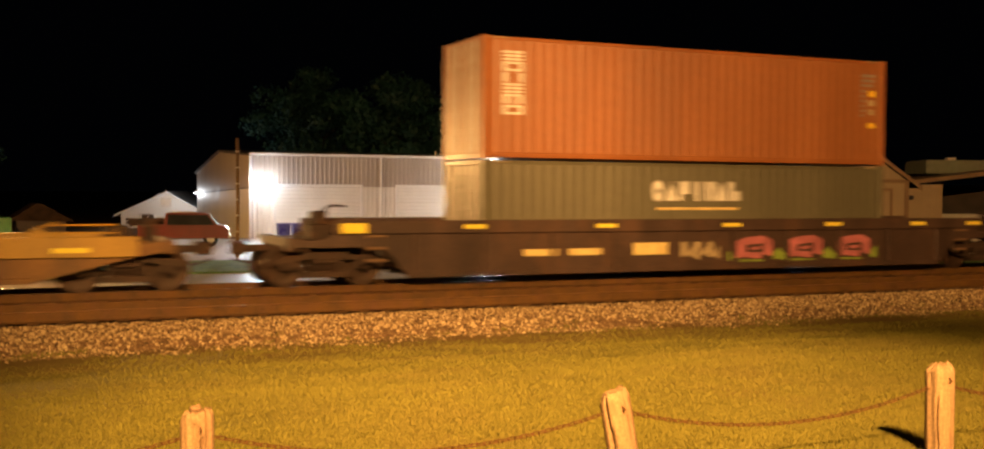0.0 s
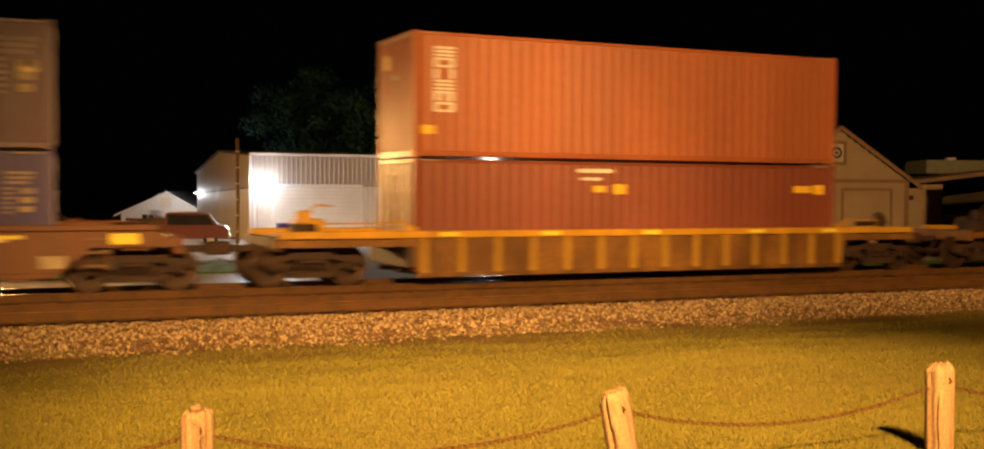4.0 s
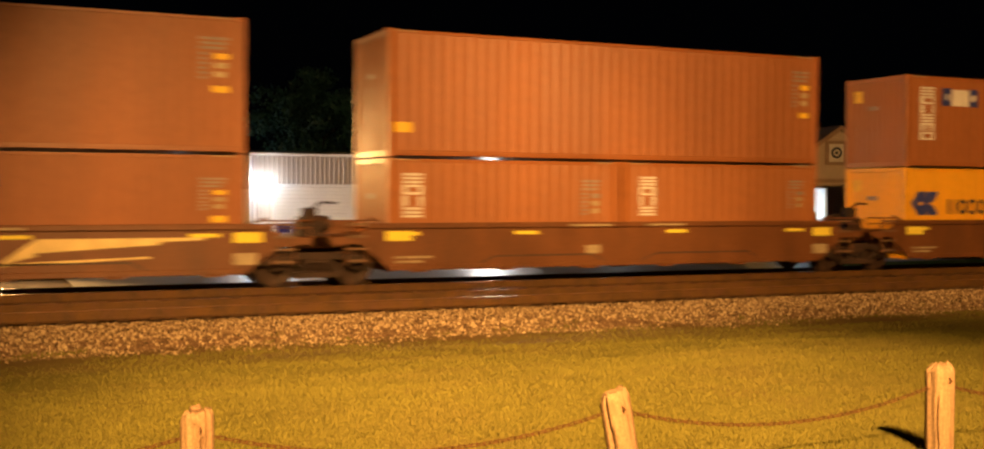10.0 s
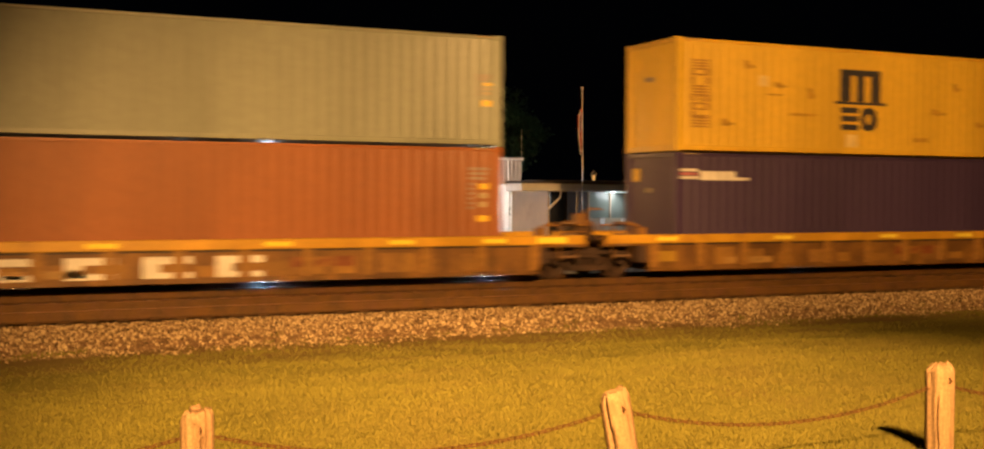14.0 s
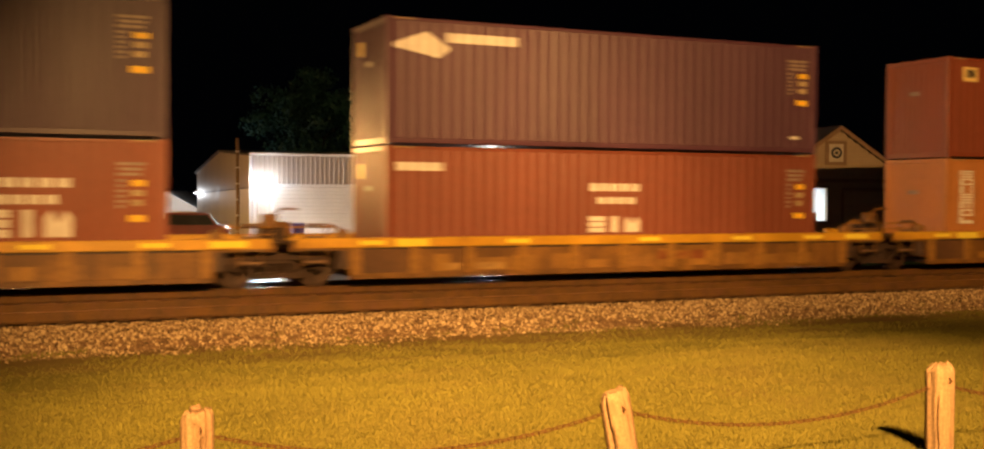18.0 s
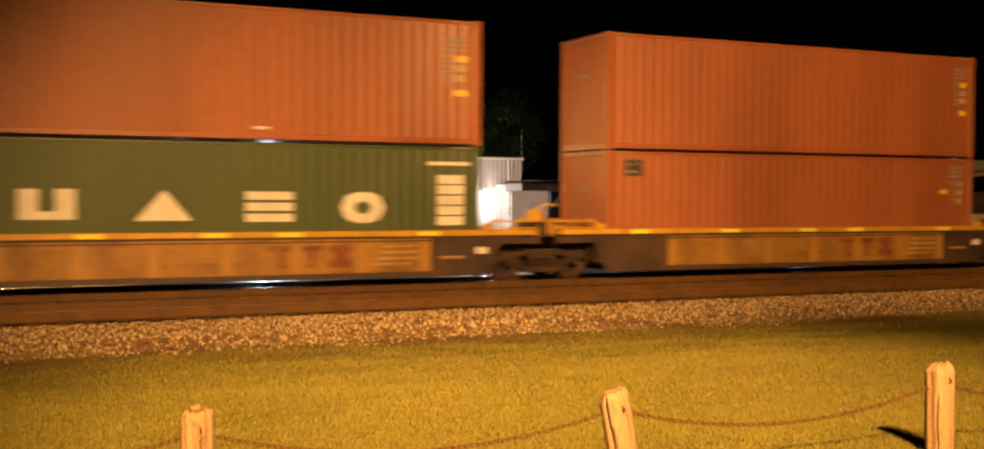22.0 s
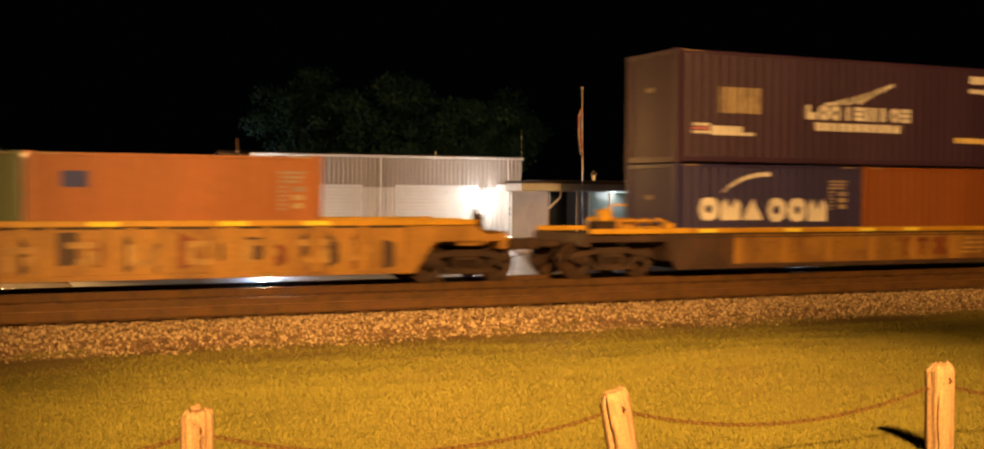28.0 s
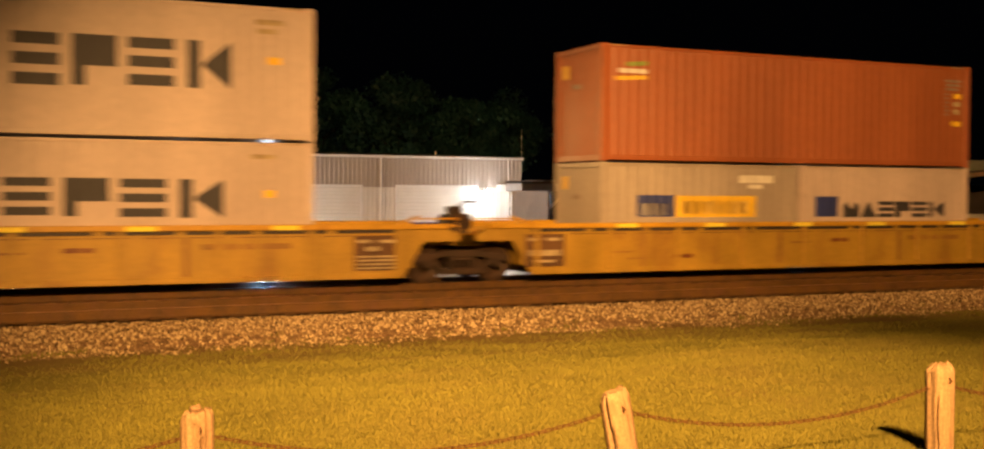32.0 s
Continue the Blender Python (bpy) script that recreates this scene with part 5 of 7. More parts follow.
# ---- well cars ----
def bogie_parts(parent, x):
    """A two-axle truck under a car end."""
    bg = part("bogie", shared(("bogie",), lambda: solid(cbox(-0.2, 0.2, -1.0, 1.0, 0.42, 0.74, 0.03), cbox(-0.34, 0.34, -0.35, 0.35, 0.72, 0.86, 0.03))), M["steel_dark"], parent, at=(x, 0, 0))
    top = [(-1.2, 0.60), (-1.06, 0.68), (-0.60, 0.70), (-0.45, 0.77), (0.45, 0.77), (0.60, 0.70), (1.06, 0.68), (1.2, 0.60), (1.2, 0.47), (1.02, 0.55), (0.72, 0.56), (0.46, 0.62), (-0.46, 0.62), (-0.72, 0.56), (-1.02, 0.55), (-1.2, 0.47)]
    low = [(-0.80, 0.56), (-0.68, 0.56), (-0.42, 0.33), (0.42, 0.33), (0.68, 0.56), (0.80, 0.56), (0.52, 0.21), (-0.52, 0.21)]

    def frame_mesh(s):
        y = s * 0.99
        a, b = y - 0.07, y + 0.07
        return solid(prism(top, 1, a, b), prism(low, 1, a, b), *[cbox(q - 0.05, q + 0.05, a, b, 0.30, 0.64, 0.012) for q in (-0.30, 0.30)], *[cbox(q - 0.15, q + 0.15, a, b, 0.40, 0.57, 0.02) for q in (-0.89, 0.89)])
    for s in (-1, 1):
        y = s * 0.99
        fr = part("side_frame", shared(("side_frame", s), lambda: frame_mesh(s)), M["side_frame"], bg)
        for q in (-0.15, 0.0, 0.15):
            part("spring", shared(("spring", s), lambda: lathe([(0.02, 0.0), (0.065, 0.0), (0.065, 0.03), (0.05, 0.05), (0.065, 0.07), (0.05, 0.10), (0.065, 0.12), (0.05, 0.15), (0.065, 0.17), (0.02, 0.19)], 2, 10)), M["steel_dark"], fr, at=(q, y, 0.33))
        for q in (-0.89, 0.89):
            part("bearing_cap", shared(("bearing_cap", s), lambda: tube([(0, y - s * 0.05, 0.457), (0, y + s * 0.16, 0.457)], 0.10, 12)), M["steel_dark"], fr, at=(q, 0, 0))
        part("bolster_end", shared(("bolster_end", s), lambda: cbox(-0.24, 0.24, y - 0.10, y + 0.10, 0.52, 0.615, 0.02)), M["side_frame"], fr)
    for a in (-0.89, 0.89):
        w = part("wheelset", shared(("wheelset",), wheelset), M["wheel"], bg)
        w.matrix_parent_inverse = Matrix.Translation((a, 0, 0.457))
        WHEELS.append(w)
    return bg


WHEELS = []


def wheelset():
    tread = [(0.09, -0.02), (0.30, -0.035), (0.38, -0.06), (0.46, -0.06), (0.457, 0.05), (0.475, 0.06), (0.47, 0.085), (0.38, 0.085), (0.30, 0.04), (0.09, 0.06)]
    out = []
    for s in (-1, 1):
        v, f = lathe([(r, -s * -0.7525 + (-s) * -h if s > 0 else -0.7525 + h) for r, h in tread], 1, 28)
        out.append((v, f))
    out.append(tube([(0, -0.95, 0), (0, 0.95, 0)], 0.085, 12))
    return solid(*out)


def coupler(parent, x, sign):
    part("coupler", shared(("coupler", sign), lambda: solid(cbox(min(0, sign * 0.75), max(0, sign * 0.75), -0.08, 0.08, 0.76, 0.92, 0.02), cbox(min(sign * 0.62, sign * 0.98), max(sign * 0.62, sign * 0.98), -0.16, 0.14, 0.70, 1.0, 0.04),
                                                          tube([(sign * 0.2, -0.3, 0.75), (sign * 0.55, -0.32, 0.5), (sign * 0.95, -0.2, 0.62)], 0.025, 6))), M["steel_dark"], parent, at=(x, 0, 0))


def well_car(i, left, right, label, spec):
    """One unit: left and right say how each end goes on: 'free' with a coupler, or 'joint' on a shared truck."""
    wx0, wx1 = spec["well"]
    bl, br = spec["trucks"]
    top, ch, low = spec["top"], spec["chord"], spec.get("low", 0.2)
    side_m, chord_m = M[spec["side"]], M[spec["rim"]]
    gear_m = M[spec.get("gear_m", spec["rim"])]
    car = riding(thing("well_car", label, "rail car", spec.get("group", "")), STACK_X[i])
    el = bl - (0.95 if left == "free" else -0.2)
    er = br + (0.95 if right == "free" else -0.2)
    W2 = 1.45
    deck = spec.get("deck", 1.02)
    cut = spec.get("cut", 0.5)
    sh = spec.get("shoulder", 0.3)
    for s in (-1, 1):
        y = s * (W2 - 0.05)
        ra, rb = min(wx1 + spec.get("shoulder_r", sh), er - 0.3), max(wx0 - spec.get("shoulder_l", sh), el + 0.3)
        prof = [(wx0, low), (wx1, low), (wx1 + cut, deck - 0.16), (er, deck - 0.16), (er, deck), (ra + 0.25, deck), (ra, top - ch), (rb, top - ch), (rb - 0.25, deck), (el, deck), (el, deck - 0.16), (wx0 - cut, deck - 0.16)]
        part("side_sheet", prism(prof, 1, y - 0.012, y + 0.012), side_m, car)
        x0, x1 = (el + 0.1, er - 0.1) if spec.get("long_chord") else (rb, ra)
        part("top_chord", cbox(x0, x1, s * (W2 - 0.03) - 0.07, s * (W2 - 0.03) + 0.07, top - ch, top, 0.015), chord_m, car)
        part("bottom_sill", cbox(wx0, wx1, s * (W2 - 0.06) - 0.05, s * (W2 - 0.06) + 0.05, low - 0.02, low + 0.10, 0.012), side_m, car)
        for a, b in spec.get("slots", ()):
            part("slot", cbox(a, b, s * (W2 - 0.03) - 0.012, s * (W2 - 0.03) + 0.012, top - ch - spec.get("slot_h", 0.05), top - ch - 0.004, 0.004), M["w_black"], car)
        n = spec.get("ribs", 0)
        if n:
            h0, h1, rw = low + 0.08, top - ch, spec.get("rib_w", 0.12)
            rib = shared(("rib", round(h0, 3), round(h1, 3), rw, s), lambda: cbox(-rw / 2, rw / 2, s * (W2 - 0.01) - 0.045, s * (W2 - 0.01) + 0.03, h0, h1, 0.012))
            for k in range(n):
                part("rib", rib, M[spec.get("rib_m", spec["side"])], car, at=(wx0 + 0.15 + (wx1 - wx0 - 0.3) * k / (n - 1), 0, 0))
        if s < 0:
            rz, rw2 = top - ch + spec.get("rz", 0.02), spec.get("rw", 0.5)
            face = -W2 - 0.055 if rz > top - ch - 0.05 else -W2 + 0.022
            rf = shared(("reflector", round(rz, 3), rw2), lambda: cbox(-rw2 / 2, rw2 / 2, face, face + 0.013, rz, rz + spec.get("rh", 0.10), 0.004))
            for x in spec.get("reflect", (1.0, 4.0, 7.2, 11.0)):
                part("reflector", rf, M["reflector"], car, at=(x, 0, 0))
    # floor and cross bearers
    part("well_floor", solid(*[cbox(wx0 + 0.2 + (wx1 - wx0 - 0.6) * k / 6, wx0 + 0.5 + (wx1 - wx0 - 0.6) * k / 6, -1.38, 1.38, low - 0.01, low + 0.09, 0.01) for k in range(7)], cbox(wx0, wx1, -0.2, 0.2, low + 0.01, low + 0.07, 0.01)), M["steel_dark"], car)
    # ends over the trucks
    for sgn, w, e, b, how in ((-1, wx0, el, bl, left), (1, wx1, er, br, right)):
        a0, a1 = min(w - sgn * 0.1, e), max(w - sgn * 0.1, e)
        part("end_platform", solid(cbox(a0, a1, -0.55, 0.55, 0.86, deck, 0.02), cbox(min(w, w + sgn * 0.25), max(w, w + sgn * 0.25), -1.36, 1.36, low + 0.2, deck + 0.02, 0.02), cbox(min(b - 0.3, b + 0.3), b + 0.3, -1.3, 1.3, 0.88, deck + 0.01, 0.02)), M[spec.get("end_m", spec["side"])], car)
        # grab irons and platform gear
        g0, g1 = b - sgn * 0.2, w + sgn * 0.35
        part("hand_rail", solid(tube([(g0, -1.25, deck), (g0, -1.25, deck + 0.36), (g1, -1.25, deck + 0.36), (g1, -1.25, deck)], 0.022, 6), tube([(g0, -1.25, deck + 0.2), (g1, -1.25, deck + 0.2)], 0.016, 6)), gear_m, car)
        part("lock_box", cbox(b - 0.4, b + 0.1, -1.1, -0.55, deck, deck + 0.34, 0.02), M["steel_dark"], car)
        part("lock_lever", solid(cbox(w + sgn * 0.1 - 0.12, w + sgn * 0.1 + 0.12, -1.32, -1.1, deck, deck + 0.30, 0.03), tube([(w + sgn * 0.1, -1.2, deck + 0.3), (w + sgn * 0.45, -1.2, deck + 0.42)], 0.03, 6)), gear_m, car)
        if spec.get("ladder"):
            xc = w + sgn * 0.78
            ld = part("ladder", shared(("ladder", deck), lambda: cbox(-0.26, -0.22, -1.44, -1.40, 0.50, deck + 0.34, 0.006)), M[spec["side"]], car, at=(xc, 0, 0))
            part("stile", shared(("stile", deck), lambda: cbox(0.22, 0.26, -1.44, -1.40, 0.50, deck + 0.34, 0.006)), M[spec["side"]], ld)
            for k in range(4):
                part("rung", shared(("rung",), lambda: cbox(-0.23, 0.23, -1.46, -1.41, -0.02, 0.035, 0.006)), M["bar_worn"], ld, at=(0, 0, 0.58 + 0.27 * k))
        if sgn < 0:
            tank = lathe([(0.01, -0.40), (0.16, -0.38), (0.20, -0.30), (0.20, 0.30), (0.16, 0.38), (0.01, 0.40)], 0, 14)
            part("air_tank", tank, M[spec.get("tank_m", "steel_dark")], car, at=(b + 0.1, -0.35, deck + 0.26))
            part("valve", solid(cbox(-0.16, 0.16, -0.14, 0.14, 0, 0.30, 0.03), tube([(0, 0, 0.25), (0.3, 0, 0.42), (0.62, 0, 0.40)], 0.03, 6)), M[spec.get("tank_m", "steel_dark")], car, at=(b - 0.15, -0.9, deck + 0.34))
        if how == "free":
            part("end_sill", cbox(min(e, e - sgn * 0.2), max(e, e - sgn * 0.2), -1.35, 1.35, 0.80, deck + 0.06, 0.02), M[spec.get("end_m", spec["side"])], car)
            coupler(car, e, sgn)
            part("hand_brake", solid(lathe([(0.24, 0.0), (0.28, 0.015), (0.28, 0.03), (0.24, 0.04)], 0, 18), cbox(-0.05, 0.10, -0.03, 0.03, -0.28, 0.28, 0.01), cbox(-0.05, 0.10, -0.28, 0.28, -0.03, 0.03, 0.01), cbox(0.02, 0.2, -0.12, 0.12, -0.7, 0.15, 0.02)), M["steel_dark"], car, at=(e - sgn * 0.5, -0.55, deck + 0.3)) if sgn > 0 else None
        if how == "free" or sgn < 0:
            bogie_parts(car, b)
    return car


def side_marks(car, rects, m, name="marking", label="", lift=0.005):
    """Flat paint on the lawn-side sheet of a car: (x0, x1, z0, z1) or slanted six-number pieces."""
    y = -1.45 + 0.05 - 0.012 - lift
    for r in rects:
        if len(r) == 4:
            r = (r[0], r[1], r[2], r[3], r[2], r[3])
        xa, xb, la, ha, lb, hb = r
        part(name, mesh(name, [(xa, y, la), (xb, y, lb), (xb, y, hb), (xa, y, ha)], [(0, 1, 2, 3)]), m, car, label)


def raised_marks(car, rects, m, name):
    """Painted rows on a panel that already lies on the sheet."""
    y = -1.45 + 0.05 - 0.012 - 0.010
    for xa, xb, za, zb in rects:
        part(name, mesh(name, [(xa, y, za), (xb, y, za), (xb, y, zb), (xa, y, zb)], [(0, 1, 2, 3)]), m, car)


def build_cars():
    A = dict(well=(-1.9, 14.1), trucks=(-3.7, 16.2), top=1.48, chord=0.30, side="w_dark", rim="w_dark", deck=1.05, ribs=10, rib_w=0.10, reflect=(-0.3, 3.2, 6.9, 10.2, 13.2, 15.3), rz=0.1, rw=0.55, cut=0.6, ladder=True, shoulder=1.4, shoulder_l=1.75)
    c = well_car(0, "free", "free", "dark brown well car with sprayed pink letter shapes", A)
    part("yellow_panel", cbox(-3.5, -2.9, -1.503, -1.491, 1.2, 1.42, 0.003), M["reflector"], c)
    for x in (7.1, 8.75, 10.4):
        side_marks(c, [(x, x + 0.3, 0.46, 0.9, 0.5, 1.0), (x + 0.3, x + 0.85, 0.8, 1.0, 0.84, 1.04), (x + 0.3, x + 0.8, 0.48, 0.62, 0.44, 0.6), (x + 0.85, x + 1.15, 0.55, 1.04, 0.5, 0.92), (x + 0.42, x + 0.75, 0.66, 0.74, 0.68, 0.76)], M["pink_mark"], "spray_letter")
        side_marks(c, [(x - 0.25, x - 0.02, 0.40, 0.66, 0.40, 0.52), (x + 0.1, x + 0.9, 0.37, 0.43, 0.37, 0.41), (x + 1.17, x + 1.4, 0.42, 0.6, 0.42, 0.74)], M["lime_mark"], "spray_patch")
    side_marks(c, [(5.4 + 0.2 * j, 5.58 + 0.2 * j, 0.5 + 0.05 * (j % 2), 0.62 + 0.28 * ((j + 1) % 2), 0.6 - 0.08 * (j % 3), 0.9 - 0.1 * (j % 2)) for j in range(6)], M["pale_mark"], "spray_word")
    side_marks(c, [(1.0, 1.9, 0.62, 0.78), (2.2, 3.1, 0.62, 0.78), (4.0, 5.0, 0.6, 0.9)], M["cream_mark"], "number_bar")
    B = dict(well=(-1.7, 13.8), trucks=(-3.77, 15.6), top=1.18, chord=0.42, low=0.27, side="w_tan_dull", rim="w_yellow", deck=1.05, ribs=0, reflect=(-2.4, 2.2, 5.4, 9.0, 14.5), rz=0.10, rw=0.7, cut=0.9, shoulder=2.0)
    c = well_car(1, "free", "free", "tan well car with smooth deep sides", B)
    side_marks(c, [(3.4, 4.2, 0.45, 0.68)], M["w_black"], "dark_panel")
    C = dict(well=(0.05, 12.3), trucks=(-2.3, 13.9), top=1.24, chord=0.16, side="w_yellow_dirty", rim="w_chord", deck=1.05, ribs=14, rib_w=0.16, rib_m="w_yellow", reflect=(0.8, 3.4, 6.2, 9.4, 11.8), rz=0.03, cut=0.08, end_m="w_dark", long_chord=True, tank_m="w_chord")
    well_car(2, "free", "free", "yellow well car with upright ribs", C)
    D = dict(well=(0.0, 12.2), trucks=(-1.62, 13.77), top=1.42, chord=0.12, side="w_brown", rim="w_brown", deck=1.12, ribs=0, low=0.37, reflect=(0.4, 3.4, 7.6, 11.3), rz=-0.16, rw=0.62, rh=0.08, cut=0.7, shoulder=0.55, ladder=True, group="brown well car units")
    for k in range(5):
        l = "free" if k == 4 else "joint"
        r = "free" if k == 0 else "joint"
        d = dict(D, trucks=((-1.58 if l == "joint" else -1.85), (13.77 if r == "free" else 13.8)))
        d["shoulder_l"], d["shoulder_r"] = 2.0 if l == "free" else 0.55, 2.0 if r == "free" else 0.55
        c = well_car(3 + k, l, r, "iron-brown well car unit with yellow reflectors", d)
        xa, xb = -1.3 if l == "free" else -0.1, 13.2 if r == "free" else 11.9
        side_marks(c, [(xa, xa + 0.62, 1.02, 1.24), (xb, xb + 0.62, 1.02, 1.24)], M["reflector"], "yellow_panel")
        for x in (0.7, 2.9, 5.1, 7.3, 9.5, 11.5):
            part("floor_bracket", shared(("floor_bracket",), lambda: prism([(-0.26, 0.0), (0.26, 0.0), (0.18, -0.045), (-0.18, -0.045)], 1, -1.42, -1.34)), M["w_brown"], c, at=(x, 0, 0.352))
        side_marks(c, [(0.1, 1.0, 0.42, 0.47), (0.1, 0.8, 0.52, 0.57), (0.1, 1.0, 0.62, 0.67), (11.9, 12.4, 0.55, 0.8)], M["pale_mark"], "number_bar")
        for a, b in ((4.5, 5.7), (6.6, 7.8)):
            part("white_line", cbox(a, b, -1.498, -1.491, 1.325, 1.37, 0.002), M["pale_mark"], c)
        if k in (0, 2, 4):
            side_marks(c, [(7.3, 8.0, 0.62, 0.64, 0.80, 1.12), (8.0, 10.4, 0.86, 1.14, 1.0, 1.14), (10.4, 11.3, 1.06, 1.14, 1.09, 1.14), (7.3, 10.2, 0.60, 0.66, 0.72, 0.76)], M["cream_mark"], "swoosh")
            side_marks(c, [(6.55, 7.1, 0.62, 0.68), (6.55, 7.1, 0.74, 0.80), (6.55, 7.1, 0.86, 0.92), (6.5, 7.2, 1.04, 1.14)], M["cream_mark"], "number_bar")
        if k in (0, 4):
            side_marks(c, [(1.4, 2.35, 0.66, 0.86), (2.6, 4.1, 0.66, 0.86)], M["cream_mark"], "number_bar")
        if k == 3 or k == 4:
            for a, b in ((2.6, 5.2), (7.0, 9.8)):
                side_marks(c, [(a, b, 0.62, 0.66), (a - 0.7, a, 0.34, 0.38, 0.62, 0.66), (b, b + 0.5, 0.62, 0.66, 0.34, 0.38)], M["w_dark"], "stiffener_line")
        side_marks(c, [(5.0, 5.4, 0.66, 0.86)], M["pale_mark"], "number_bar")
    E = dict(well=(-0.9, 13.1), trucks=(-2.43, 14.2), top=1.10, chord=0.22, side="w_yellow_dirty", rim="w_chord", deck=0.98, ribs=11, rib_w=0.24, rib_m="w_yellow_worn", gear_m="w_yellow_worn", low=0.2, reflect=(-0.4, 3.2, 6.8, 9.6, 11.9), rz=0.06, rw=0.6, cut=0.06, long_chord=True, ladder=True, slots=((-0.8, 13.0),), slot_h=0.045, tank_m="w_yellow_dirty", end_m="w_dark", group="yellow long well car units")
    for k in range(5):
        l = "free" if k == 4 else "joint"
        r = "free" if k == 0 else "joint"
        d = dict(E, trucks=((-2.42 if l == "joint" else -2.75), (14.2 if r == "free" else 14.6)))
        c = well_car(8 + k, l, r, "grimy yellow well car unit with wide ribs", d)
        if k == 0:
            side_marks(c, [(-0.75, -0.1, 0.42, 0.68)], M["w_yellow"], "yellow_panel")
        else:
            part("chord_panel", cbox(13.0, 13.8, -1.502, -1.491, 0.92, 1.06, 0.003), M["reflector"], c)
            side_marks(c, [(-0.88, 0.5, 0.31, 0.82)], M["w_panel"], "dark_panel")
            part("chord_panel", cbox(0.15, 0.95, -1.502, -1.491, 0.9, 1.07, 0.003), M["reflector"], c)
        side_marks(c, [(1.35, 1.75, 0.34, 0.5), (2.0, 2.9, 0.34, 0.5)], M["spray_fade"], "number_bar")
        rnd = random.Random(40 + k)
        for x in range(1, 12):
            side_marks(c, [(x + 0.1, x + 0.1 + rnd.uniform(0.4, 0.9), 0.32, 0.4 + rnd.uniform(0.1, 0.4))], M[rnd.choice(("w_stain", "w_yellow_worn"))], "stain", lift=0.0025)
        side_marks(c, [(7.1, 7.5, 0.48, 0.7), (7.6, 8.0, 0.48, 0.7), (8.1, 8.5, 0.48, 0.7)], M["rust_mark"], "faded_mark")
        if k == 1:
            for x in (0.9, 2.5, 4.0, 5.5):
                side_marks(c, [(x, x + 1.0, 0.3, 0.42), (x, x + 0.35, 0.42, 0.6), (x, x + 1.0, 0.6, 0.75)], M["white"], "spray_letter")
    F = dict(well=(-0.1, 12.3), trucks=(-1.7, 13.45), top=1.25, chord=0.13, side="w_dark", rim="w_chord", deck=1.08, low=0.22, reflect=(0.8, 3.5, 6.0, 7.6, 10.8), rz=0.01, rw=0.55, cut=0.35, end_m="w_dark", slots=((-0.05, 12.25),), slot_h=0.04, long_chord=True, tank_m="w_chord", group="yellow short well car units")
    for k in range(5):
        l = "free" if k == 4 else "joint"
        r = "free" if k == 0 else "joint"
        d = dict(F, trucks=((-1.7 if l == "joint" else -1.75), (13.45 if r == "free" else 13.87)))
        c = well_car(13 + k, l, r, "yellow well car unit with dark end panels", d)
        part("side_panel", cbox(1.66, 10.88, -1.4155, -1.4125, 0.31, 1.07, 0.001), M["w_yellow_worn"], c)
        part("dark_line", cbox(-0.05, 12.2, -1.421, -1.416, 1.0, 1.03, 0.001), M["w_black"], c)
        for j in range(7):
            part("rib", shared(("panel_rib",), lambda: cbox(-0.12, 0.12, -1.438, -1.4156, 0.32, 0.99, 0.006)), M["w_tan"], c, at=(1.8 + 1.49 * j, 0, 0))
        bl = d["trucks"][0]
        part("gear_box", solid(cbox(bl - 0.1, bl + 0.75, -1.05, -0.35, 1.09, 1.5, 0.06), cbox(bl - 0.3, bl + 0.1, -1.0, -0.5, 1.09, 1.34, 0.04), tube([(bl + 0.7, -0.8, 1.3), (bl + 1.1, -0.8, 1.46), (bl + 1.5, -0.8, 1.2)], 0.06, 8)), M["w_yellow_worn"], c, "grimy yellow gear on the end platform")
        side_marks(c, [(7.2, 7.7, 0.82, 0.94), (7.38, 7.52, 0.45, 0.82), (7.85, 8.35, 0.82, 0.94), (8.03, 8.17, 0.45, 0.82), (8.5, 9.0, 0.45, 0.62), (8.6, 8.9, 0.62, 0.78), (8.5, 9.0, 0.78, 0.94)], M["rust_mark"], "faded_mark")
        side_marks(c, [(9.5, 10.4, 0.48, 0.53), (9.6, 10.6, 0.6, 0.66), (9.5, 10.7, 0.74, 0.80), (9.7, 10.5, 0.88, 0.93), (11.1, 11.7, 0.6, 0.66)], M["spray_fade"], "number_bar")
        side_marks(c, [(12.0, 12.3, 0.7, 0.85)], M["white"], "white_plate")
        side_marks(c, [(1.9, 2.9, 0.36, 0.9), (2.9, 3.3, 0.36, 0.7), (3.9, 5.0, 0.5, 0.95), (5.2, 6.6, 0.36, 0.6)], M["w_stain"], "stain", lift=0.0065)
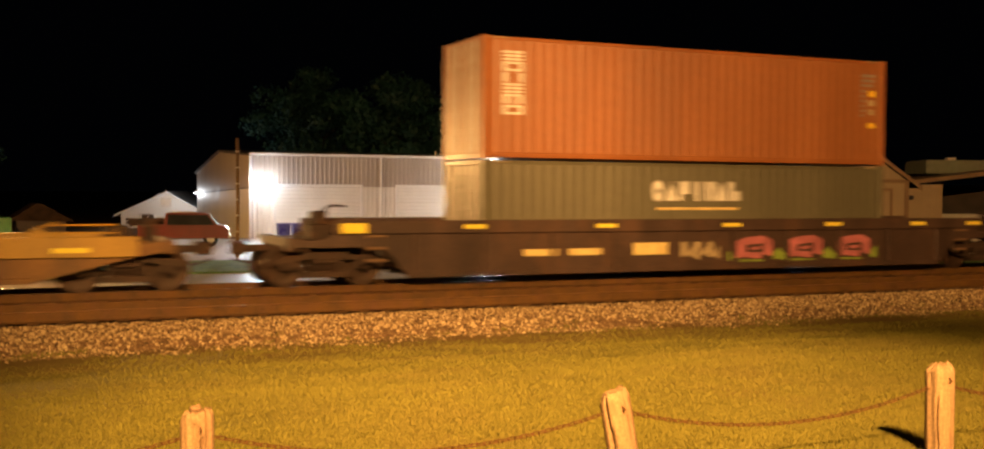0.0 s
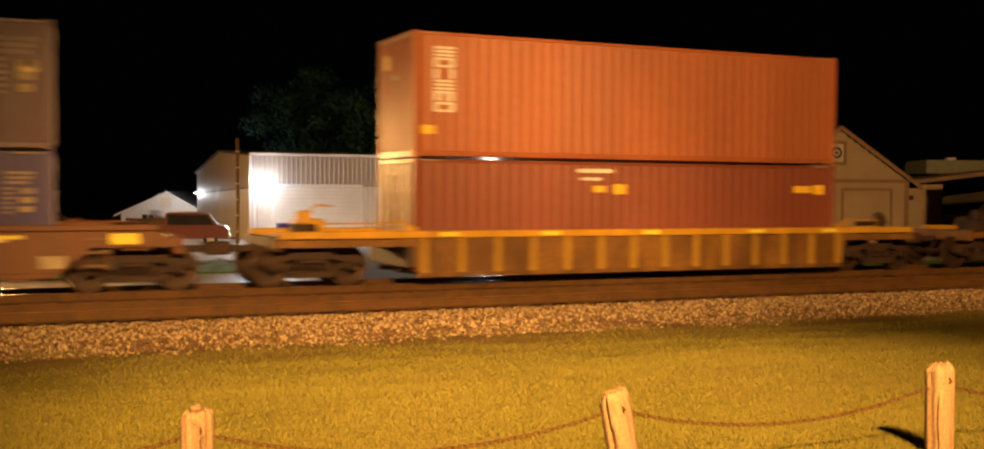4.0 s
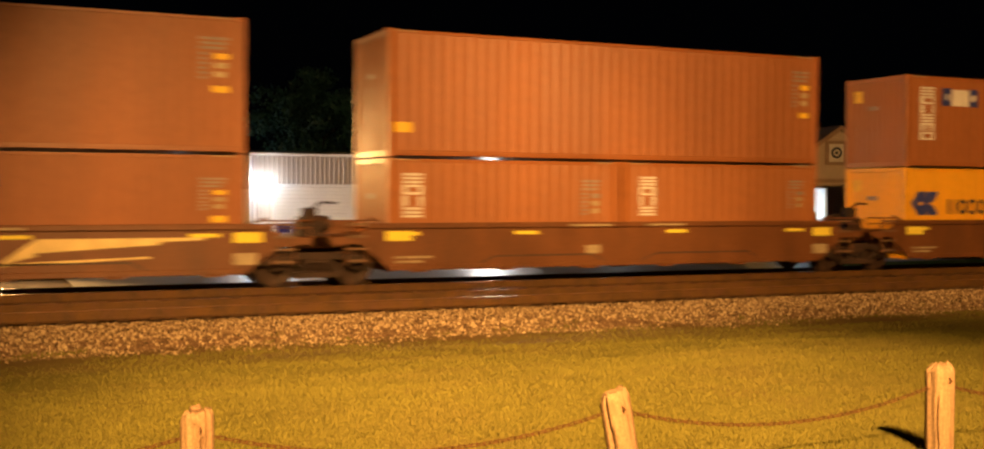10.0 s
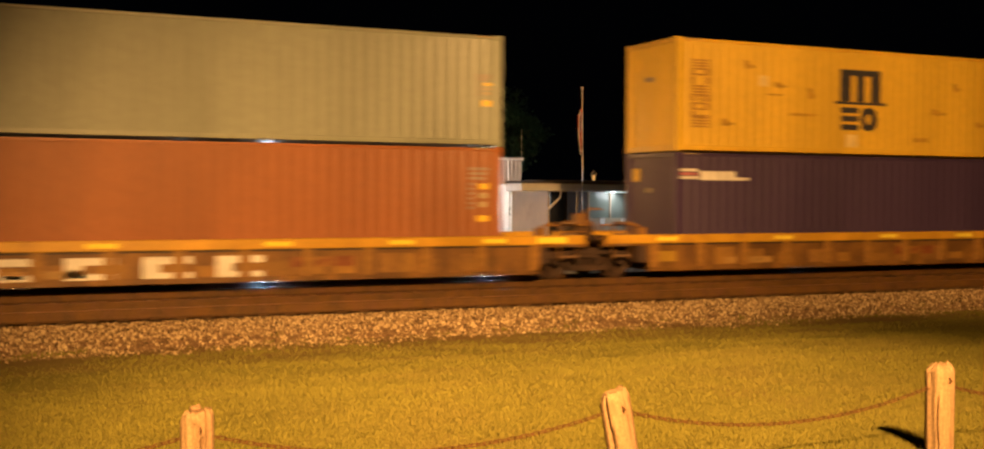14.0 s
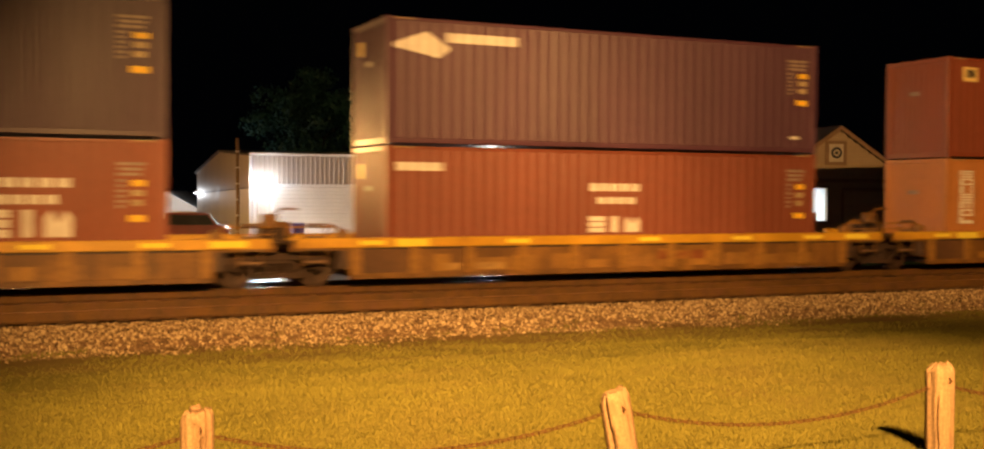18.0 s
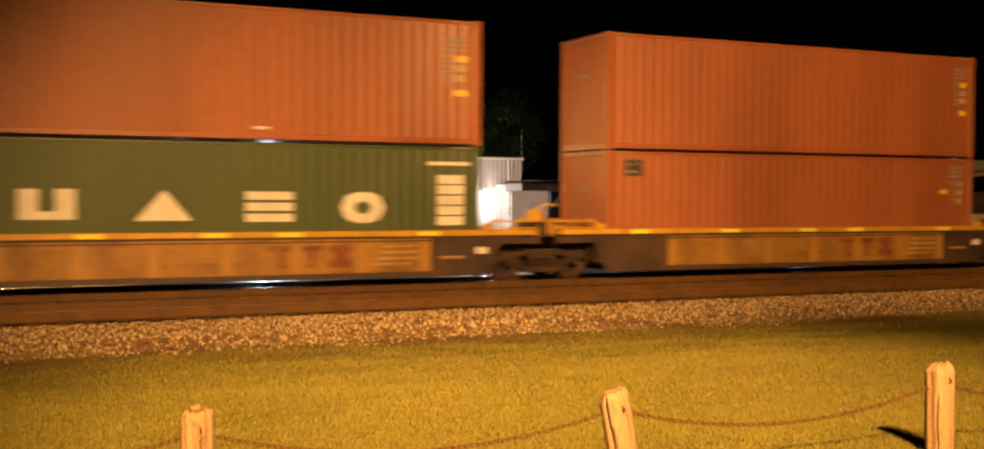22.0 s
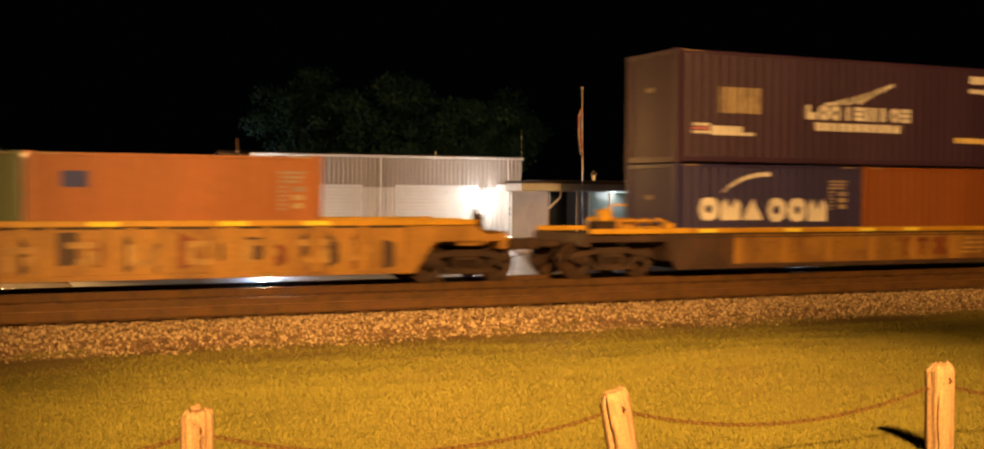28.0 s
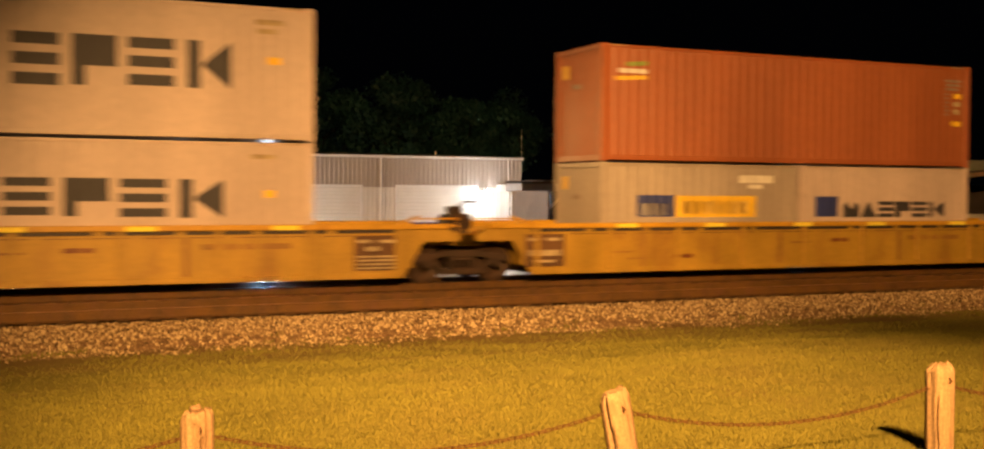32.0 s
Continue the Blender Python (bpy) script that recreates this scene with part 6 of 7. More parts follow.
    G = dict(well=(-2.2, 14.3), trucks=(-3.8, 15.7), top=1.50, chord=0.13, side="w_tan", rim="w_chord", deck=1.15, ribs=16, rib_w=0.16, rib_m="w_tan", low=0.30, reflect=(1.6, 4.4, 7.6, 10.2, 12.0), rz=0.01, rw=0.6, cut=0.5, slots=tuple((-2.0 + 2.05 * k, -0.2 + 2.05 * k) for k in range(8)), slot_h=0.05, shoulder=1.5)
    c = well_car(18, "free", "free", "rusty yellow well car with faded sprayed words", G)
    rnd = random.Random(21)
    for k in range(26):
        x = -2.0 + 0.62 * k + rnd.uniform(-0.1, 0.1)
        z = rnd.uniform(0.36, 0.7)
        side_marks(c, [(x, x + rnd.uniform(0.12, 0.42), z, rnd.uniform(0.95, 1.28), z + rnd.uniform(-0.05, 0.15), rnd.uniform(0.9, 1.28))], M["w_dark" if k % 3 else "rust_mark"], "rust_stain", lift=0.0025)
    for k in range(13):
        x, w = -1.3 + 1.17 * k, rnd.uniform(0.5, 0.85)
        z, h = rnd.uniform(0.5, 0.62), rnd.uniform(0.42, 0.58)
        bars = ((x, x + w, z + h - 0.13, z + h), (x, x + w * 0.3, z, z + h - 0.13), (x + w * 0.3, x + w, z, z + 0.12), (x + w * 0.62, x + w, z + 0.12, z + h * 0.6))
        side_marks(c, [q for j, q in enumerate(bars) if (k + j) % 4], M["spray_fade"], "spray_stroke")
    H_ = dict(well=(-2.0, 14.2), trucks=(-3.62, 15.5), top=1.40, chord=0.12, side="w_yellow", rim="w_chord", deck=1.15, ribs=9, rib_w=0.12, low=0.2, reflect=(0.6, 3.2, 6.0, 8.5, 11.5), rz=0.0, rw=0.6, cut=0.5, slots=tuple((-1.95 + 1.62 * k, -0.52 + 1.62 * k) for k in range(10)), slot_h=0.085, shoulder=1.3, group="yellow articulated well cars")
    for k in range(2):
        d = dict(H_, trucks=(-3.62, 15.5 if k == 0 else 15.8))
        c = well_car(19 + k, "joint" if k == 0 else "free", "free" if k == 0 else "joint", "yellow well car unit with black data panels", d)
        x = -2.15 if k == 0 else 13.05
        side_marks(c, [(x, x + 1.05, 0.36, 1.14)], M["w_panel"], "data_panel")
        raised_marks(c, [(x + 0.08, x + 0.42, 0.98, 1.05), (x + 0.58, x + 0.95, 0.98, 1.05)] + ([(x + 0.1, x + 0.95, 0.62, 0.76), (x + 0.2, x + 0.8, 0.46, 0.52)] if k == 0 else [(x + 0.06, x + 0.98, 0.40 + 0.085 * j, 0.44 + 0.085 * j) for j in range(4)] + [(x + 0.25, x + 0.6, 0.80, 0.90)]), M["pale_mark"], "data_bar")
        side_marks(c, [(-1.0 + 1.9 * j, 0.7 + 1.9 * j, 1.13, 1.145) for j in range(8)], M["w_panel"], "seam")
        side_marks(c, [(x, x + 0.12, 0.32, 1.12) for x in (1.05, 5.25, 9.35)], M["w_stain"], "weld_strip")
        side_marks(c, [(9.75, 10.5, 0.88, 1.0), (10.6, 10.85, 0.88, 1.0), (10.95, 11.65, 0.88, 1.0)], M["w_stain"], "number_bar")
        side_marks(c, [(5.7, 6.3, 0.83, 0.88), (0.1, 0.8, 0.66, 0.70), (13.0 if k == 0 else 1.2, 13.5 if k == 0 else 1.8, 0.86, 0.98), (0.6, 1.3, 0.5, 0.53)], M["w_stain"], "number_bar")
        side_marks(c, [(7.0, 7.6, 0.85, 0.95), (2.0, 2.6, 0.5, 0.6)], M["rust_mark"], "stain")


build_cars()

# ---- the yard behind the train ----
def apron():
    ob = part("apron", cbox(2.6, 46, 33.5, 69.9, -1.0, -0.80, 0.002), M["concrete"], None)
    tagged(ob, "pale concrete yard in front of the metal shed", "pavement", kind="structure")
    for x0, x1, y0, y1, top in ((-8, 11.2, 40.6, 47.5, -0.74), (2.5, 30, 30.2, 33.4, -0.62), (30.5, 60, 30.5, 36, -0.62)):
        ob = part("verge", cbox(x0, x1, y0, y1, -0.95, top, 0.03), M["verge"], None)
        tagged(ob, "strip of mown grass beside the track bed", "grass", kind="structure")


def corrugated_wall(x0, x1, z0, z1, y, pitch):
    vs = []
    n = int((x1 - x0) / pitch)
    d = (x1 - x0) / n
    for i in range(n):
        a = x0 + d * i
        for u, q in ((0, 0), (0.55, 0), (0.65, -0.045), (0.9, -0.045)):
            vs += [(a + d * u, y + q, z0), (a + d * u, y + q, z1)]
    vs += [(x1, y, z0), (x1, y, z1)]
    m = len(vs) // 2
    return vs, [(2 * i, 2 * i + 2, 2 * i + 3, 2 * i + 1) for i in range(m - 1)]


def warehouse():
    w = thing("metal_shed", "tan and white metal shed with roll-up doors", "shed", at=(0, 70, 0))
    x0, x1, base, eave = 15.19, 33.72, -0.9, 4.42
    part("front_wall_lower", corrugated_wall(x0, x1, base, 2.42, 0.0, 0.3), M["wall_white"], w)
    part("front_wall_upper", corrugated_wall(x0, x1, 2.42, eave, -0.03, 0.3), M["wall_tan"], w)
    part("gutter", cbox(x0 - 0.05, x1 + 0.1, -0.25, 0.0, eave - 0.10, eave + 0.08, 0.03), M["trim_white"], w)
    part("corner_trim", cbox(x0 - 0.06, x0 + 0.12, -0.09, 0.02, base, eave - 0.1, 0.01), M["trim_white"], w)
    part("downpipe", tube([(23.65, -0.12, eave - 0.1), (23.65, -0.12, base)], 0.06, 8), M["trim_white"], w)
    part("downpipe", tube([(32.7, -0.12, eave - 0.1), (32.7, -0.12, base)], 0.05, 8), M["trim_white"], w)
    part("side_wall_upper", prism([(0, 2.35), (18.6, 1.95), (18.6, 3.55), (9.6, 4.92), (0, 4.42)], 0, x0, x0 + 0.2), M["wall_tan"], w)
    part("side_wall_lower", prism([(0, base), (18.6, base), (18.6, 1.9), (0, 2.3)], 0, x0, x0 + 0.2), M["wall_white"], w)
    part("side_trim", prism([(0, 2.3), (18.6, 1.9), (18.6, 1.95), (0, 2.35)], 0, x0 - 0.06, x0 + 0.2), M["roof_dark"], w)
    part("roof", prism([(-0.1, eave), (9.6, 4.95), (18.8, 3.55), (18.8, 3.42), (9.6, 4.80), (-0.1, eave - 0.12)], 0, x0 - 0.12, x1 + 0.12), M["roof_dark"], w)
    part("back_wall", cbox(x0, x1, 18.4, 18.6, base, 3.4, 0.02), M["wall_tan"], w)
    part("end_wall", cbox(x1 - 0.2, x1, 0.1, 18.4, base, 3.5, 0.02), M["wall_tan"], w)
    for a, b in ((16.8, 22.25), (24.8, 30.2)):
        n = 14
        h = (2.40 - base) / n
        for k in range(n):
            part("door_slat", cbox(a, b, -0.12, -0.06, base + k * h + 0.012, base + (k + 1) * h - 0.012, 0.016), M["door_white"], w)
        part("door_frame", solid(cbox(a - 0.16, a, -0.15, 0, base, 2.58, 0.01), cbox(b, b + 0.16, -0.15, 0, base, 2.58, 0.01), cbox(a, b, -0.15, 0, 2.41, 2.58, 0.01)), M["trim_white"], w)
    part("annex_wall", corrugated_wall(33.8, 36.4, base, 2.15, 0.02, 0.3), M["wall_white"], w)
    part("annex_roof", cbox(33.74, 36.6, -0.1, 6.0, 2.16, 2.28, 0.02), M["trim_white"], w)
    part("wall_emblem", solid(ring(0.24, 0.34, 33.05, -0.12, 0.84), ring(0.05, 0.11, 33.05, -0.12, 0.84)), M["black"], w)
    for k in range(4):
        part("fence_slat", cbox(31.9 + 0.2 * k, 31.98 + 0.2 * k, -1.4, -1.34, base, 2.0, 0.01), M["trim_white"], w)
    part("vent_pipe", tube([(28.6, 3, 4.4), (28.6, 3, 4.95)], 0.06, 8), M["pole"], w)
    part("aerial", tube([(34.7, 2, 3.2), (34.7, 2, 6.6)], 0.018, 6), M["pole"], w)
    f = part("flood_lamp", cbox(15.88, 16.02, -1.0, -0.05, 2.915, 2.97, 0.01), M["pole"], w)
    part("lamp_lens", cbox(15.72, 16.18, -1.0, -0.62, 2.50, 2.91, 0.06), M["lamp_glass"], f)
    f = part("flood_lamp", cbox(30.62, 30.78, -1.1, -0.05, 2.22, 2.30, 0.02), M["pole"], w)
    part("lamp_lens", cbox(30.5, 30.9, -1.3, -1.05, 1.85, 2.2, 0.05), M["lamp_glass"], f)
    # plain white box standing in for the bright lamp head right of flood b
    part("meter_box", cbox(31.85, 32.4, -0.6, -0.05, 2.2, 2.66, 0.03), M["door_white"], w)
    f = part("corner_lamp", cbox(15.05, 15.35, 18.5, 18.75, 2.0, 2.15, 0.02), M["pole"], w)
    part("lamp_lens", cbox(14.98, 15.12, 18.3, 18.5, 1.9, 2.0, 0.02), M["dim_lens"], f)


def ring(r0, r1, x, y, z, n=20):
    v, f = lathe([(r0, 0), (r1, 0), (r1, 0.03), (r0, 0.03), (r0, 0)], 1, n)
    return [(a + x, b + y, c + z) for a, b, c in v], f


def porch_building():
    w = thing("low_office", "low white building with a flat canopy", "building", at=Matrix.Translation((0, 46.8, 0.4664)) @ Matrix.Scale(0.78, 4))
    part("canopy", cbox(28.2, 42.9, -1.6, 0.6, 2.22, 2.66, 0.04), M["trim_white"], w)
    part("canopy_roof", prism([(-1.5, 2.665), (0.6, 2.665), (0.6, 2.80), (-1.5, 2.74)], 0, 28.2, 42.8), M["roof_dark"], w)
    part("main_roof", prism([(0.62, 2.5), (0.62, 2.80), (3.5, 2.92), (6, 2.72), (6, 2.5)], 0, 31.0, 43.8), M["roof_dark"], w)
    part("dark_doorway", cbox(31.0, 32.0, 0.3, 0.4, -1.76, 2.2, 0.01), M["dark_glass"], w)
    part("wall_pier", cbox(32.05, 33.4, 0.2, 0.45, -1.76, 2.2, 0.01), M["roof_dark"], w)
    wd = part("window_frame", solid(cbox(33.5, 36.7, 0.2, 0.4, -1.76, 0.6, 0.01), cbox(33.5, 33.62, 0.2, 0.4, 0.6, 2.2, 0.01), cbox(36.58, 36.7, 0.2, 0.4, 0.6, 2.2, 0.01), cbox(35.0, 35.12, 0.2, 0.4, 0.6, 2.2, 0.01)), M["siding"], w)
    for a in (33.63, 35.13):
        part("pane", cbox(a, a + 1.42, 0.3, 0.33, 0.62, 2.18, 0.004), M["office_pane"], wd)
    for a in (34.3, 35.8):
        part("notice", cbox(a, a + 0.35, 0.16, 0.195, 0.15, 0.6, 0.004), M["door_white"], w)
    part("wall_pier", cbox(36.75, 37.9, 0.2, 0.45, -1.76, 2.2, 0.01), M["roof_dark"], w)
    part("tan_panel", cbox(38.0, 40.1, 0.1, 0.3, -1.76, 2.2, 0.01), M["siding"], w)
    part("dark_bay", cbox(40.15, 43.5, 1.2, 1.3, -1.76, 2.2, 0.01), M["roof_dark"], w)
    part("back_wall", cbox(31, 45.8, 5.5, 5.7, -1.76, 2.5, 0.02), M["siding"], w)
    part("end_wall", cbox(31.0, 31.2, 0.62, 5.45, -1.76, 2.48, 0.02), M["siding"], w)
    for x in (32.0, 36.7, 37.95, 43.6):
        part("post", cbox(x - 0.08, x + 0.08, -1.3, -1.14, -1.76, 2.22, 0.02), M["trim_white"], w)
    for a, b in ((30.0, 30.75), (42.0, 43.0)):
        part("brace", tube([(a, -1.4, 1.2), (b, -1.4, 1.85), (b + 0.05, -1.4, 2.25)], 0.07, 8), M["trim_white"], w)
    part("canopy_lamp", cbox(34.3, 35.9, -0.62, -0.42, 2.16, 2.215, 0.01), M["dim_tube"], w)
    part("roof_vent", solid(tube([(36.0, 4, 2.9), (36.0, 4, 3.3)], 0.12, 8), tube([(35.8, 4, 3.3), (36.0, 4, 3.55), (36.2, 4, 3.3)], 0.03, 6)), M["pole"], w)


def gable_house():
    m = Matrix.Translation((37.9, 43.4, 0)) @ Matrix.Rotation(radians(-13.7), 4, "Z")
    w = thing("gable_house", "tan sided garage house with a dark shingle roof", "house", at=m)
    hw, eave, apex, base, deep = 3.78, 2.80, 5.38, -0.9, 19
    o0, o1, oz0, oz1 = -3.02, -0.52, 0.85, 2.42
    part("gable_wall", solid(prism([(-hw, eave - 0.02), (hw, eave - 0.02), (0, apex - 0.12)], 1, 0, 0.2), cbox(-hw, o0, 0, 0.2, base, eave - 0.02, 0.005), cbox(o0, o1, 0, 0.2, oz1, eave - 0.02, 0.005), cbox(o0, o1, 0, 0.2, base, oz0, 0.005), cbox(o1, hw, 0, 0.2, base, eave - 0.02, 0.005)), M["siding"], w)
    n = 9
    for k in range(n):
        z0 = 2.9 + k * 0.25
        half = hw * (1 - (z0 - eave + 0.1) / (apex - eave)) - 0.1
        if half > 0.2:
            part("siding_board", cbox(-half, half, -0.03, -0.004, z0, z0 + 0.235, 0.01), M["siding"], w)
    part("band_board", cbox(-hw - 0.02, hw + 0.02, -0.06, -0.002, eave - 0.10, eave + 0.08, 0.01), M["siding_trim"], w)
    for x in (-hw, hw - 0.2):
        part("corner_board", cbox(x - 0.03, x + 0.2, -0.05, -0.002, base, eave - 0.1, 0.01), M["siding_trim"], w)
    for k in range(5):
        part("corner_stone", cbox(-hw - 0.05, -hw + 0.28, -0.09, -0.055, base + 0.3 + k * 0.62, base + 0.7 + k * 0.62, 0.02), M["siding_trim"], w)
    for s in (-1, 1):
        part("side_wall", cbox(min(s * hw, s * (hw - 0.2)), max(s * hw, s * (hw - 0.2)), 0.2, deep, base, eave, 0.005), M["siding"], w)
        part("roof_slope", prism([(0, apex + 0.08), (s * (hw + 0.5), eave - 0.22), (s * (hw + 0.5), eave - 0.34), (0, apex - 0.06)], 1, -0.35, deep + 0.3), M["shingle"], w)
        part("barge_board", prism([(0, apex + 0.06), (s * (hw + 0.5), eave - 0.24), (s * (hw + 0.5), eave - 0.46), (0, apex - 0.16)], 1, -0.40, -0.352), M["siding_trim"], w)
    part("back_wall", cbox(-hw + 0.2, hw - 0.2, deep - 0.2, deep, base, eave, 0.005), M["siding"], w)
    sg = part("sign_frame", cbox(-0.70, 0.44, -0.10, -0.035, 3.54, 4.72, 0.02), M["siding_trim"], w)
    part("sign_panel", cbox(-0.50, 0.24, -0.12, -0.102, 3.71, 4.56, 0.005), M["sign"], sg)
    part("sign_ring", solid(ring(0.17, 0.28, -0.13, -0.155, 4.14), ring(0.02, 0.09, -0.13, -0.155, 4.14)), M["black"], sg)
    g = part("garage_door", solid(*[cbox(0.33, 2.78, -0.04, -0.002, base + 0.01 + 0.64 * k, base + 0.63 + 0.64 * k, 0.02) for k in range(5)]), M["siding"], w)
    part("door_frame", solid(cbox(0.2, 0.33, -0.07, -0.002, base, 2.45, 0.01), cbox(2.78, 2.91, -0.07, -0.002, base, 2.45, 0.01), cbox(0.33, 2.78, -0.07, -0.002, 2.31, 2.45, 0.01)), M["siding_trim"], w)
    part("opening_frame", solid(cbox(o0 - 0.1, o0, -0.06, -0.003, oz0 - 0.1, oz1 + 0.1, 0.01), cbox(o1, o1 + 0.1, -0.06, -0.003, oz0 - 0.1, oz1 + 0.1, 0.01), cbox(o0, o1, -0.06, -0.003, oz1, oz1 + 0.1, 0.01), cbox(o0, o1, -0.06, -0.003, oz0 - 0.1, oz0, 0.01)), M["siding_trim"], w)
    room = part("garage_room", solid(cbox(o0 - 0.5, o0 - 0.4, 0.21, 5.2, base, 2.7, 0.01), cbox(o1 + 0.6, o1 + 0.7, 0.21, 5.2, base, 2.7, 0.01), cbox(o0 - 0.5, o1 + 0.7, 5.2, 5.3, base, 2.7, 0.01), cbox(o0 - 0.5, o1 + 0.7, 0.21, 5.3, 2.62, 2.7, 0.01), cbox(o0 - 0.5, o1 + 0.7, 0.21, 5.3, base - 0.05, base + 0.02, 0.01)), M["lit_room"], w)
    part("wall_cabinet", cbox(o0 - 0.3, o0 + 0.45, 0.9, 1.4, base, 2.2, 0.02), M["w_chord"], w)
    part("wall_box", cbox(o0 + 0.2, o0 + 0.42, 0.84, 0.895, 1.5, 1.68, 0.02), M["black"], w)
    part("work_bench", solid(cbox(o0 + 0.6, o1 - 0.5, 2.2, 3.0, 0.86, 0.94, 0.02), *[cbox(x, x + 0.08, 2.25, 2.33, base, 0.86, 0.01) for x in (o0 + 0.65, o1 - 0.65)]), M["siding"], w)
    for k, (a, wd, h) in enumerate(((0.66, 0.3, 0.42), (0.98, 0.34, 0.5), (1.34, 0.2, 0.3), (1.6, 0.16, 0.5))):
        part("shelf_stock", cbox(o0 + a, o0 + a + wd, 2.3, 2.7, 0.945, 0.945 + h, 0.03), M["black" if k == 3 else "unit_grey"], w)
    part("tool_chest", cbox(o1 - 0.36, o1 - 0.04, 1.0, 1.6, base, 1.25, 0.03), M["rust_mark"], w)
    part("wall_light", cbox(hw + 0.05, hw + 0.25, -0.1, 0.1, 1.9, 2.1, 0.03), M["black"], w)


def white_shed():
    w = thing("white_shed", "small white gabled outbuilding with one window", "shed", at=Matrix.Translation((13.1, 95.2, 0)) @ Matrix.Rotation(radians(-19), 4, "Z"))
    part("gable_wall", prism([(-2.8, -0.9), (3.2, -0.9), (3.2, 0.6), (0.85, 1.92), (-2.8, 0.25)], 1, 0, 0.2), M["wall_white"], w)
    part("roof", prism([(-3.3, 0.12), (0.85, 2.06), (3.6, 0.5), (3.6, 0.38), (0.85, 1.93), (-3.3, 0.0)], 1, -0.35, 9), M["trim_white"], w)
    part("gable_vent", cbox(0.35, 1.2, -0.06, -0.002, 0.8, 1.55, 0.02), M["pole"], w)
    wd = part("window_frame", cbox(-1.2, -0.1, -0.07, -0.002, -0.6, 0.25, 0.02), M["trim_white"], w)
    for a in (-1.12, -0.62):
        part("pane", cbox(a, a + 0.42, -0.085, -0.072, -0.52, 0.17, 0.004), M["dark_glass"], wd)


def far_roof():
    w = thing("far_house", "low dark house with a brown roof", "house", at=(3.6, 80.6, 0))
    part("roof", prism([(-1.8, 0.1), (-0.2, 1.2), (0.3, 1.15), (2.2, 0.0)], 1, 0, 8), M["shingle"], w)
    part("wall", cbox(-1.4, 1.7, 0.2, 7.8, -0.95, 0.12, 0.02), M["roof_dark"], w)


def right_building():
    w = thing("loading_shed", "tan walled open shed with a flat roof", "building", at=Matrix.Translation((46.6, 47.1, 0)) @ Matrix.Rotation(radians(-24), 4, "Z"))
    part("wall", cbox(-0.6, 1.45, 0, 0.25, -0.9, 2.7, 0.02), M["siding"], w)
    part("roof", prism([(-0.8, 2.66), (-0.8, 2.86), (14, 4.8), (14, 4.5)], 1, -0.6, 9), M["siding_trim"], w)
    part("back_wall", cbox(1.4, 14, 7, 7.2, -0.9, 2.75, 0.02), M["roof_dark"], w)
    part("low_wall", cbox(1.45, 14, 0.2, 0.4, -0.9, 1.1, 0.02), M["concrete"], w)
    part("wall_lamp", cbox(-0.55, -0.3, -0.2, 0.0, 1.85, 2.1, 0.03), M["black"], w)
    u = part("roof_unit", cbox(1.55, 9, 2.6, 6, 3.35, 4.12, 0.04), M["unit_grey"], w)
    part("unit_cap", cbox(2.9, 3.4, 3, 3.4, 4.12, 4.28, 0.02), M["trim_white"], u)


def flagpole():
    w = thing("flagpole", "white flagpole with a limp flag, leaning a little", "flagpole", at=pose(24.68, 44.8, -0.9, 0, -0.75, 0))
    part("pole", tube([(0, 0, 0), (0, 0, 4), (0, 0, 7.65)], [0.042, 0.030, 0.018], 10), M["pole"], w)
    part("finial", lathe([(0.005, -0.07), (0.06, -0.03), (0.06, 0.03), (0.005, 0.07)], 2, 10), M["pole"], w, at=(0, 0, 7.7))
    rnd = random.Random(3)
    for k in range(7):
        vs, fs = [], []
        for j in range(13):
            u = j / 12
            z = 6.75 - 1.75 * u - 0.05 * k
            x = -0.04 - 0.03 * k * (0.6 + 0.5 * math.sin(2.4 * u + 0.4)) * (1 - 0.5 * u)
            y = -0.06 + 0.06 * math.sin(k * 1.7 + u * 3)
            vs += [(x, y, z), (x - 0.05, y + 0.05 * math.cos(k * 1.3 + 2 * u), z + 0.03)]
        fs = [(2 * j, 2 * j + 1, 2 * j + 3, 2 * j + 2) for j in range(12)]
        part("flag_fold", mesh("flag_fold", vs, fs, True), M[("flag_red", "flag_white", "flag_red", "flag_blue", "flag_white", "flag_red", "flag_white")[k]], w)


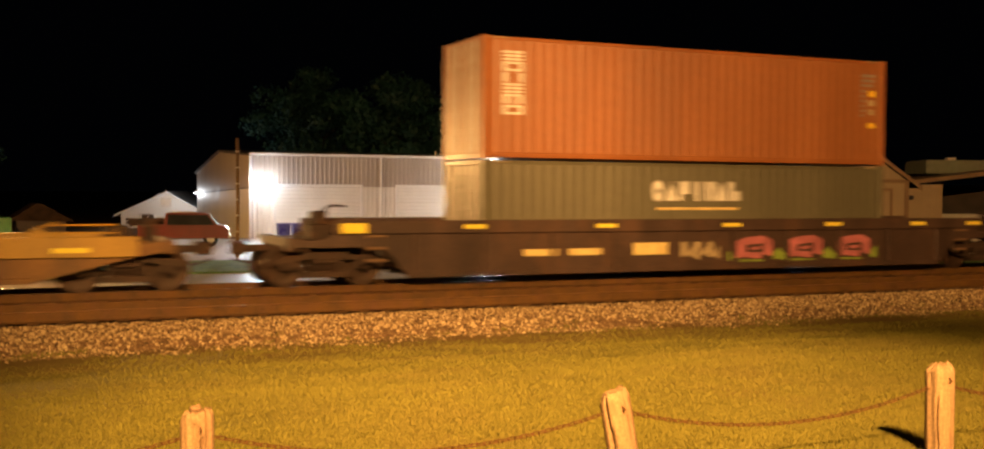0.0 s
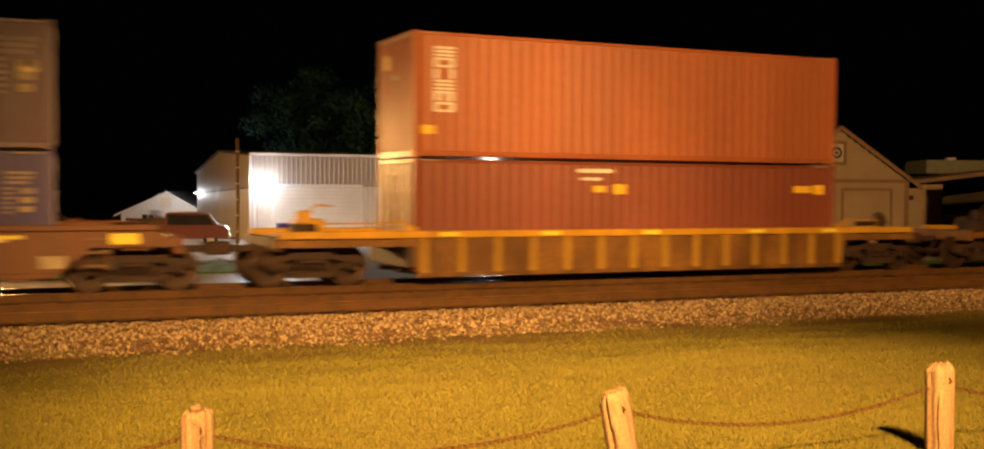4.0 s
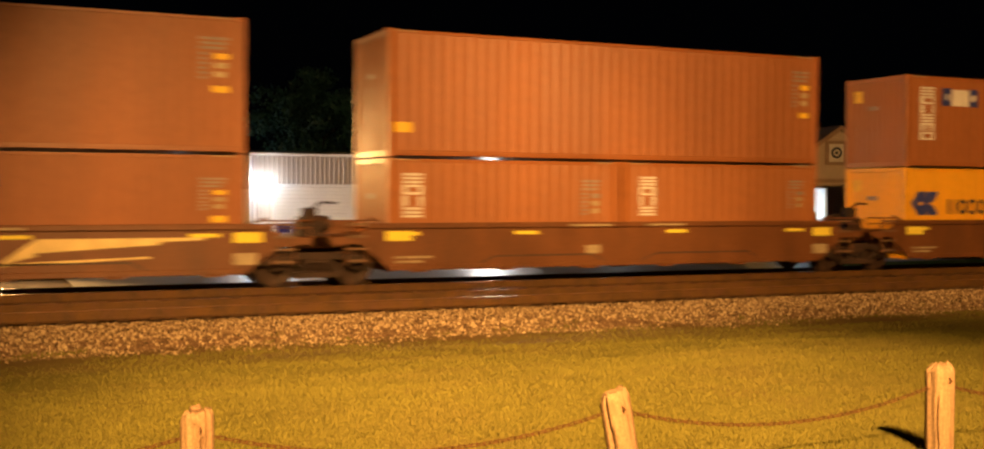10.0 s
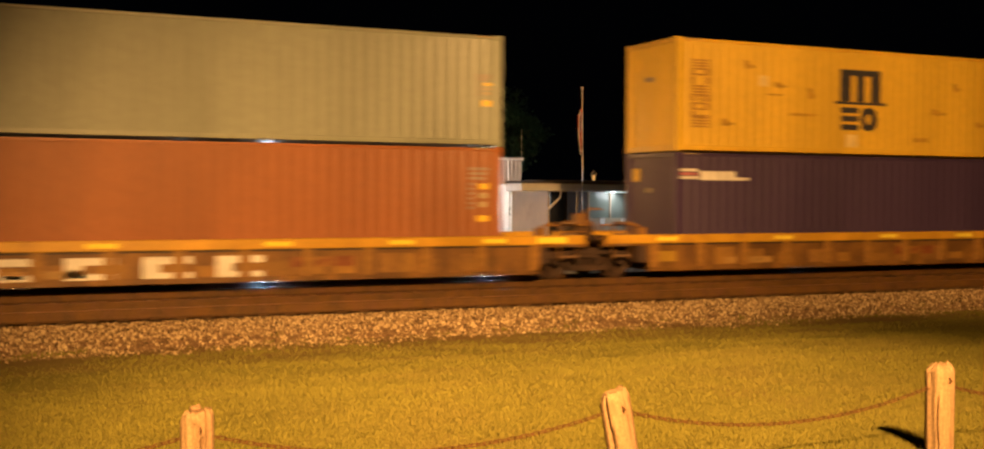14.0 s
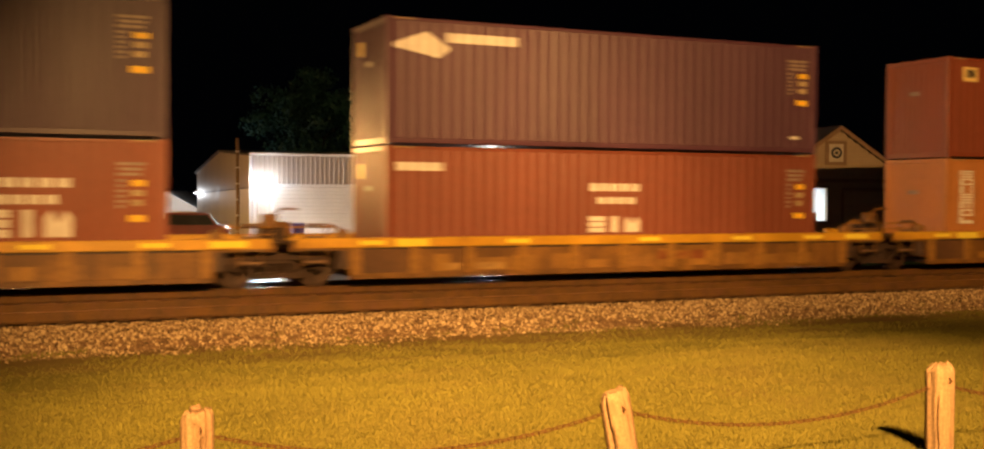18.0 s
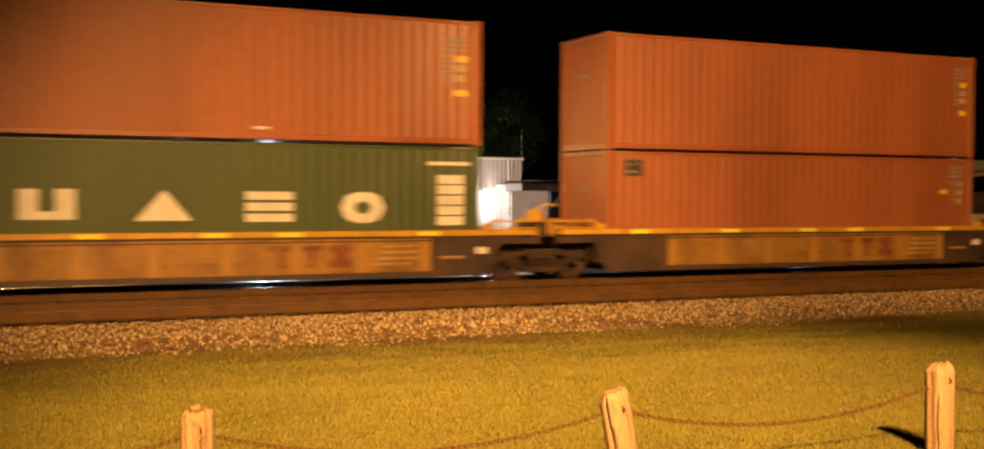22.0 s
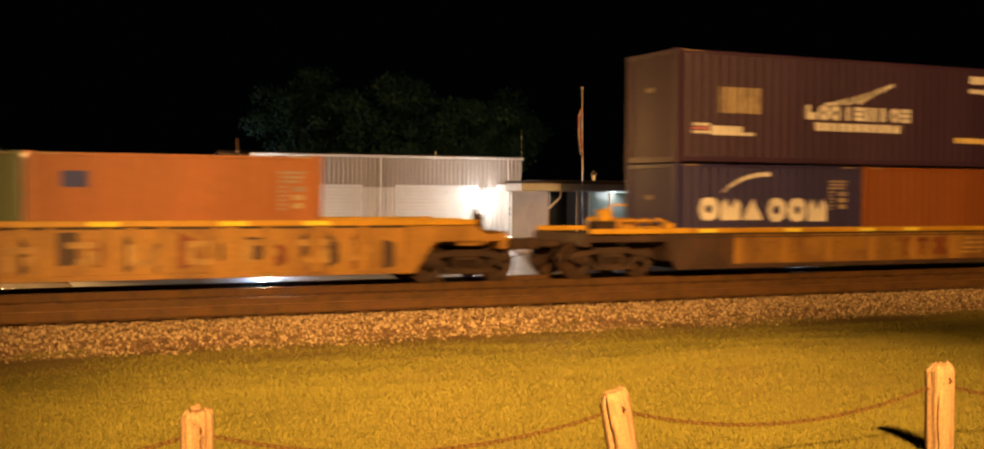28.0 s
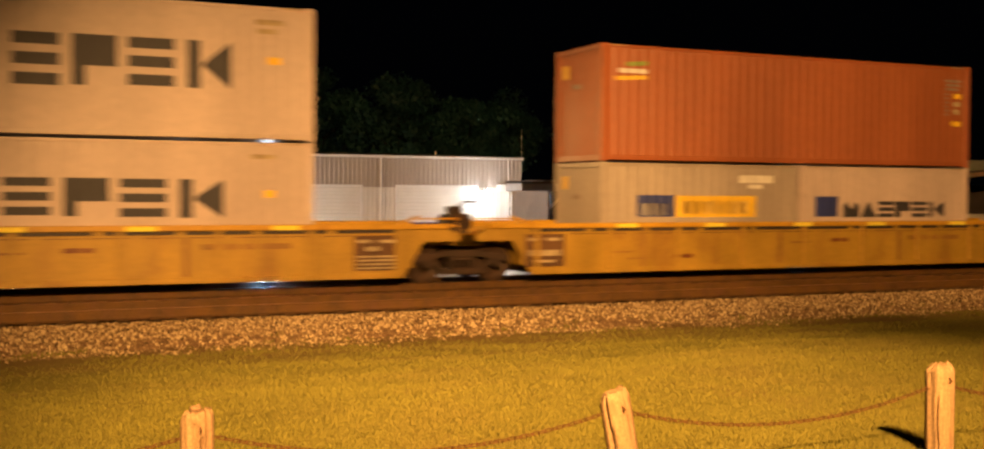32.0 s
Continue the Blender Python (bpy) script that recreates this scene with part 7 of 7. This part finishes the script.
def yard_clutter():
    w = thing("marker_pole", "tall thin weathered pole in the yard", "pole", at=(10.35, 50.2, -0.85))
    part("shaft", tube([(0, 0, 0), (0.02, 0, 2.5), (0, 0, 5.27)], [0.085, 0.08, 0.07], 10), M["post_wood"], w)
    for k in range(6):
        part("band", lathe([(0.088, -0.03), (0.092, 0), (0.088, 0.03)], 2, 10), M["trim_white"], w, at=(0, 0, 1.2 + 0.7 * k))
    # pickup truck
    t = thing("pickup_truck", "dark red pickup truck parked in the yard", "truck", at=pose(9.75, 61.2, -0.8, 0, 0, -12))
    body = [(-2.2, 0.45), (2.35, 0.45), (2.38, 0.9), (2.2, 1.08), (1.75, 1.16), (1.35, 1.70), (1.1, 1.76), (-0.65, 1.78), (-0.8, 1.74), (-0.9, 1.15), (-2.2, 1.12)]
    part("body", prism(body, 1, -0.85, 0.85), M["truck_red"], t)
    part("windscreen", prism([(1.78, 1.17), (1.40, 1.68), (1.36, 1.68), (1.72, 1.16)], 1, -0.74, 0.74), M["dark_glass"], t)
    for y0, y1 in ((-0.87, -0.852), (0.852, 0.87)):
        part("side_window", prism([(-0.72, 1.14), (1.62, 1.14), (1.28, 1.66), (-0.68, 1.69)], 1, y0, y1), M["dark_glass"], t)
    part("roof_bar", cbox(-0.5, 0.7, -0.6, 0.6, 1.785, 1.83, 0.01), M["trim_white"], t)
    part("bumper", cbox(2.33, 2.46, -0.8, 0.8, 0.45, 0.65, 0.03), M["pole"], t)
    part("tail_light", cbox(2.352, 2.37, -0.82, -0.66, 0.72, 0.92, 0.01), M["red_mark"], t)
    for x in (-1.4, 1.45):
        for y in (-0.84, 0.64):
            wh = part("wheel", lathe([(0.2, 0), (0.36, 0.0), (0.38, 0.05), (0.38, 0.15), (0.36, 0.2), (0.2, 0.2)], 1, 18), M["tyre"], t, at=(x, y, 0.38))
            part("hub", lathe([(0.005, 0.02), (0.2, 0.03), (0.2, 0.17), (0.005, 0.18)], 1, 12), M["pole"], wh)
    g = thing("load_pile", "heap of dark timber on the truck bed", "timber", at=pose(8.0, 61.6, 0.3, 0, 0, -12))
    rnd = random.Random(9)
    for k in range(9):
        part("beam", cbox(-0.9, 0.9, -0.06, 0.06, 0, 0.12, 0.01), M["steel_dark"], g, at=pose(rnd.uniform(-0.2, 0.3), rnd.uniform(-0.5, 0.5), 0.12 * (k // 3), 0, rnd.uniform(-4, 4), rnd.uniform(-12, 12)))
    # blue bins by the doors
    for x in (16.3, 17.15, 23.55, 24.25, 25.2, 25.95):
        b = thing("blue_bin", "blue plastic bin with a lid beside the shed doors", "bin", "bins by the shed", at=(x, 66, -0.8))
        part("tub", prism([(-0.3, 0.05), (0.3, 0.05), (0.34, 0.98), (-0.34, 0.98)], 1, -0.32, 0.32), M["blue_van"], b)
        part("lid", cbox(-0.36, 0.36, -0.36, 0.36, 0.985, 1.05, 0.02), M["blue_van"], b)
    s = thing("storage_container", "green slatted steel container lit by the yard lamp", "container", at=(0.5, 76.0, -0.85))
    part("body", cbox(-1.6, 1.27, -0.5, 1.8, 0.1, 1.26, 0.03), M["fence_green"], s)
    for k in range(11):
        part("rib", cbox(-1.5 + 0.27 * k, -1.38 + 0.27 * k, -0.58, -0.502, 0.12, 1.24, 0.01), M["fence_green"], s)
    # yard lamp outside the view, added shed-side post, street lamp with two added heads
    for name, x, y, z, z0, lens in (("yard_lamp", 0.45, 50, 3.9, -0.85, "sodium_glass"), ("yard_lamp", -1.5, 61.0, 5.15, -0.85, "sodium_glass"), ("street_lamp", -1.3, -10.2, 12.15, 0.4, "sodium_glass")):
        lp = thing(name, "unseen grey steel lamp post with a glowing orange head", "lamp post", at=(x, y, 0))
        part("post", tube([(-0.6, -0.5, z0), (-0.6, -0.5, z + 0.1), (-0.35, -0.3, z + 0.25), (0, 0, z + 0.2)], 0.07, 8), M["pole"], lp)
        part("head", cbox(-0.28, 0.28, -0.16, 0.16, z + 0.06, z + 0.2, 0.04), M["pole"], lp)
        part("lens", cbox(-0.2, 0.2, -0.11, 0.11, z + 0.02, z + 0.055, 0.01), M[lens], lp)
        if name == "street_lamp":
            # arm and two more heads, made up to carry the added lights
            part("arm", tube([(-0.6, -0.5, z + 0.1), (1.2, -0.3, z + 0.3), (2.0, 0, z + 0.2)], 0.05, 8), M["pole"], lp)
            part("head", cbox(1.72, 2.28, -0.16, 0.16, z + 0.06, z + 0.2, 0.04), M["pole"], lp)
            part("lens", cbox(1.8, 2.2, -0.11, 0.11, z + 0.02, z + 0.055, 0.01), M[lens], lp)
            part("head", cbox(0.72, 1.28, -0.16, 0.16, z + 0.06, z + 0.2, 0.04), M["pole"], lp)
            part("lens", cbox(0.8, 1.2, -0.11, 0.11, z + 0.02, z + 0.055, 0.01), M[lens], lp)


def tree(x, y, h, spread, seed, label):
    """A tapered trunk with limbs and a crown of small leaf clumps."""
    t = thing("tree", label, "tree", "trees behind the shed", at=(x, y, -0.9))
    rnd = random.Random(seed)
    part("trunk", tube([(0, 0, 0), (0.1, 0.05, h * 0.25), (-0.1, 0.1, h * 0.5), (0.1, 0, h * 0.8)], [0.38, 0.3, 0.2, 0.06], 10), M["bark"], t)
    for k in range(7):
        a = 2 * math.pi * k / 7 + rnd.uniform(-0.3, 0.3)
        b = h * rnd.uniform(0.28, 0.55)
        r = spread * rnd.uniform(0.5, 0.8)
        part("limb", tube([(0, 0, b), (r * 0.4 * math.cos(a), r * 0.4 * math.sin(a), b + h * 0.1), (r * math.cos(a), r * math.sin(a), b + h * 0.22)], [0.16, 0.1, 0.03], 7), M["bark"], t)
    rs = np.random.RandomState(seed)
    lobes = []
    for k in range(60):
        d = rs.normal(size=3)
        d /= np.linalg.norm(d)
        c = np.array([d[0] * spread, d[1] * spread, h * 0.62 + d[2] * h * 0.34]) * np.array([1, 1, 1]) * 1.0
        c[:2] *= rs.uniform(0.25, 0.95)
        c[2] = h * 0.62 + (c[2] - h * 0.62) * rs.uniform(0.4, 1)
        lobes.append((c, rs.uniform(0.7, 1.5)))
    n = 260
    vs = np.zeros((len(lobes) * n * 4, 3))
    i = 0
    for c, r in lobes:
        d = rs.normal(size=(n, 3))
        d /= np.linalg.norm(d, axis=1)[:, None]
        p = c + d * r * rs.uniform(0.55, 1.05, (n, 1)) * np.array([1.25, 1.25, 0.8])
        u = rs.normal(size=(n, 3))
        u /= np.linalg.norm(u, axis=1)[:, None]
        w = np.cross(u, d)
        w /= np.linalg.norm(w, axis=1)[:, None] + 1e-9
        s = rs.uniform(0.12, 0.24, (n, 1))
        q = np.stack([p - u * s, p - w * s * 0.6, p + u * s, p + w * s * 0.6], 1).reshape(-1, 3)
        vs[i:i + n * 4] = q
        i += n * 4
    me = bpy.data.meshes.new("crown")
    me.from_pydata(vs.tolist(), [], np.arange(len(vs)).reshape(-1, 4).tolist())
    part("crown", me, M["leaf"], t, kind="stuff")


def log_post(x, y, h, cuts, slope, crown):
    """A split log: lengthwise cracks given as (side, width, depth, from, to), a worn uneven top."""
    front = math.atan2(-y, -x)
    n = 64
    rings = [-0.15] + [k / 20 for k in range(19)] + [0.925, 0.95, 0.97, 0.985, 0.995, 1.0, 1.004]
    vs, fs = [], []
    for u in rings:
        for k in range(n):
            a = 2 * math.pi * k / n
            ca, sa = math.cos(a), math.sin(a)
            d = math.degrees((a - front + math.pi) % (2 * math.pi) - math.pi)
            q = max(0.0, (u - 0.9) / 0.104)
            r = 1 - crown * q ** 2.6
            r *= 1 + 0.13 * noise.noise((ca * 1.2 + x, sa * 1.2, u * 1.2)) + 0.05 * noise.noise((ca * 4, sa * 4 + x, u * 0.7)) + 0.022 * noise.noise((ca * 13, sa * 13 + x, u * 1.5))
            for side, width, deep, u0, u1 in cuts:
                fade = min(1, max(0, (u - u0) / 0.06)) * min(1, max(0, (u1 - u) / 0.05))
                r -= deep * fade * math.exp(-((d - side + 5 * noise.noise((u * 4, side, x))) / width) ** 2)
            right = -math.sin(math.radians(d)) * -1
            z = h * u
            if u > 0.8:
                z += (u - 0.8) / 0.2 * (slope * right - 0.012 * abs(right) + 0.03 * noise.noise((ca * 2.1, sa * 2.1, 3 * x)) + 0.014 * noise.noise((ca * 6, sa * 6, x)))
            vs.append((0.088 * r * ca, 0.088 * r * sa, z))
    for i in range(len(rings) - 1):
        for k in range(n):
            fs.append((i * n + k, i * n + (k + 1) % n, (i + 1) * n + (k + 1) % n, (i + 1) * n + k))
    fs.append(tuple(range((len(rings) - 1) * n, len(rings) * n)))
    return mesh("log", vs, fs)


def posts_and_chain():
    tops = []
    rows = ((1.03, 6.03, 0.5, 0.975, ((-14, 15, 0.16, 0.5, 0.94), (14, 5, 0.34, -0.2, 0.8), (44, 9, 0.2, 0.1, 1.2)), 0.012, 0.16),
            (3.485, 5.72, -12.0, 0.985, ((-38, 6, 0.34, -0.2, 1.2), (-22, 10, 0.1, -0.2, 0.7), (52, 6, 0.22, 0.3, 1.2)), 0.02, 0.22),
            (5.74, 5.56, -1.2, 1.022, ((-9, 4, 0.26, -0.2, 0.72), (-30, 12, 0.1, -0.2, 1.2), (-42, 5, 0.2, 0.78, 0.95)), 0.006, 0.5),
            (8.1, 5.4, 1.0, 1.0, ((0, 6, 0.2, 0.1, 0.8),), 0.0, 0.4),
            (-1.3, 6.3, 1.0, 1.0, ((0, 6, 0.2, 0.1, 0.8),), 0.0, 0.4))
    for x, y, lean, top, cuts, slope, crown in rows:
        p = thing("fence_post", "weathered split log post holding a rusty chain" if lean > -5 else "weathered split log post, leaning, holding a rusty chain", "post", "posts of the chain fence", at=pose(x, y, 0.36, 0, lean, 0))
        h = top - 0.36
        part("log", log_post(x, y, h, cuts, slope, crown), M["post_wood"], p)
        if x < 2 and x > 0:
            v, f = lathe([(0.004, -0.012), (0.026, -0.008), (0.03, 0.004), (0.02, 0.016), (0.004, 0.02)], 2, 12)
            part("knot", (v, f), M["post_wood"], p, at=(-0.012, 0.01, h + 0.003))
        part("staple", tube([(0.0, -0.085, h * 0.82), (0, -0.11, h * 0.84), (0, -0.085, h * 0.87)], 0.006, 6), M["chain"], p)
        tops.append((x + math.sin(radians(lean)) * h * 0.82, y, 0.36 + h * 0.80))
    tops.sort()
    link = fixed_normals(mesh("link", *chain_link()))
    for (xa, ya, za), (xb, yb, zb) in zip(tops, tops[1:]):
        c = thing("chain", "rusty steel chain hung between two log posts", "chain", "chains of the fence")
        span = math.hypot(xb - xa, yb - ya)
        n = int(span / 0.036)
        sag = 0.17
        pts = [(xa + (xb - xa) * u, ya + (yb - ya) * u, za + (zb - za) * u - sag * 4 * u * (1 - u)) for u in [k / n for k in range(n + 1)]]
        for k in range(n):
            a, b = Vector(pts[k]), Vector(pts[k + 1])
            d = (b - a).normalized()
            q = d.to_track_quat("X", "Z").to_matrix().to_4x4()
            part("link", link, M["chain"], c, at=Matrix.Translation((a + b) / 2) @ q @ Matrix.Rotation(radians(90 * (k % 2) + 20), 4, "X"))


def chain_link():
    vs, fs = [], []
    path = []
    for k in range(12):
        a = 2 * math.pi * k / 12
        path.append(Vector((0.012 * math.cos(a) + (0.013 if math.cos(a) > 0 else -0.013), 0.011 * math.sin(a), 0)))
    for k, p in enumerate(path):
        d = (path[(k + 1) % 12] - path[k - 1]).normalized()
        u = Vector((0, 0, 1))
        w = d.cross(u)
        for j in range(5):
            a = 2 * math.pi * j / 5
            vs.append(tuple(p * 0.92 + 0.0038 * (math.cos(a) * u + math.sin(a) * w)))
    for k in range(12):
        for j in range(5):
            a, b = k * 5 + j, k * 5 + (j + 1) % 5
            c, d = ((k + 1) % 12) * 5 + (j + 1) % 5, ((k + 1) % 12) * 5 + j
            fs.append((a, b, c, d))
    return vs, fs


def lawn_bump(x, y):
    return ground_z(y) + 0.05 * noise.noise((x * 0.35, y * 0.5, 3)) + 0.02 * noise.noise((x * 1.3, y * 1.3, 7))


def lawn_height(x, y):
    """Height of the ground sheet between its grid points."""
    i, j = math.floor(x), math.floor(2 * y) / 2
    u, v = x - i, (y - j) * 2
    return (1 - v) * ((1 - u) * lawn_bump(i, j) + u * lawn_bump(i + 1, j)) + v * ((1 - u) * lawn_bump(i, j + 0.5) + u * lawn_bump(i + 1, j + 0.5))


def lawn():
    """Mown blades over the part of the lawn in view, thinner with distance."""
    rs = np.random.RandomState(11)
    zs = [(5.0, 8.0, 120000), (8.0, 12.0, 110000), (12.0, 18.9, 95000)]
    px, py = [], []
    for y0, y1, n in zs:
        y = rs.uniform(y0, y1, n)
        x = rs.uniform(-0.04, 1.16, n) * y - 0.3
        px.append(x)
        py.append(y)
    x, y = np.concatenate(px), np.concatenate(py)
    patch = np.array([noise.noise((a * 0.7, b * 0.9, 5)) for a, b in zip(x[::1], y[::1])])
    keep = rs.uniform(size=len(x)) < np.clip(0.95 + 0.4 * patch, 0.7, 1) * np.clip((18.9 + 3.0 * patch - y) / 6.5, 0.03, 1) ** 1.3
    x, y, patch = x[keep], y[keep], patch[keep]
    z = np.array([lawn_height(a, b) for a, b in zip(x, y)])
    n = len(x)
    h = rs.uniform(0.012, 0.030, n) * np.clip(1 + 0.5 * patch, 0.6, 1.5)
    a = rs.uniform(0, 2 * np.pi, n)
    wd = rs.uniform(0.002, 0.0042, n) * (1 + y / 9)
    lean = rs.uniform(0.0, 0.03, n)
    b = rs.uniform(0, 2 * np.pi, n)
    vs = np.empty((n, 3, 3))
    vs[:, 0] = np.stack([x - wd * np.cos(a), y - wd * np.sin(a), z - 0.004], 1)
    vs[:, 1] = np.stack([x + wd * np.cos(a), y + wd * np.sin(a), z - 0.004], 1)
    vs[:, 2] = np.stack([x + lean * np.cos(b), y + lean * np.sin(b), z + h], 1)
    me = bpy.data.meshes.new("grass")
    me.from_pydata(vs.reshape(-1, 3).tolist(), [], np.arange(3 * n).reshape(-1, 3).tolist())
    ob = part("grass", me, M["grass"], None)
    tagged(ob, "short mown lawn grass, worn thin in patches", "grass", kind="stuff")


def weeds():
    """Low weed tufts growing at the edge of the stone."""
    rs = np.random.RandomState(31)
    vs = []
    for _ in range(60):
        cx, cy = rs.uniform(-1, 26), 18.35 + rs.normal() * 0.35
        z = -0.37 + 0.12 * max(0, cy - 18.3)
        for _ in range(26):
            a, r = rs.uniform(0, 6.28), abs(rs.normal()) * 0.12
            x, y = cx + 1.6 * r * np.cos(a), cy + r * np.sin(a)
            w, h = rs.uniform(0.005, 0.011), rs.uniform(0.03, 0.09)
            vs += [(x - w, y, z), (x + w, y, z), (x + rs.uniform(-0.05, 0.05), y + rs.uniform(-0.04, 0.02), z + h)]
    me = bpy.data.meshes.new("weeds")
    me.from_pydata(vs, [], [(i, i + 1, i + 2) for i in range(0, len(vs), 3)])
    tagged(part("weeds", me, M["grass"], None), "thin weeds at the edge of the track stone", "weeds", kind="stuff")


def stones():
    """Loose crushed stone on the near shoulder and between the tracks."""
    rs = np.random.RandomState(4)
    t = (1 + 5 ** 0.5) / 2
    ico = np.array([(-1, t, 0), (1, t, 0), (-1, -t, 0), (1, -t, 0), (0, -1, t), (0, 1, t), (0, -1, -t), (0, 1, -t), (t, 0, -1), (t, 0, 1), (-t, 0, -1), (-t, 0, 1)]) / 1.9
    tri = np.array([(0, 11, 5), (0, 5, 1), (0, 1, 7), (0, 7, 10), (0, 10, 11), (1, 5, 9), (5, 11, 4), (11, 10, 2), (10, 7, 6), (7, 1, 8), (3, 9, 4), (3, 4, 2), (3, 2, 6), (3, 6, 8), (3, 8, 9), (4, 9, 5), (2, 4, 11), (6, 2, 10), (8, 6, 7), (9, 8, 1)])

    def scatter(name, n, y0, y1, zf, size, m, label):
        x = rs.uniform(-1.5, 30, n)
        y = rs.uniform(y0, y1, n)
        edge = np.array([noise.noise((a * 0.5, 3, 8)) * 0.55 + noise.noise((a * 1.7, 9, 8)) * 0.25 for a in x])
        if name == "ballast_stones":
            on = y > 18.35 + edge + rs.uniform(size=n) ** 2 * 0.9
            x, y = x[on], y[on]
        if name == "stray_stones":
            on = rs.uniform(size=n) < np.clip((y - 16.0 - edge) / 2.4, 0, 1) ** 2
            x, y = x[on], y[on]
        n = len(x)
        z = np.array([zf(a, b) for a, b in zip(x, y)])
        s = rs.uniform(*size, n)
        jit = rs.uniform(0.6, 1.25, (n, 12, 1))
        sq = rs.uniform(0.6, 1.2, (n, 1, 3))
        p = ico[None] * jit * sq * s[:, None, None]
        a = rs.uniform(0, 6.28, n)
        c, d = np.cos(a)[:, None], np.sin(a)[:, None]
        q = p.copy()
        q[:, :, 0] = p[:, :, 0] * c - p[:, :, 1] * d
        q[:, :, 1] = p[:, :, 0] * d + p[:, :, 1] * c
        q += np.stack([x, y, z], 1)[:, None, :]
        f = (tri[None] + (np.arange(n) * 12)[:, None, None]).reshape(-1, 3)
        me = bpy.data.meshes.new(name)
        me.from_pydata(q.reshape(-1, 3).tolist(), [], f.tolist())
        ob = part(name, me, m, None)
        tagged(ob, label, "stones", kind="stuff")

    def shoulder(x, y):
        if y < 18.3:
            return lawn_height(x, y) + 0.005
        if y < 19.0:
            return -0.38 + 0.12 * (y - 18.3) / 0.7 + 0.01
        if y < 19.75:
            return -0.27 + 0.055 * (y - 19.0) / 0.75 + 0.012
        return -0.2 - 0.035 * max(0, (y - 20.6) / 0.4)
    scatter("ballast_stones", 38000, 17.9, 21.0, shoulder, (0.014, 0.038), M["stone_mix"], "pale crushed stone on the track shoulder")
    scatter("stray_stones", 15000, 15.8, 18.6, shoulder, (0.008, 0.026), M["stone_mix"], "stray stones in the thin grass by the track")
    scatter("brown_stones", 9000, 21.4, 24.7, lambda x, y: -0.255, (0.02, 0.045), M["stone_brown"], "rust-stained crushed stone between the tracks")


apron()
warehouse()
porch_building()
gable_house()
white_shed()
far_roof()
right_building()
flagpole()
yard_clutter()
tree(25.5, 92, 13.5, 5.2, 1, "broad dark tree behind the metal shed")
tree(32.0, 90, 14.5, 5.5, 2, "tall dark tree behind the metal shed")
tree(38.0, 89, 11.5, 4.5, 3, "rounded dark tree at the end of the shed")
tree(43.5, 96, 12.5, 4.6, 4, "dark tree beyond the end of the shed")
tree(-1.6, 92, 10.5, 2.4, 6, "small tree caught by the yard lamp")
posts_and_chain()
lawn()
weeds()
stones()


def motions():
    """The train rolls by; its wheels turn."""
    for ob, x0 in MOVERS:
        walk(ob, [(t, pose(x0 + run(t), TRACK_Y, 0)) for t in STEPS])
    first = WHEELS[0]
    rows, n = [], 580
    for k in range(n + 1):
        t = 32 * k / n
        rows.append((t, pose(0, 0, 0, 0, math.degrees(run(t) / 0.457) % 360, 0)))
    walk(first, rows)
    for w in WHEELS[1:]:
        w.rotation_mode = "QUATERNION"
        w.animation_data_create()
        w.animation_data.action = first.animation_data.action
        w.animation_data.action_slot = first.animation_data.action_slot


motions()
